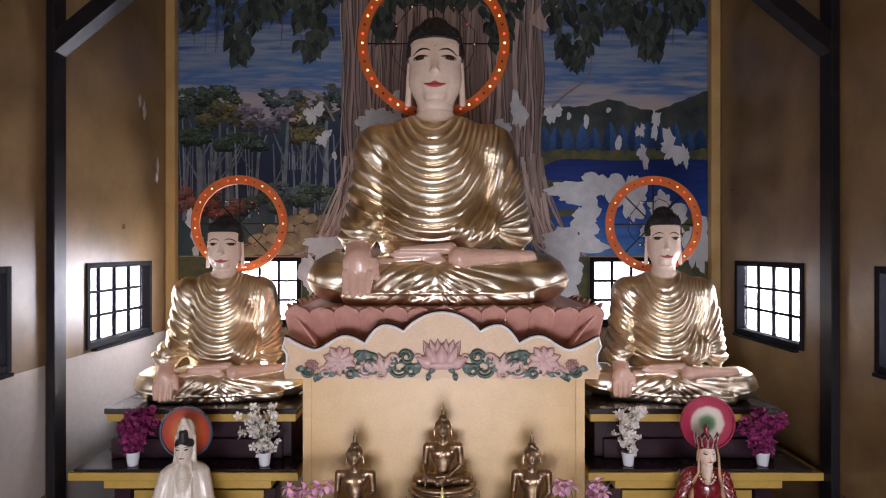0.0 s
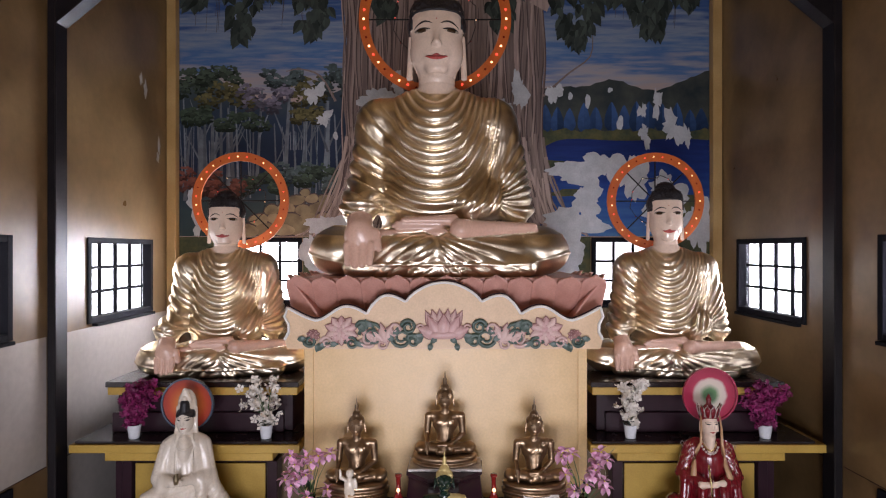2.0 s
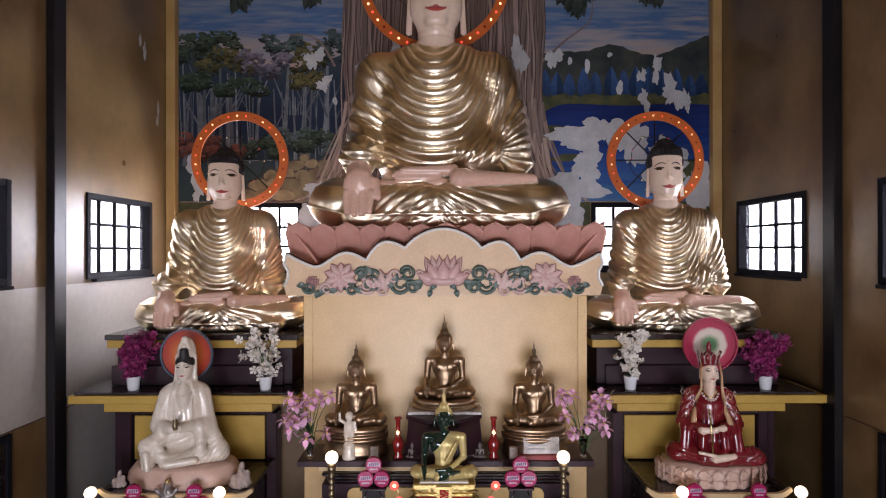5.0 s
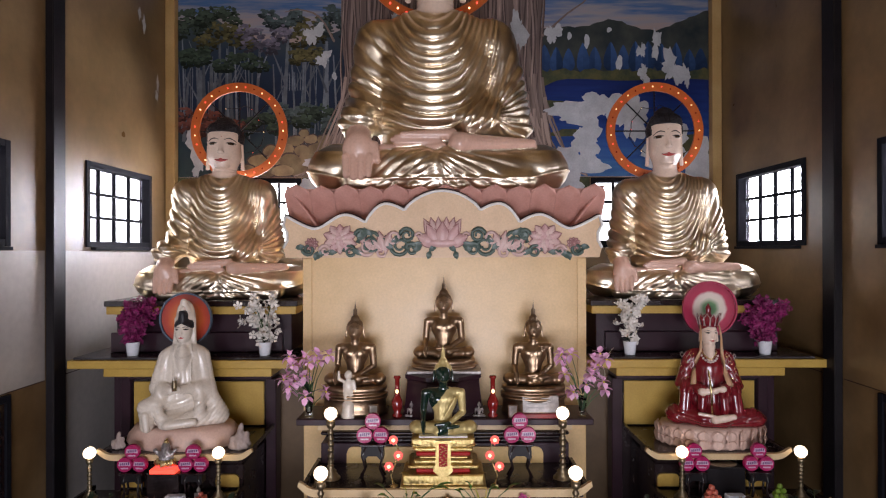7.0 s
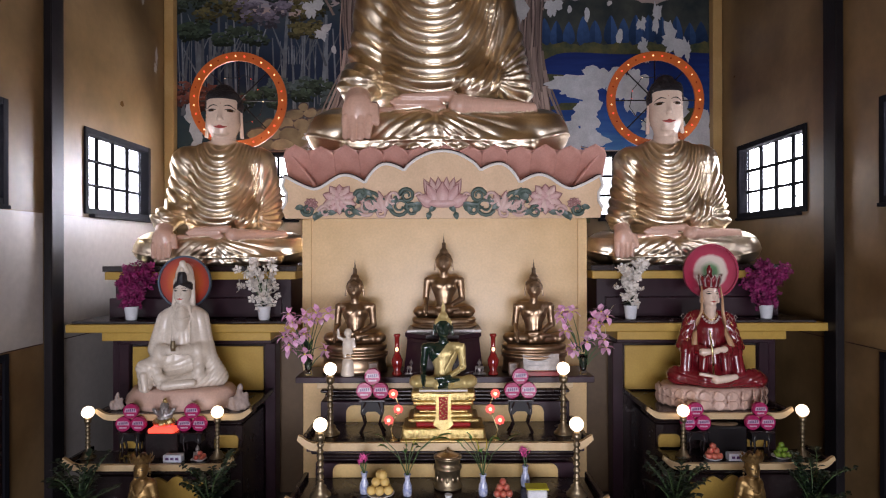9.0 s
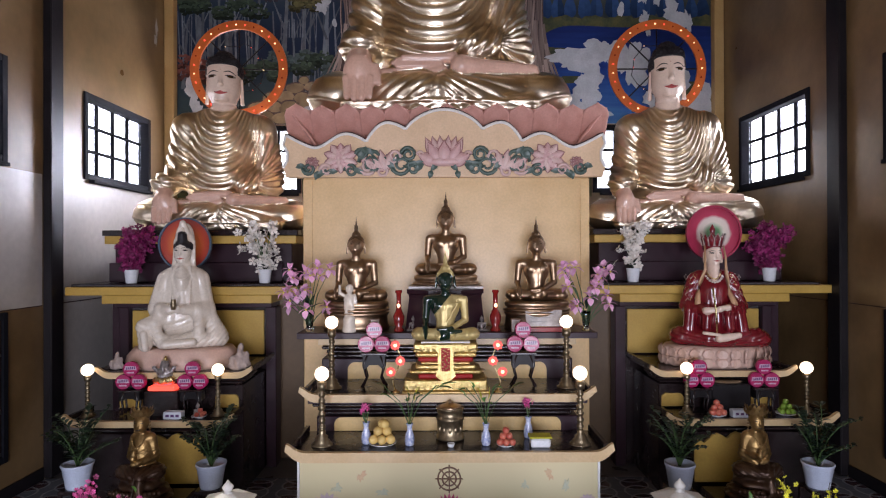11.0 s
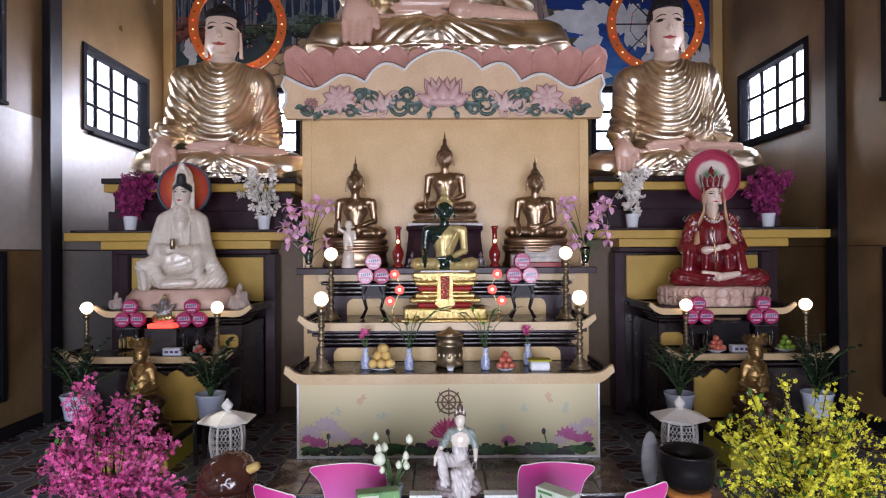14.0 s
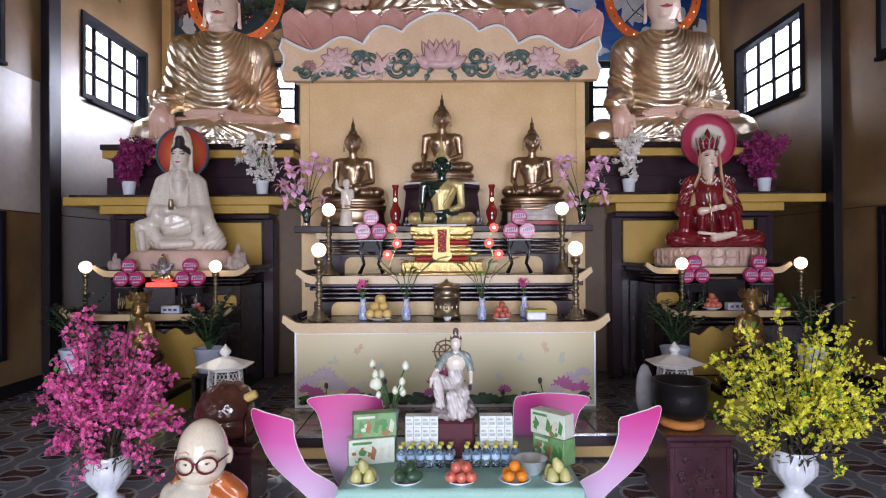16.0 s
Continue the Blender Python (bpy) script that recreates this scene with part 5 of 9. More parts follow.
        for px, pz, a, L in ((0.22, 4.30, 100, 0.30), (0.26, 4.27, 125, 0.20), (0.08, 4.28, 135, 0.16), (0.62, 4.20, 50, 0.26), (1.08, 4.32, -20, 0.24), (1.5, 4.22, 130, 0.26), (1.62, 4.20, 165, 0.16), (1.2, 4.22, -110, 0.26), (1.78, 4.26, 100, 0.16), (0.9, 4.40, 60, 0.22),
                             (0.84, 4.24, 30, 0.24), (0.66, 4.26, -30, 0.22), (0.74, 4.24, 0, 0.2), (1.36, 4.18, 90, 0.2), (0.16, 4.20, 165, 0.14)):
            t = radians(a) * s
            b = Vector((cx + s * px, 7.708, pz))
            part("carved_leaf", Geo().blade(b, b + Vector((math.sin(t), 0, math.cos(t))) * L * 0.85, 0.075, 0.03, 0, 0.12, side=(math.cos(t), 0, -math.sin(t))), teal, board)
    return top


plinth()


# ---- tiers ----
def curl(x0, x1, z, rise=0.13, thick=0.085):
    """Outline of a tray's front edge whose ends turn up."""
    pts = []
    n = 9
    w = 0.17
    for i in range(n):
        t = i / (n - 1)
        pts.append((x0 + w * t, z - thick + rise * (1 - t) ** 2.2))
    for i in range(n):
        t = i / (n - 1)
        pts.append((x1 - w * (1 - t), z - thick + rise * t ** 2.2))
    up = [(x1 + 0.035, z + rise - thick + 0.03), (x1 + 0.02, z + rise - 0.0)]
    for i in range(n):
        t = i / (n - 1)
        up.append((x1 - 0.02 - w * t, z + (rise - 0.02) * (1 - t) ** 2.4))
    for i in range(n):
        t = i / (n - 1)
        up.append((x0 + 0.02 + w * (1 - t), z + (rise - 0.02) * t ** 2.4))
    up += [(x0 - 0.02, z + rise), (x0 - 0.035, z + rise - thick + 0.03)]
    return pts + up


def tray(parent, x0, x1, y0, y1, z, rise=0.13, thick=0.085, front=None):
    t = part("tray", Geo().box(x0 + 0.05, x1 - 0.05, y0 + 0.052, y1, z - 0.05, z, 0.004), DARKWOOD, parent)
    part("curled_edge", Geo().prism(curl(x0, x1, z, rise, thick), y0, y0 + 0.05), front or TRAYCREAM, t, "cream painted edge with upturned ends")
    for s, x in ((1, x0), (-1, x1)):
        a, b = sorted((x + s * 0.01, x + s * 0.06))
        part("end_lip", Geo().box(a, b, y0 + 0.052, y1, z + 0.003, z + rise * 0.75, 0.006), DARKWOOD, t)
    return t


def panel_shape(x0, x1, z0, z1, r=0.09):
    pts = [(x0, z0), (x1, z0)]
    for i in range(6):
        a = i / 5 * math.pi / 2
        pts.append((x1 - r + r * math.cos(a), z1 - r + r * math.sin(a)))
    for i in range(6):
        a = math.pi / 2 + i / 5 * math.pi / 2
        pts.append((x0 + r + r * math.cos(a), z1 - r + r * math.sin(a)))
    return pts


def mouldings(parent, x0, x1, y, z0, z1, n):
    """Stepped lacquered rails under a shelf, each a little further in than the one above it."""
    for i in range(n):
        a, b = z1 - (z1 - z0) * i / n, z1 - (z1 - z0) * (i + 0.72) / n
        ins = 0.05 * i
        part("rail", Geo().box(x0 + ins, x1 - ins, y + 0.05 * i, y + 0.05 * i + 0.4, b, a, 0.014), DARKWOOD, parent)


ALUMINIUM = material("brushed_aluminium", (0.80, 0.80, 0.80), (0.70, 0.70, 0.70), 0.5, metal=0.7, scale=12, fine=90)


def centre_altar():
    top = thing("main_altar", "three-tiered dark lacquered altar with cream curled trays", "altar")
    # upper tier
    part("upper_shelf", Geo().box(-1.79, 1.81, 7.18, 7.83, 2.06, 2.135, 0.008), PLUM, top)
    part("upper_edge", Geo().box(-1.55, 1.57, 7.27, 7.81, 1.975, 2.057, 0.006), TRAYCREAM, top)
    mouldings(top, -1.5, 1.52, 7.22, 1.80, 1.972, 3)
    part("core", Geo().box(-1.52, 1.54, 7.34, 7.82, 0.0, 1.80, 0.01), PLUM, top)
    part("panel", Geo().prism(panel_shape(-1.2, 1.22, 1.56, 1.76), 7.31, 7.338), YELLOWPANEL, top)
    # middle tier
    tray(top, -1.57, 1.59, 6.50, 7.33, 1.56, 0.085)
    part("middle_edge", Geo().box(-1.52, 1.54, 6.58, 7.33, 1.44, 1.505, 0.006), PLUM, top)
    mouldings(top, -1.48, 1.5, 6.62, 1.27, 1.437, 3)
    part("core", Geo().box(-1.45, 1.47, 6.72, 7.335, 0.0, 1.268, 0.01), PLUM, top)
    part("panel", Geo().prism(panel_shape(-1.25, 1.27, 1.115, 1.265, 0.08), 6.69, 6.718), YELLOWPANEL, top)
    # lower tier and painted front
    tray(top, -1.58, 1.63, 5.98, 6.70, 1.11, 0.085, 0.10)
    front = part("front_board", Geo().box(-1.50, 1.53, 6.12, 6.71, 0.24, 1.005, 0.004), gradient("pale_printed_panel", 2, 0.25, 1.0, [(0.52, 0.50, 0.31), (0.60, 0.55, 0.33), (0.64, 0.58, 0.36), (0.64, 0.55, 0.33)], 1.5, 0.1, rough=0.3, bump=0), top, "printed panel of lotus flowers on pale yellow")
    for a, b, c, d in ((-1.52, 1.55, 0.985, 1.008), (-1.52, 1.55, 0.236, 0.262), (-1.52, -1.495, 0.262, 0.985), (1.525, 1.55, 0.262, 0.985)):
        part("metal_frame", Geo().box(a, b, 6.105, 6.119, c, d, 0.003), ALUMINIUM, front)
    r = random.Random(3)
    g = Geo()
    for i in range(300):
        x = r.uniform(-1.46, 1.49)
        w = r.uniform(0.02, 0.06)
        z = 0.265 + r.random() * (0.05 + 0.05 * abs(math.sin(x * 5.1)))
        g.prism([(x - w, z), (x, z - 0.015), (x + w, z), (x + 0.6 * w, z + 0.03), (x - 0.6 * w, z + 0.03)], 6.1175 - 0.000008 * i, 6.1195, slot=1, back=False)
    for i, (x, z, w) in enumerate(((-1.38, 0.33, 0.10), (-0.96, 0.31, 0.12), (-0.55, 0.33, 0.16), (-0.30, 0.31, 0.10), (0.42, 0.32, 0.13), (0.66, 0.31, 0.12), (0.97, 0.33, 0.15), (1.35, 0.32, 0.12))):
        g.prism([(x + w * math.cos(t / 14 * 6.2832) * (1 + 0.1 * math.sin(t * 2.1)), max(0.263, z + 0.35 * w * math.sin(t / 14 * 6.2832))) for t in range(14)], 6.1146 - 0.0001 * i, 6.117, slot=0, back=False)
    for x, top_z, lean in ((-0.60, 0.50, 0.04), (0.98, 0.50, 0.05), (-1.20, 0.46, 0.0), (0.60, 0.38, 0.0)):
        g.tube([(x + lean, 6.113, 0.28), (x + lean * 0.6, 6.113, 0.38), (x, 6.113, top_z)], 0.006, 5, 0)
        g.ball((x, 6.112, top_z), (0.022, 0.004, 0.035), 8, 1)
    # cup of a lotus under the wheel
    cup = Geo()
    for k in range(15):
        t = radians(-80 + 160 * k / 14)
        L = 0.19 + 0.02 * math.cos(t * 3)
        bx, bz = 0.02 + 0.03 * math.sin(t), 0.43
        tx, tz = bx + L * math.sin(t), bz + 0.05 + L * 0.85 * math.cos(t)
        nx, nz = 0.03 * math.cos(t), -0.03 * math.sin(t)
        mx, mz = bx + (tx - bx) * 0.6, bz + (tz - bz) * 0.6
        cup.prism([(bx, bz), (mx + nx, mz + nz), (tx, tz), (mx - nx, mz - nz)], 6.1136 - 0.0002 * (k % 5) - 0.00001 * k, 6.116, slot=k % 2, back=False)
    part("printed_lotus", cup, [material("printed_crimson_petal", (0.42, 0.03, 0.12), (0.30, 0.02, 0.08), 0.35, scale=18), material("printed_rose_petal", (0.58, 0.12, 0.25), (0.42, 0.06, 0.15), 0.35, scale=18)], front)
    part("printed_leaves", g, [material("printed_leaf_green", (0.06, 0.14, 0.05), (0.03, 0.08, 0.03), 0.3, scale=14), material("printed_leaf_dark", (0.03, 0.035, 0.03), None, 0.3, scale=14)], front)
    inks = [material("printed_lilac", (0.50, 0.38, 0.48), (0.55, 0.48, 0.46), 0.3, scale=14), material("printed_pink", (0.48, 0.12, 0.30), (0.40, 0.09, 0.24), 0.3, scale=14), material("printed_red", (0.58, 0.36, 0.22), (0.60, 0.46, 0.27), 0.3, scale=14),
            material("printed_pale_blue", (0.48, 0.52, 0.42), (0.55, 0.54, 0.37), 0.3, scale=14)]
    spots = [(-1.38, 0.46, 0.13, 0), (-1.22, 0.52, 0.15, 0), (-1.08, 0.42, 0.13, 0), (-1.30, 0.36, 0.10, 1), (-1.40, 0.40, 0.09, 1), (-0.92, 0.38, 0.075, 1), (-0.14, 0.36, 0.08, 1), (0.62, 0.39, 0.08, 1), (1.22, 0.42, 0.14, 1), (1.38, 0.40, 0.12, 1), (1.30, 0.48, 0.12, 0), (1.42, 0.55, 0.10, 0), (1.14, 0.38, 0.09, 0),
             (-0.88, 0.84, 0.06, 2), (1.05, 0.85, 0.06, 2), (-1.13, 0.72, 0.06, 3), (-0.66, 0.68, 0.06, 3), (0.80, 0.74, 0.05, 3), (1.22, 0.73, 0.06, 3), (0.58, 0.54, 0.06, 3), (-0.86, 0.48, 0.06, 3)]
    for x, z, s, slot in spots:
        g = Geo()
        for k in range(7):
            a = radians(-75 + 25 * k) if slot < 2 else radians(100 + 33 * k) + x
            reach = s if slot < 2 else s * (0.55 + 0.75 * abs(math.sin(2.3 * k + 5 * x)))
            y = 6.114 - 0.0004 * k
            px, pz = x + reach * math.sin(a), z + reach * math.cos(a)
            nx, nz = s * 0.24 * math.cos(a), -s * 0.28 * math.sin(a)
            mx, mz = x + 0.55 * reach * math.sin(a), z + 0.55 * reach * math.cos(a)
            g.prism([(x, z), (mx + nx, mz + nz), (px, pz), (mx - nx, mz - nz)][::-1], y, 6.117, 0, back=False)
        part("printed_flower", g, inks[slot], front)
    g = Geo()
    for r0 in (0.115, 0.07):
        pts = [(0.02 + r0 * math.cos(i / 24 * 2 * math.pi), 6.112, 0.80 + r0 * math.sin(i / 24 * 2 * math.pi)) for i in range(25)]
        g.tube(pts, 0.009, 5)
    for i in range(8):
        a = i * math.pi / 4
        g.tube([(0.02, 6.112, 0.80), (0.02 + 0.14 * math.cos(a), 6.112, 0.80 + 0.14 * math.sin(a))], 0.007, 5)
    part("printed_wheel", g, material("printed_brown", (0.20, 0.11, 0.07), None, 0.4), front)
    # low step in front
    step = part("step", Geo().box(-1.62, 1.65, 5.24, 6.104, 0.0, 0.222, 0.006), PLUM, top, "low dark step with a tiled top")
    star = material("star_tile_glaze", (0.17, 0.13, 0.11), (0.10, 0.075, 0.07), 0.15, scale=10, fine=40, coat=0.4)
    line = material("star_tile_line", (0.30, 0.24, 0.19), None, 0.2)
    tile = Geo().box(-0.158, 0.158, -0.14, 0.14, 0, 0.012, 0.003)
    for k in range(4):
        a = k * math.pi / 4
        dx, dy = 0.12 * math.cos(a), 0.105 * math.sin(a)
        nx, ny = -0.02 * math.sin(a), 0.02 * math.cos(a)
        tile.add([(-dx, -dy, 0.0145 + 0.0004 * k), (nx, ny, 0.0145 + 0.0004 * k), (dx, dy, 0.0145 + 0.0004 * k), (-nx, -ny, 0.0145 + 0.0004 * k)], [(0, 3, 2, 1)], 1)
    tm = tile.mesh("tile", star, line)
    for i in range(10):
        for j in range(3):
            ob = part("tile", tm, [], step)
            ob.location = (-1.46 + i * 0.328, 5.39 + j * 0.288, 0.223)
    part("metal_edge", Geo().box(-1.63, 1.66, 5.225, 5.238, 0.205, 0.235, 0.004), CHROME, step)
    for i in range(4):
        x = -1.5 + i * 0.80
        part("panel", Geo().prism(panel_shape(x, x + 0.62, 0.03, 0.12, 0.04), 5.222, 5.239), YELLOWPANEL, step)
    return top


centre_altar()


def side_altar(s):
    """The tiered altar beside the main one; s: -1 or 1. Built for the right and mirrored in its numbers."""
    top = thing("side_altar", "dark stepped side altar with mustard ledges and panels", "altar", group="side altars")

    def bx(name, x0, x1, y0, y1, z0, z1, mat, bevel=0.008):
        a, b = sorted((s * x0, s * x1))
        return part(name, Geo().box(a, b, y0, y1, z0, z1, bevel), mat, top)
    bx("statue_slab", 2.17, 5.05, 8.80, 11.2, 3.35, 3.432, DARKWOOD)
    bx("mustard_band", 2.20, 5.03, 8.83, 11.18, 3.23, 3.347, MUSTARD)
    bx("recess", 2.30, 4.95, 8.98, 11.18, 2.66, 3.228, PLUM)
    bx("recess_plinth", 2.42, 5.0, 8.90, 8.978, 2.66, 2.95, PLUM)
    bx("ledge_top", 2.10, 5.30, 8.47, 9.4, 2.62, 2.655, DARKWOOD)
    bx("ledge", 2.07, 5.36 if s < 0 else 5.44, 8.43, 9.4, 2.50, 2.617, MUSTARD)
    bx("ledge_step", 2.46, 4.86, 8.46, 9.4, 2.38, 2.497, MUSTARD)
    bx("beam", 2.5, 4.75, 8.62, 9.4, 2.31, 2.377, PLUM)
    bx("post", 2.45, 2.60, 8.66, 8.9, 0, 2.307, PLUM)
    bx("post", 4.58, 4.72, 8.66, 8.9, 0, 2.307, PLUM)
    bx("back_board", 2.60, 4.58, 8.74, 8.9, 0, 2.307, DARKWOOD)
    bx("mustard_panel", 2.64, 4.55, 8.70, 8.738, 1.62, 2.26, MUSTARD)
    bx("body", 2.62, 4.95, 8.9, 11.1, 0, 2.37, PLUM)
    a, b = (-4.36, -2.46) if s < 0 else (2.58, 4.36)
    tray(top, a, b, 7.50, 8.73, 1.60, 0.075, 0.075)
    mouldings(top, a + 0.05, b - 0.05, 7.6, 1.40, 1.545, 3)
    part("core", Geo().box(a + 0.15, b - 0.15, 7.72, 8.70, 0, 1.40, 0.01), DARKWOOD, top)
    for u, v in ((a + 0.18, a + 0.46), (b - 0.50, b - 0.2)):
        part("panel", Geo().prism(panel_shape(u, v, 1.115, 1.28, 0.06), 7.69, 7.718), MUSTARD, top)
    c, d = (-4.56, -2.57) if s < 0 else (2.66, 4.66)
    tray(top, c, d, 7.16, 7.68, 1.09, 0.085, 0.075)
    mouldings(top, c + 0.1, d - 0.1, 7.24, 0.90, 1.035, 2)
    part("core", Geo().box(c + 0.2, d - 0.2, 7.32, 7.71, 0, 0.90, 0.01), DARKWOOD, top)
    # cloud-cut lower panel
    u, v = (c + 0.75, d - 0.28) if s < 0 else (c + 0.35, d - 0.75)
    pts = [(u, 0.30), (v, 0.30)]
    for i in range(17):
        t = i / 16
        pts.append((v + (u - v) * t, 0.72 + 0.09 * abs(math.sin(t * 3.5 * math.pi)) + 0.10 * math.sin(t * math.pi)))
    part("cloud_panel", Geo().prism(pts, 7.285, 7.317), MUSTARD, top)
    return top


side_altar(-1)
side_altar(1)

# ---- statues on the altars ----
def thai_prims(skin=0, robe=0, hair=0):
    """A slender seated Buddha with one hand over the knee; its seat is at z = 0."""
    return [
        ell((0, 0.0, 0.06), (0.29, 0.16, 0.062), robe, 0.03), cap((-0.285, -0.02, 0.068), (0.06, -0.155, 0.085), 0.066, 0.046, robe, 0.016), cap((0.285, -0.02, 0.068), (-0.06, -0.14, 0.05), 0.066, 0.048, robe, 0.016),
        ell((-0.285, -0.02, 0.066), (0.082, 0.11, 0.066), robe, 0.02), ell((0.285, -0.02, 0.066), (0.082, 0.11, 0.066), robe, 0.02), cap((0.05, -0.175, 0.105), (0.16, -0.15, 0.11), 0.030, 0.018, skin, 0.015),
        cap((0, 0.03, 0.10), (0, 0.03, 0.22), 0.098, 0.098, robe, 0.04), ell((0, 0.02, 0.345), (0.152, 0.095, 0.135), robe, 0.05), cap((-0.15, 0.03, 0.432), (0.15, 0.03, 0.432), 0.050, None, robe, 0.04), *[ell((s * 0.065, -0.045, 0.37), (0.055, 0.035, 0.045), robe, 0.03) for s in (-1, 1)],
        cap((-0.197, 0.03, 0.425), (-0.215, 0.045, 0.21), 0.047, 0.037, skin, 0.010), cap((-0.215, 0.045, 0.21), (-0.215, -0.10, 0.14), 0.036, 0.026, skin, 0.012), cap((-0.215, -0.105, 0.14), (-0.208, -0.165, 0.035), 0.028, 0.014, skin, 0.015),
        cap((0.197, 0.03, 0.425), (0.215, 0.045, 0.21), 0.047, 0.037, robe, 0.010), cap((0.215, 0.045, 0.21), (0.06, -0.14, 0.135), 0.036, 0.026, robe, 0.010), cap((0.06, -0.15, 0.135), (-0.08, -0.165, 0.128), 0.026, 0.016, skin, 0.012),
        cap((0, 0.02, 0.45), (0, 0.0, 0.56), 0.050, 0.046, skin, 0.02), ell((0, -0.012, 0.640), (0.088, 0.092, 0.105), skin, 0.02), ell((0, -0.045, 0.588), (0.050, 0.050, 0.042), skin, 0.025), cap((0, -0.092, 0.668), (0, -0.106, 0.622), 0.007, 0.012, skin, 0.012), ell((0, -0.092, 0.592), (0.028, 0.014, 0.014), skin, 0.012),
        *[cap((s * 0.094, 0.0, 0.675), (s * 0.106, -0.005, 0.560), 0.012, 0.013, skin, 0.006) for s in (-1, 1)],
        ell((0, 0.016, 0.688), (0.095, 0.094, 0.078), hair, 0.006), ell((0, 0.012, 0.766), (0.052, 0.054, 0.042), hair, 0.02), cap((0, 0.01, 0.80), (0, 0.01, 0.83), 0.026, 0.019, hair, 0.015), cap((0, 0.01, 0.83), (0, 0.01, 0.98), 0.017, 0.003, hair, 0.01),
        *[cap((s * 0.012, 0.01, 0.81), (s * 0.020, 0.01, 0.885), 0.013, 0.003, hair, 0.006) for s in (-1, 1)],
    ]


def thai_face(white):
    g = Geo()
    face_marks(g, skin_of([ell((0, -0.012, 0.640), (0.088, 0.092, 0.105), 0, 0.02), ell((0, -0.045, 0.588), (0.050, 0.050, 0.042), 0, 0.025)], -0.14, 0.02), 0.660, 0.068, (1, 1, white, 1))
    return g


def seat_rings(g, z0):
    """Two oval cushions with a thin flange between, under a seated statue."""
    g.lathe(((0.36, z0), (0.385, z0 + 0.012), (0.39, z0 + 0.03), (0.36, z0 + 0.042), (0.345, z0 + 0.05), (0.37, z0 + 0.065), (0.378, z0 + 0.10), (0.36, z0 + 0.122), (0.30, z0 + 0.126)), n=48, sy=0.62)
    return g


def bronze_relief(V, slot):
    """The edge of the robe over one shoulder, its long flap, and hair of small knobs."""
    x, y, z = V.T
    sash = 0.004 * (z > 0.22 + (x + 0.14) * 1.15) * (z < 0.47) * (y < 0.05) * (x < 0.14)
    flap = 0.005 * (np.abs(x - 0.055 - 0.04 * (z - 0.2)) < 0.026) * (z > 0.17) * (z < 0.45) * (y < 0)
    curls = 0.004 * np.sin(x * 190) * np.sin(z * 190 + np.sin(x * 40)) * (z > 0.70) * (z < 0.80)
    return flap - sash + curls


BRONZE_B = sculpt("bronze_buddha", thai_prims(0, 0, 1), 0.0075, [BRONZE, material("dark_bronze_line", (0.22, 0.15, 0.095), None, 0.35, metal=0.9)], bronze_relief, seat_rings(thai_face(0), -0.125))
for x, y, z, lab in ((-1.12, 7.5, 2.485, "polished bronze seated Buddha with a flame finial"), (1.13, 7.5, 2.485, "polished bronze seated Buddha with a flame finial"), (0.0, 7.58, 2.806, "polished bronze seated Buddha raised on a dark block")):
    single("bronze_buddha_statue", BRONZE_B, [], lab, "statue", (x, y, z + 0.008), 0, "bronze Buddhas", scale=1.07)
    if z < 2.5:
        single("figure_block", Geo().lathe(((0.41, 0), (0.41, 0.05), (0.395, 0.07), (0.385, 0.17), (0.40, 0.19), (0.415, 0.215), (0.40, 0.222)), n=40, sy=0.64), BRONZE, "low moulded bronze block under a seated Buddha", "pedestal", (x, y, 2.137), group="bronze blocks")

g = Geo()
g.lathe(((0.56, 0), (0.56, 0.03), (0.545, 0.05), (0.50, 0.40), (0.505, 0.44), (0.53, 0.46), (0.53, 0.505)), n=8, smooth=False, sy=0.86, sx=0.98)
st = thing("statue_block", "dark plum eight-sided block with a pale marble top", "pedestal", (0.0, 7.56, 2.136), 22.5)
part("body", g, PLUM, st)
part("top_slab", Geo().box(-0.46, 0.46, -0.22, 0.22, 0.506, 0.545, 0.01), WORNWHITE, st).rotation_euler = (0, 0, radians(-22.5))

# emerald Buddha with its gold throne
def jade_bare(V, slot):
    """Leaves one shoulder and the middle of the lap bare of the robe."""
    x, y, z = V.T
    bare = (slot == 1) & (((z > 0.26 + (x + 0.13) * 1.25) & (z > 0.17)) | ((np.abs(x) < 0.05) & (z < 0.135) & (y < -0.1)))
    return np.where(bare, 0, slot)


JB = sculpt("jade_buddha", thai_prims(0, 1, 2) + [cap((0.13, -0.10, 0.40), (0.02, -0.112, 0.20), 0.012, 0.014, 1, 0.01)], 0.0092, [JADE, ROBEGOLD, ROBEGOLD], lambda V, slot: np.where((slot == 1) & (V[:, 2] > 0.15), 0.002 * np.sin(V[:, 0] * 120), 0), None, jade_bare)
single("green_buddha_statue", JB, [], "dark green glassy Buddha wearing a gold robe", "statue", (-0.01, 6.72, 2.12), scale=1.04)


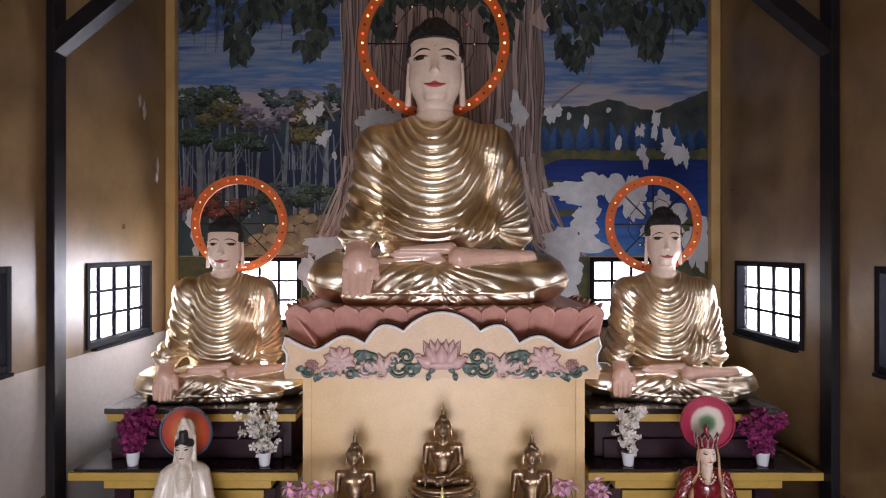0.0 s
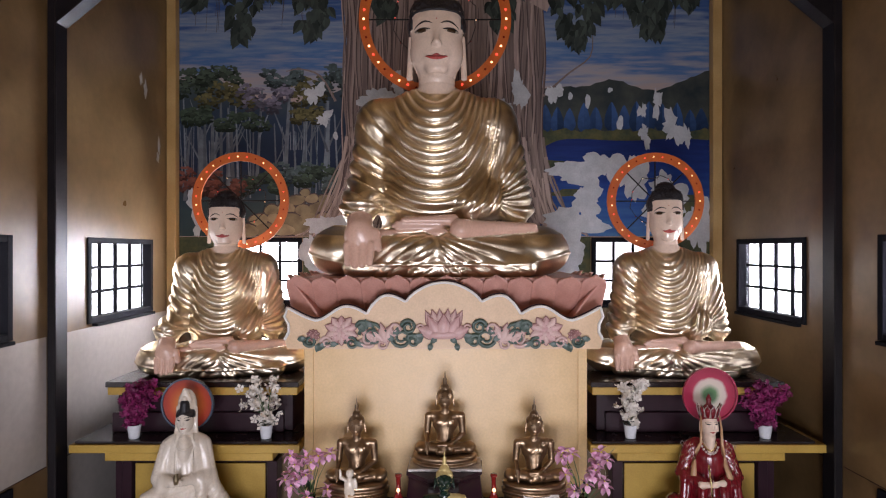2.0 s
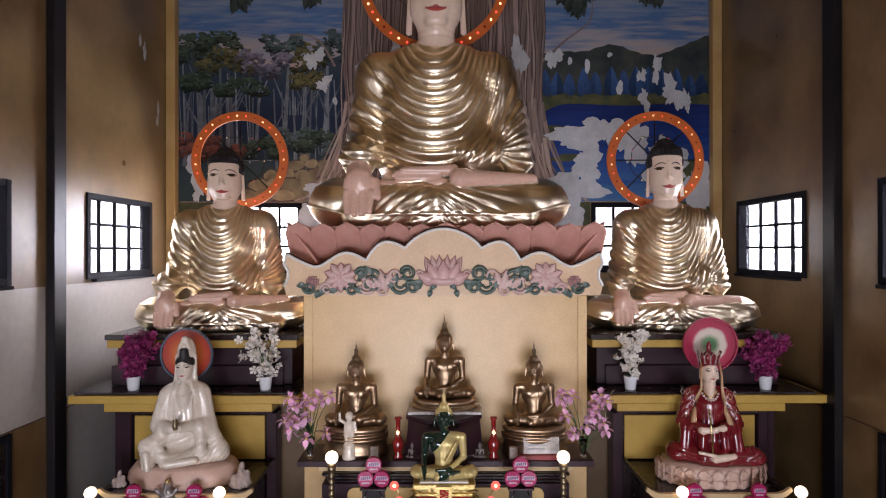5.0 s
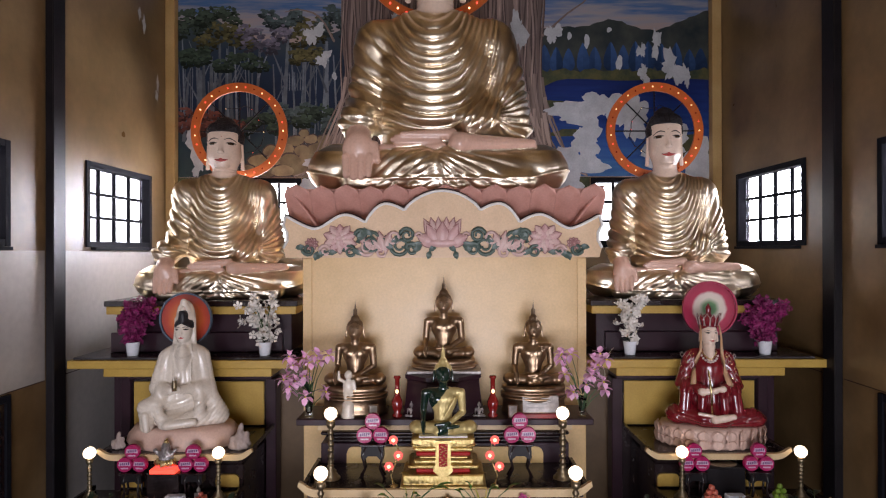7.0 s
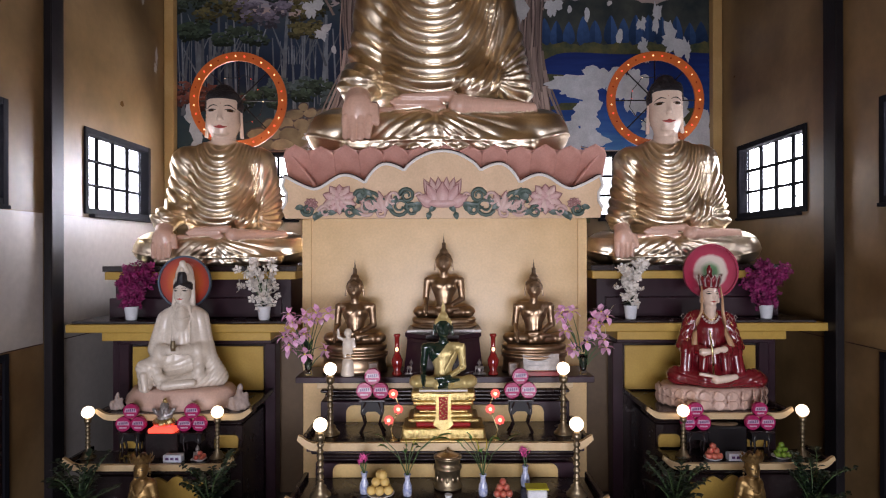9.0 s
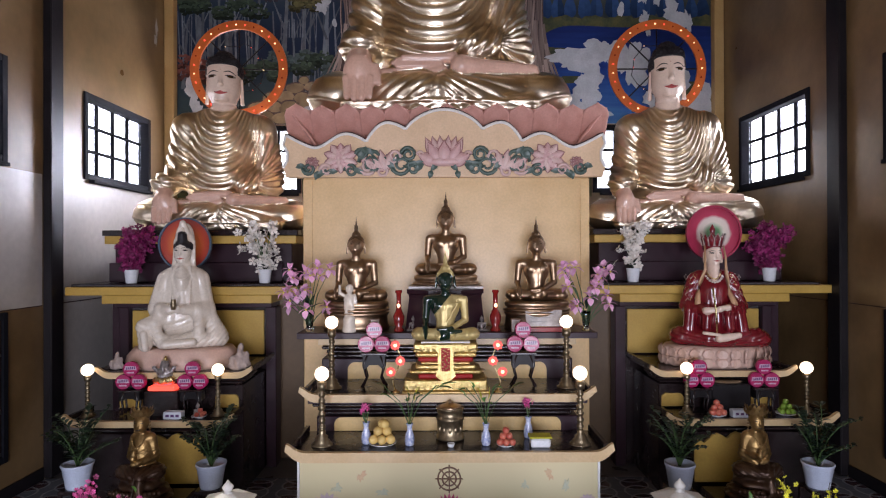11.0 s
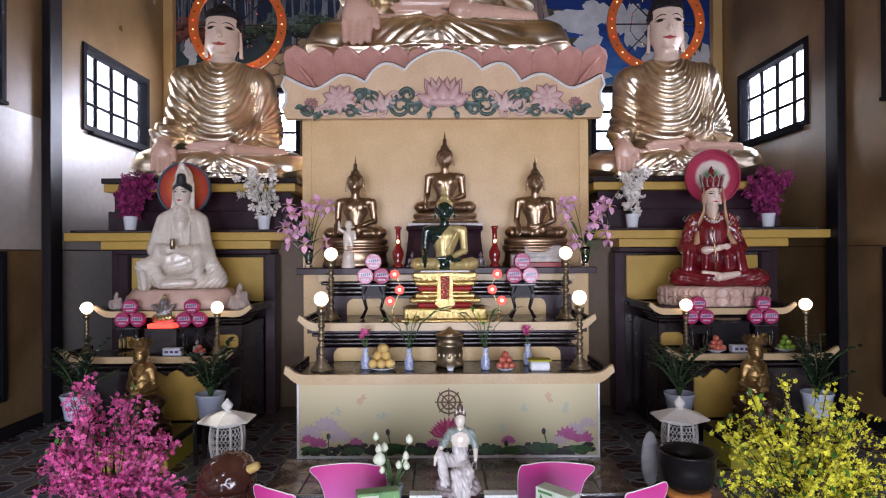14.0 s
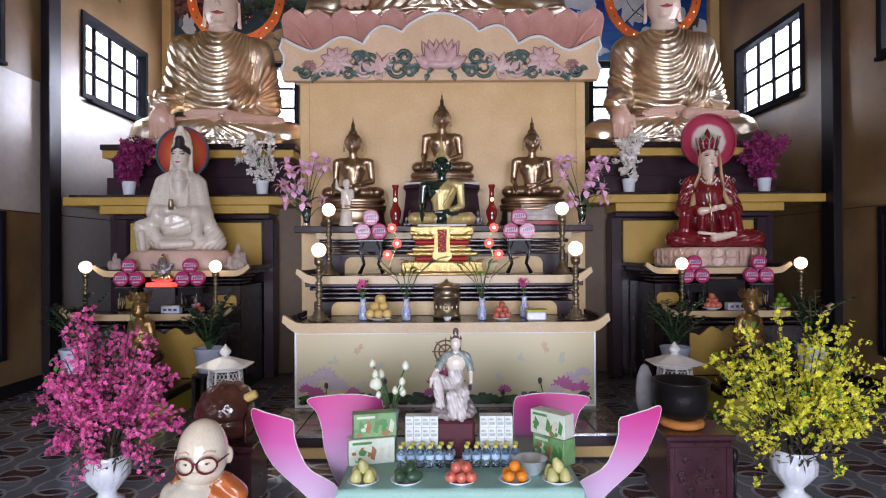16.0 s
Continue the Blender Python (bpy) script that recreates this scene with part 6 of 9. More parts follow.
def gold_throne():
    top = thing("gold_throne", "ornate gilded throne with red inlaid bands", "throne", (-0.01, 6.74, 1.562))
    red = dull(material("red_inlay", (0.36, 0.015, 0.015), None, 0.45, scale=14), 0.15)
    z = 0.0
    for k, (hw, hd, h, m) in enumerate(((0.475, 0.235, 0.03, 0), (0.45, 0.22, 0.12, 0), (0.30, 0.17, 0.055, 1), (0.39, 0.20, 0.045, 0), (0.33, 0.18, 0.05, 0), (0.27, 0.155, 0.03, 0), (0.30, 0.16, 0.05, 1), (0.33, 0.175, 0.05, 0), (0.35, 0.185, 0.10, 0))):
        part("gold_step" if m == 0 else "red_band", Geo().box(-hw, hw, -hd, hd, z, z + h, 0.014), (THRONEGOLD, red)[m], top)
        if m == 0 and h > 0.04:
            n = int(hw * 2 / 0.062)
            for i in range(n):
                x = -hw + 0.035 + i * (2 * hw - 0.07) / (n - 1)
                part("gold_petal", Geo().blade((x, -hd - 0.001, z + 0.006), (x, -hd - 0.012, z + h * 0.95), 0.05, 0.012, 0, -0.1, side=(1, 0, 0)), THRONEGOLD, top)
        z += h + 0.001
    part("seat_pad", Geo().box(-0.27, 0.27, -0.17, 0.17, z, z + 0.02, 0.008), WHITEPAINT, top, "thin white cushion pad")
    part("apron", Geo().prism([(-0.11, 0.20), (-0.06, 0.155), (0, 0.14), (0.06, 0.155), (0.11, 0.20), (0.085, 0.27), (0.085, 0.53), (-0.085, 0.53), (-0.085, 0.27)], -0.245, -0.19), THRONEGOLD, top, "gilded apron with a red inlay")
    part("apron_inlay", Geo().prism([(-0.045, 0.25), (0.045, 0.25), (0.05, 0.50), (-0.05, 0.50)], -0.248, -0.244), red, top)
    for i in range(22):
        part("gold_scroll", Geo().ball((0.032 * math.cos(i * 2.4), -0.25, 0.255 + i * 0.011), (0.012, 0.006, 0.008), 7), THRONEGOLD, top)
    for s in (-1, 1):
        for zz, xx in ((0.12, 0.44), (0.21, 0.40), (0.43, 0.34)):
            part("gold_corner", Geo().blade((s * (xx - 0.1), -0.2, zz), (s * (xx + 0.04), -0.22, zz + 0.05), 0.06, 0.02), THRONEGOLD, top)
    return top


gold_throne()


def ROBED_HEAD(skin=1):
    return [ell((0, -0.015, 1.165), (0.102, 0.128, 0.145), skin, 0.02), ell((0, -0.042, 1.090), (0.084, 0.098, 0.088), skin, 0.04), ell((0, -0.105, 1.032), (0.035, 0.03, 0.022), skin, 0.03)]


ROBED_NOSE = cap((0, -0.134, 1.185), (0, -0.156, 1.125), 0.009, 0.016, 1, 0.02)


def robed_prims():
    """A seated robed figure with its legs crossed; slots: robe, skin."""
    return [
        ell((0.03, 0.0, 0.11), (0.52, 0.30, 0.12), 0, 0.04), cap((-0.40, -0.08, 0.115), (0.14, -0.25, 0.10), 0.115, 0.08, 0, 0.04), cap((0.50, -0.06, 0.115), (-0.10, -0.25, 0.09), 0.115, 0.075, 0, 0.04), ell((0.50, -0.04, 0.10), (0.16, 0.20, 0.105), 0, 0.04), ell((-0.40, -0.04, 0.11), (0.13, 0.20, 0.11), 0, 0.04),
        cap((0, 0.04, 0.15), (0, 0.04, 0.72), 0.23, 0.19, 0, 0.10), ell((0, 0.0, 0.70), (0.19, 0.16, 0.22), 0, 0.06), cap((-0.15, 0.04, 0.855), (0.15, 0.04, 0.855), 0.105, None, 0, 0.07),
        cap((-0.22, 0.04, 0.83), (-0.295, 0.0, 0.50), 0.092, 0.105, 0, 0.035), cap((0.22, 0.04, 0.83), (0.295, 0.0, 0.50), 0.092, 0.105, 0, 0.035),
        cap((-0.29, -0.02, 0.50), (-0.10, -0.26, 0.47), 0.095, 0.062, 0, 0.03), cap((0.29, -0.02, 0.50), (0.12, -0.26, 0.48), 0.095, 0.062, 0, 0.03),
        cap((-0.27, -0.10, 0.45), (-0.30, -0.14, 0.22), 0.085, 0.07, 0, 0.05), cap((0.26, -0.10, 0.45), (0.31, -0.14, 0.22), 0.085, 0.07, 0, 0.05), cap((-0.10, -0.22, 0.44), (-0.12, -0.25, 0.24), 0.06, 0.05, 0, 0.05), cap((0.13, -0.22, 0.44), (0.15, -0.25, 0.24), 0.06, 0.05, 0, 0.05),
        cap((-0.13, -0.30, 0.455), (0.03, -0.335, 0.475), 0.042, 0.030, 1, 0.02), cap((0.12, -0.30, 0.50), (0.02, -0.34, 0.495), 0.036, 0.026, 1, 0.02), cap((0.02, -0.345, 0.125), (0.24, -0.31, 0.165), 0.05, 0.035, 1, 0.02), cap((-0.16, -0.33, 0.185), (0.02, -0.35, 0.165), 0.022, 0.02, 1, 0.01),
        cap((0, 0.02, 0.86), (0, 0.0, 1.06), 0.078, 0.070, 1, 0.02), *ROBED_HEAD(1), ROBED_NOSE,
        cap((0, -0.05, 0.98), (0, -0.135, 0.84), 0.075, 0.03, 1, 0.02), *[cap((q * 0.108, 0.0, 1.18), (q * 0.112, -0.01, 1.06), 0.018, 0.022, 1, 0.01) for q in (-1, 1)],
    ]


robed_skin = skin_of(ROBED_HEAD() + [ROBED_NOSE], -0.3, 0.05)
g = Geo()
face_marks(g, robed_skin, 1.178, 0.094, (3, 4, 5, 4))
g.tube([(-0.07, -0.335, 0.48), (-0.07, -0.335, 0.53), (-0.07, -0.335, 0.59), (-0.07, -0.335, 0.60)], [0.026, 0.032, 0.024, 0.028], 8, 6)
hooded = [
    ell((0.02, 0, 0.10), (0.46, 0.28, 0.11), 0, 0.04), cap((0.42, -0.10, 0.095), (-0.10, -0.26, 0.085), 0.10, 0.07, 0, 0.04), ell((0.40, -0.05, 0.10), (0.115, 0.18, 0.10), 0, 0.04),
    cap((-0.18, -0.06, 0.36), (-0.40, -0.17, 0.27), 0.12, 0.085, 0, 0.06), cap((-0.405, -0.18, 0.28), (-0.385, -0.22, 0.06), 0.078, 0.07, 0, 0.04), cap((-0.30, -0.20, 0.30), (-0.20, -0.26, 0.08), 0.05, 0.06, 0, 0.05),
    ell((0, 0.03, 0.48), (0.255, 0.20, 0.46), 0, 0.10), cap((-0.145, 0.04, 0.845), (0.145, 0.04, 0.845), 0.115, None, 0, 0.10), cap((0, 0.05, 0.90), (0, 0.05, 0.98), 0.15, 0.11, 0, 0.08),
    cap((-0.20, 0.03, 0.82), (-0.285, -0.03, 0.48), 0.098, 0.105, 0, 0.04), cap((0.20, 0.03, 0.82), (0.255, -0.02, 0.48), 0.098, 0.10, 0, 0.04),
    cap((0.25, -0.06, 0.46), (-0.02, -0.25, 0.47), 0.085, 0.045, 0, 0.035), cap((-0.28, -0.08, 0.47), (-0.12, -0.25, 0.475), 0.085, 0.055, 0, 0.035), cap((0.20, -0.14, 0.42), (0.20, -0.22, 0.20), 0.075, 0.055, 0, 0.06), cap((-0.24, -0.14, 0.43), (-0.28, -0.18, 0.32), 0.07, 0.06, 0, 0.05), cap((0.27, -0.06, 0.42), (0.40, -0.12, 0.20), 0.09, 0.08, 0, 0.08),
    cap((-0.12, -0.275, 0.485), (-0.03, -0.30, 0.495), 0.034, 0.028, 1, 0.02), cap((-0.02, -0.275, 0.462), (-0.13, -0.29, 0.455), 0.030, 0.022, 1, 0.015), cap((-0.16, -0.31, 0.07), (0.14, -0.31, 0.085), 0.055, 0.045, 1, 0.02), cap((-0.40, -0.27, 0.20), (-0.375, -0.30, 0.03), 0.040, 0.034, 1, 0.02),
    cap((0, 0.02, 0.85), (0, 0.0, 1.06), 0.078, 0.070, 1, 0.02), *ROBED_HEAD(1), ROBED_NOSE, ell((-0.005, -0.075, 0.80), (0.085, 0.11, 0.19), 1, 0.03),
    ell((0, 0.0, 1.225), (0.118, 0.125, 0.085), 2, 0.008), cap((0, -0.045, 1.30), (0, -0.05, 1.375), 0.060, 0.052, 2, 0.015),
    ell((0, 0.07, 1.34), (0.115, 0.11, 0.20), 0, 0.03), cap((-0.108, 0.05, 1.30), (-0.115, 0.03, 1.0), 0.026, 0.030, 0, 0.02), cap((0.108, 0.05, 1.30), (0.115, 0.03, 1.0), 0.026, 0.030, 0, 0.02), cap((0, 0.10, 1.30), (0, 0.13, 1.0), 0.10, 0.10, 0, 0.04),
    cap((-0.055, -0.01, 1.40), (0, -0.02, 1.53), 0.030, 0.035, 0, 0.02), cap((0.055, -0.01, 1.40), (0, -0.02, 1.53), 0.030, 0.035, 0, 0.02), ell((0, -0.055, 1.43), (0.030, 0.022, 0.045), 0, 0.008),
]


def hooded_relief(V, slot):
    x, y, z = V.T
    front = np.clip((0.1 - y) / 0.15, 0, 1)
    wob = wavy(V, 3.0, 1.0)
    fall = np.abs(np.cos(np.pi * (np.abs(x) + 0.16 * z + 0.02 * wob) / 0.085)) ** 0.8 * 0.006 * np.clip((z - 0.30) / 0.1, 0, 1) * np.clip((1.0 - z) / 0.1, 0, 1)
    swag = np.abs(np.cos(np.pi * (z - 0.9 * (x + 0.05) ** 2 - 0.25 * x + 0.02 * wob) / 0.070)) ** 0.7 * 0.009 * np.clip((0.40 - z) / 0.1, 0, 1)
    edge = 0.016 * np.exp(-((np.abs(x + 0.005) - 0.092) / 0.012) ** 2) * (z > 0.52) * (z < 0.98)
    necklace = 0.014 * np.exp(-((z - 0.83 - 4.0 * x * x) / 0.010) ** 2) * (np.abs(x) < 0.085) * (slot == 1)
    return np.where(slot == 0, front * (fall + swag + edge), 0) + necklace * (y < 0) * (z < 0.95)


GUAN = sculpt("robed_white", hooded, 0.0095, [WHITESTONE, WHITESTONE, HAIR, LIPS, INK, EYEWHITE, OLDBRASS], hooded_relief, g)
single("white_robed_statue", set_head(GUAN, 0.92, 1.06, (0.96, 0.95), -0.01, -10), [], "white glazed seated goddess statue with a hood and vial", "statue", (-3.50, 8.0, 1.855), 17, scale=1.085)

g = Geo()
face_marks(g, robed_skin, 1.178, 0.094, (3, 4, 5, 4))
for i in range(7):
    a = radians(-180 + 30 * i)
    x, y = 0.118 * math.cos(a), 0.128 * math.sin(a)
    sx, sy = -math.sin(a), math.cos(a)
    ring = [(-0.026, 1.275, 1.04), (0.026, 1.275, 1.04), (0.040, 1.375, 1.22), (0.0, 1.445, 1.36), (-0.040, 1.375, 1.22)]
    outer = [(x * k + sx * w, y * k + sy * w, z) for w, z, k in ring]
    inner = [(x * (k - 0.10) + sx * w, y * (k - 0.10) + sy * w, z) for w, z, k in ring]
    g.add(outer + inner, [(0, 1, 2, 3, 4), (9, 8, 7, 6, 5)] + [(q, 5 + q, 5 + (q + 1) % 5, (q + 1) % 5) for q in range(5)], 6)
    g.tube(outer + outer[:1], 0.0065, 5, 9)
g.tube([(0.121 * math.cos(k / 12 * 6.2832), 0.131 * math.sin(k / 12 * 6.2832), 1.272) for k in range(13)], 0.014, 6, 6)
g.lathe(((0.075, 1.27), (0.07, 1.40), (0.035, 1.43), (0.03, 1.47), (0.038, 1.50), (0.022, 1.54), (0.003, 1.575)), n=14, slot=6)
robe_front = skin_of(robed_prims(), -0.6, 0.2)
for q in (-1, 1):
    g.tube([(q * 0.125, -0.05, 1.28), (q * 0.135, -0.09, 1.12), (q * 0.125, -0.17, 0.95), robe_front(q * 0.16, 0.80, 0.008), robe_front(q * 0.19, 0.66, 0.010), robe_front(q * 0.215, 0.53, 0.012)], [0.011, 0.014, 0.018, 0.024, 0.030, 0.036], 8, 8)
    for i in range(5):
        for j in range(3):
            cx, cz, w, h = q * (0.215 + 0.05 * j), 0.885 - 0.075 * i - 0.012 * j, 0.022, 0.034
            pts = [robe_front(cx - w, cz, 0.002), robe_front(cx, cz + h, 0.002), robe_front(cx + w, cz, 0.002), robe_front(cx, cz - h, 0.002)]
            if all(p[1] < 0.10 for p in pts) and (i + j) % 5 != 3:
                g.tube(pts + pts[:1], 0.0048, 4, 9 if (i + 2 * j) % 3 else 7)
g.tube([(-0.02, -0.375, 0.20), (-0.035, -0.385, 0.48), (-0.065, -0.37, 0.74)], 0.010, 6, 7)
for k in range(9):
    t = radians(-65 + 130 * k / 8)
    g.ball(robe_front(0.105 * math.sin(t), 0.93 - 0.125 * math.cos(t), 0.008), (0.017, 0.012, 0.017), 7, 9)
g.tube([robe_front(0.085 * math.sin(radians(-80 + 160 * k / 8)), 0.95 - 0.105 * math.cos(radians(-80 + 160 * k / 8)), 0.006) for k in range(9)], 0.009, 6, 7)


def red_relief(V, slot):
    x, y, z = V.T
    front = np.clip((0.12 - y) / 0.15, 0, 1)
    wob = wavy(V, 3.2, 1.0)
    fall = np.abs(np.cos(np.pi * (np.abs(x) + 0.10 * z + 0.02 * wob) / 0.075)) ** 0.7 * 0.016 * np.clip((0.62 - z) / 0.15, 0, 1) * np.clip((z - 0.16) / 0.08, 0, 1)
    sleeve = np.abs(np.cos(np.pi * (z + 0.5 * np.abs(x) + 0.02 * wob) / 0.085)) ** 0.7 * 0.009 * (np.abs(x) > 0.2) * (z > 0.42)
    swag = np.abs(np.cos(np.pi * (z - 0.35 * x * x - 0.05 * np.abs(x)) / 0.065)) ** 0.7 * 0.012 * np.clip((0.20 - z) / 0.05, 0, 1)
    return np.where(slot == 0, front * (fall + sleeve + swag) - 0.006, 0)


KSIT = sculpt("robed_red", robed_prims() + [ell((0, 0.02, 1.25), (0.116, 0.13, 0.085), 6, 0.008)], 0.0098, [REDROBE, SKIN, HAIR, LIPS, INK, EYEWHITE, REDROBE, GOLDLEAF, material("tan_ribbon_paint", (0.52, 0.30, 0.16), None, 0.35), material("silver_line_paint", (0.62, 0.50, 0.46), None, 0.35, metal=0.3)], red_relief, g)
single("red_robed_statue", set_head(KSIT, 0.92, 1.06, (0.95, 0.93), -0.01, 13), [], "crimson glazed seated statue with a tall petal crown", "statue", (3.56, 8.0, 1.855), -14, scale=1.04)


def carved_pedestal(at, w, d, h, mat, label):
    top = thing("carved_pedestal", label, "pedestal", at)
    part("core", Geo().lathe(((0.90, 0), (0.97, h * 0.2), (0.88, h * 0.5), (0.95, h * 0.82), (0.90, h)), n=36, sx=w, sy=d), mat, top)
    for row, (z0, z1, cnt) in enumerate(((0.0, 0.54, 26), (0.47, 0.98, 26))):
        for i in range(cnt):
            a = 2 * math.pi * i / cnt
            x, y = math.cos(a), math.sin(a)
            g = Geo()
            rim = [(0.0, -0.5), (0.6, -0.46), (0.95, -0.15), (0.9, 0.15), (0.5, 0.40), (0.0, 0.52)]
            turnover = 1 if row else -1
            outline = rim + [(-a, b) for a, b in rim[-2:0:-1]]
            pw, ph = 0.084 * w / 0.7, h * 0.52
            g.add([(pw * a, -0.012 - 0.03 * (1 - abs(b) * 1.6), turnover * ph * b) for a, b in outline] + [(pw * 0.72 * a, -0.030 - 0.022 * (1 - abs(b)), turnover * ph * 0.78 * b) for a, b in outline] + [(0, -0.040, 0)], [(q, (q + 1) % 10, 10 + (q + 1) % 10, 10 + q)[::turnover] for q in range(10)] + [(10 + q, 10 + (q + 1) % 10, 20)[::turnover] for q in range(10)])
            ob = part("petal", g, mat, top)
            ob.matrix_basis = pose(w * 0.93 * x, d * 0.93 * y, h * (z0 + z1) / 2, 0, 0, math.degrees(math.atan2(y * d, x * w)) + 90)
    return top


carved_pedestal((3.58, 8.02, 1.602), 0.72, 0.44, 0.255, PALEPINK, "pale pink carved lotus pedestal under the red statue")
g = Geo()
g.lathe(((0.97, 0), (1.0, 0.06), (0.97, 0.15), (0.9, 0.22), (0.86, 0.255)), n=40, sx=0.74, sy=0.44, wobble=lambda a, z: 1 + 0.025 * math.sin(a * 9 + z * 20) + 0.012 * math.sin(a * 17))
single("rock_base", g, PALEPINK, "pale pink carved rock pedestal under the white statue", "pedestal", (-3.50, 8.02, 1.602))


def disc(at, r, colors, rimcolor, label):
    """A flat painted round halo of several rings behind a statue's head."""
    top = thing("halo_disc", label, "halo", at)
    part("rim", Geo().add([(q * math.cos(i / 40 * 6.2832), y, q * math.sin(i / 40 * 6.2832)) for i in range(40) for q, y in ((r, 0.02), (r, -0.03), (r * 0.94, -0.03), (r * 0.94, 0.02))],
                          [(4 * i + j, 4 * i + (j + 1) % 4, 4 * ((i + 1) % 40) + (j + 1) % 4, 4 * ((i + 1) % 40) + j) for i in range(40) for j in range(4)]), rimcolor, top)
    m = bpy.data.materials.new("ringed_halo_paint")
    m.use_nodes = True
    n, l = m.node_tree.nodes, m.node_tree.links
    co, ln, nz, ad, rp = n.new("ShaderNodeTexCoord"), n.new("ShaderNodeVectorMath"), n.new("ShaderNodeTexNoise"), n.new("ShaderNodeMath"), n.new("ShaderNodeValToRGB")
    ln.operation, ad.operation = 'LENGTH', 'MULTIPLY_ADD'
    ad.inputs[1].default_value = 1 / r
    nz.inputs["Scale"].default_value = 9
    ml = n.new("ShaderNodeMath")
    ml.operation, ml.inputs[1].default_value = 'MULTIPLY', 0.12
    l.new(co.outputs["Object"], ln.inputs[0]), l.new(co.outputs["Object"], nz.inputs["Vector"])
    l.new(ln.outputs["Value"], ad.inputs[0]), l.new(nz.outputs["Fac"], ml.inputs[0]), l.new(ml.outputs[0], ad.inputs[2])
    l.new(ad.outputs[0], rp.inputs[0]), l.new(rp.outputs[0], n["Principled BSDF"].inputs["Base Color"])
    els = rp.color_ramp.elements
    while len(els) < len(colors):
        els.new(0.5)
    for e, (p, c) in zip(els, colors):
        e.position, e.color = p, (*c, 1)
    n["Principled BSDF"].inputs["Roughness"].default_value = 0.35
    part("face", Geo().add([(0.945 * r * math.cos(i / 40 * 6.2832), 0.0, 0.945 * r * math.sin(i / 40 * 6.2832)) for i in range(40)] + [(0.945 * r * math.cos(i / 40 * 6.2832), 0.015, 0.945 * r * math.sin(i / 40 * 6.2832)) for i in range(40)],
                           [tuple(range(40)), tuple(range(40, 80))[::-1]]), m, top)
    part("bracket", Geo().box(-0.03, 0.03, 0.016, 0.05, 0.0 - r - 1.15, 0, 0.004), DARKWOOD, top)
    return top


disc((-3.63, 8.36, 3.22), 0.37, ((0.0, (0.30, 0.36, 0.16)), (0.3, (0.55, 0.30, 0.10)), (0.55, (0.55, 0.13, 0.03)), (0.8, (0.42, 0.05, 0.02)), (1.0, (0.30, 0.03, 0.02))), material("blue_grey_rim", (0.06, 0.10, 0.15), None, 0.3), "orange and red painted halo disc with a blue rim")
disc((3.74, 8.36, 3.35), 0.385, ((0.0, (0.02, 0.10, 0.03)), (0.28, (0.10, 0.22, 0.09)), (0.45, (0.62, 0.55, 0.46)), (0.62, (0.60, 0.50, 0.44)), (0.72, (0.36, 0.02, 0.06)), (1.0, (0.30, 0.015, 0.05))), material("crimson_rim", (0.34, 0.02, 0.06), None, 0.3), "crimson and white painted halo disc with a green heart")

# gold crowned statues low in front of the side altars
crown_face = [ell((0, -0.012, 0.795), (0.080, 0.088, 0.100), 0, 0.02), ell((0, -0.042, 0.738), (0.060, 0.062, 0.055), 0, 0.03)]
g = Geo()
face_marks(g, skin_of(crown_face, -0.2, 0.03), 0.800, 0.066, (1, 1, 0, 1))
for row, (zc, zt, rr0, wd) in enumerate(((0.862, 0.945, 0.092, 0.06), (0.90, 0.985, 0.080, 0.05))):
    for i in range(11):
        a = radians(-198 + 21.6 * i + 10 * row)
        ca, sa = math.cos(a), math.sin(a)
        g.blade((rr0 * ca, rr0 * sa, zc), (rr0 * 1.42 * ca, rr0 * 1.42 * sa, zt), wd, 0.01, 0, 0.05, side=(-sa, ca, 0))
        g.ball((rr0 * 1.06 * ca, rr0 * 1.06 * sa, zc + 0.012), 0.012, 6, 0)
for i in range(13):
    t = i / 12
    g.ball((-0.075 + 0.15 * t, -0.095 - 0.05 * math.sin(math.pi * t), 0.63 - 0.09 * math.sin(math.pi * t)), 0.011, 6, 0)
for s in (-1, 1):
    for i in range(5):
        g.ball((s * 0.088, 0.0, 0.79 - 0.035 * i), 0.012, 6, 0)
    for i in range(7):
        g.ball((s * 0.09 * i / 2, -0.245 + 0.012 * i, 0.05), (0.032, 0.02, 0.03), 7, 2)
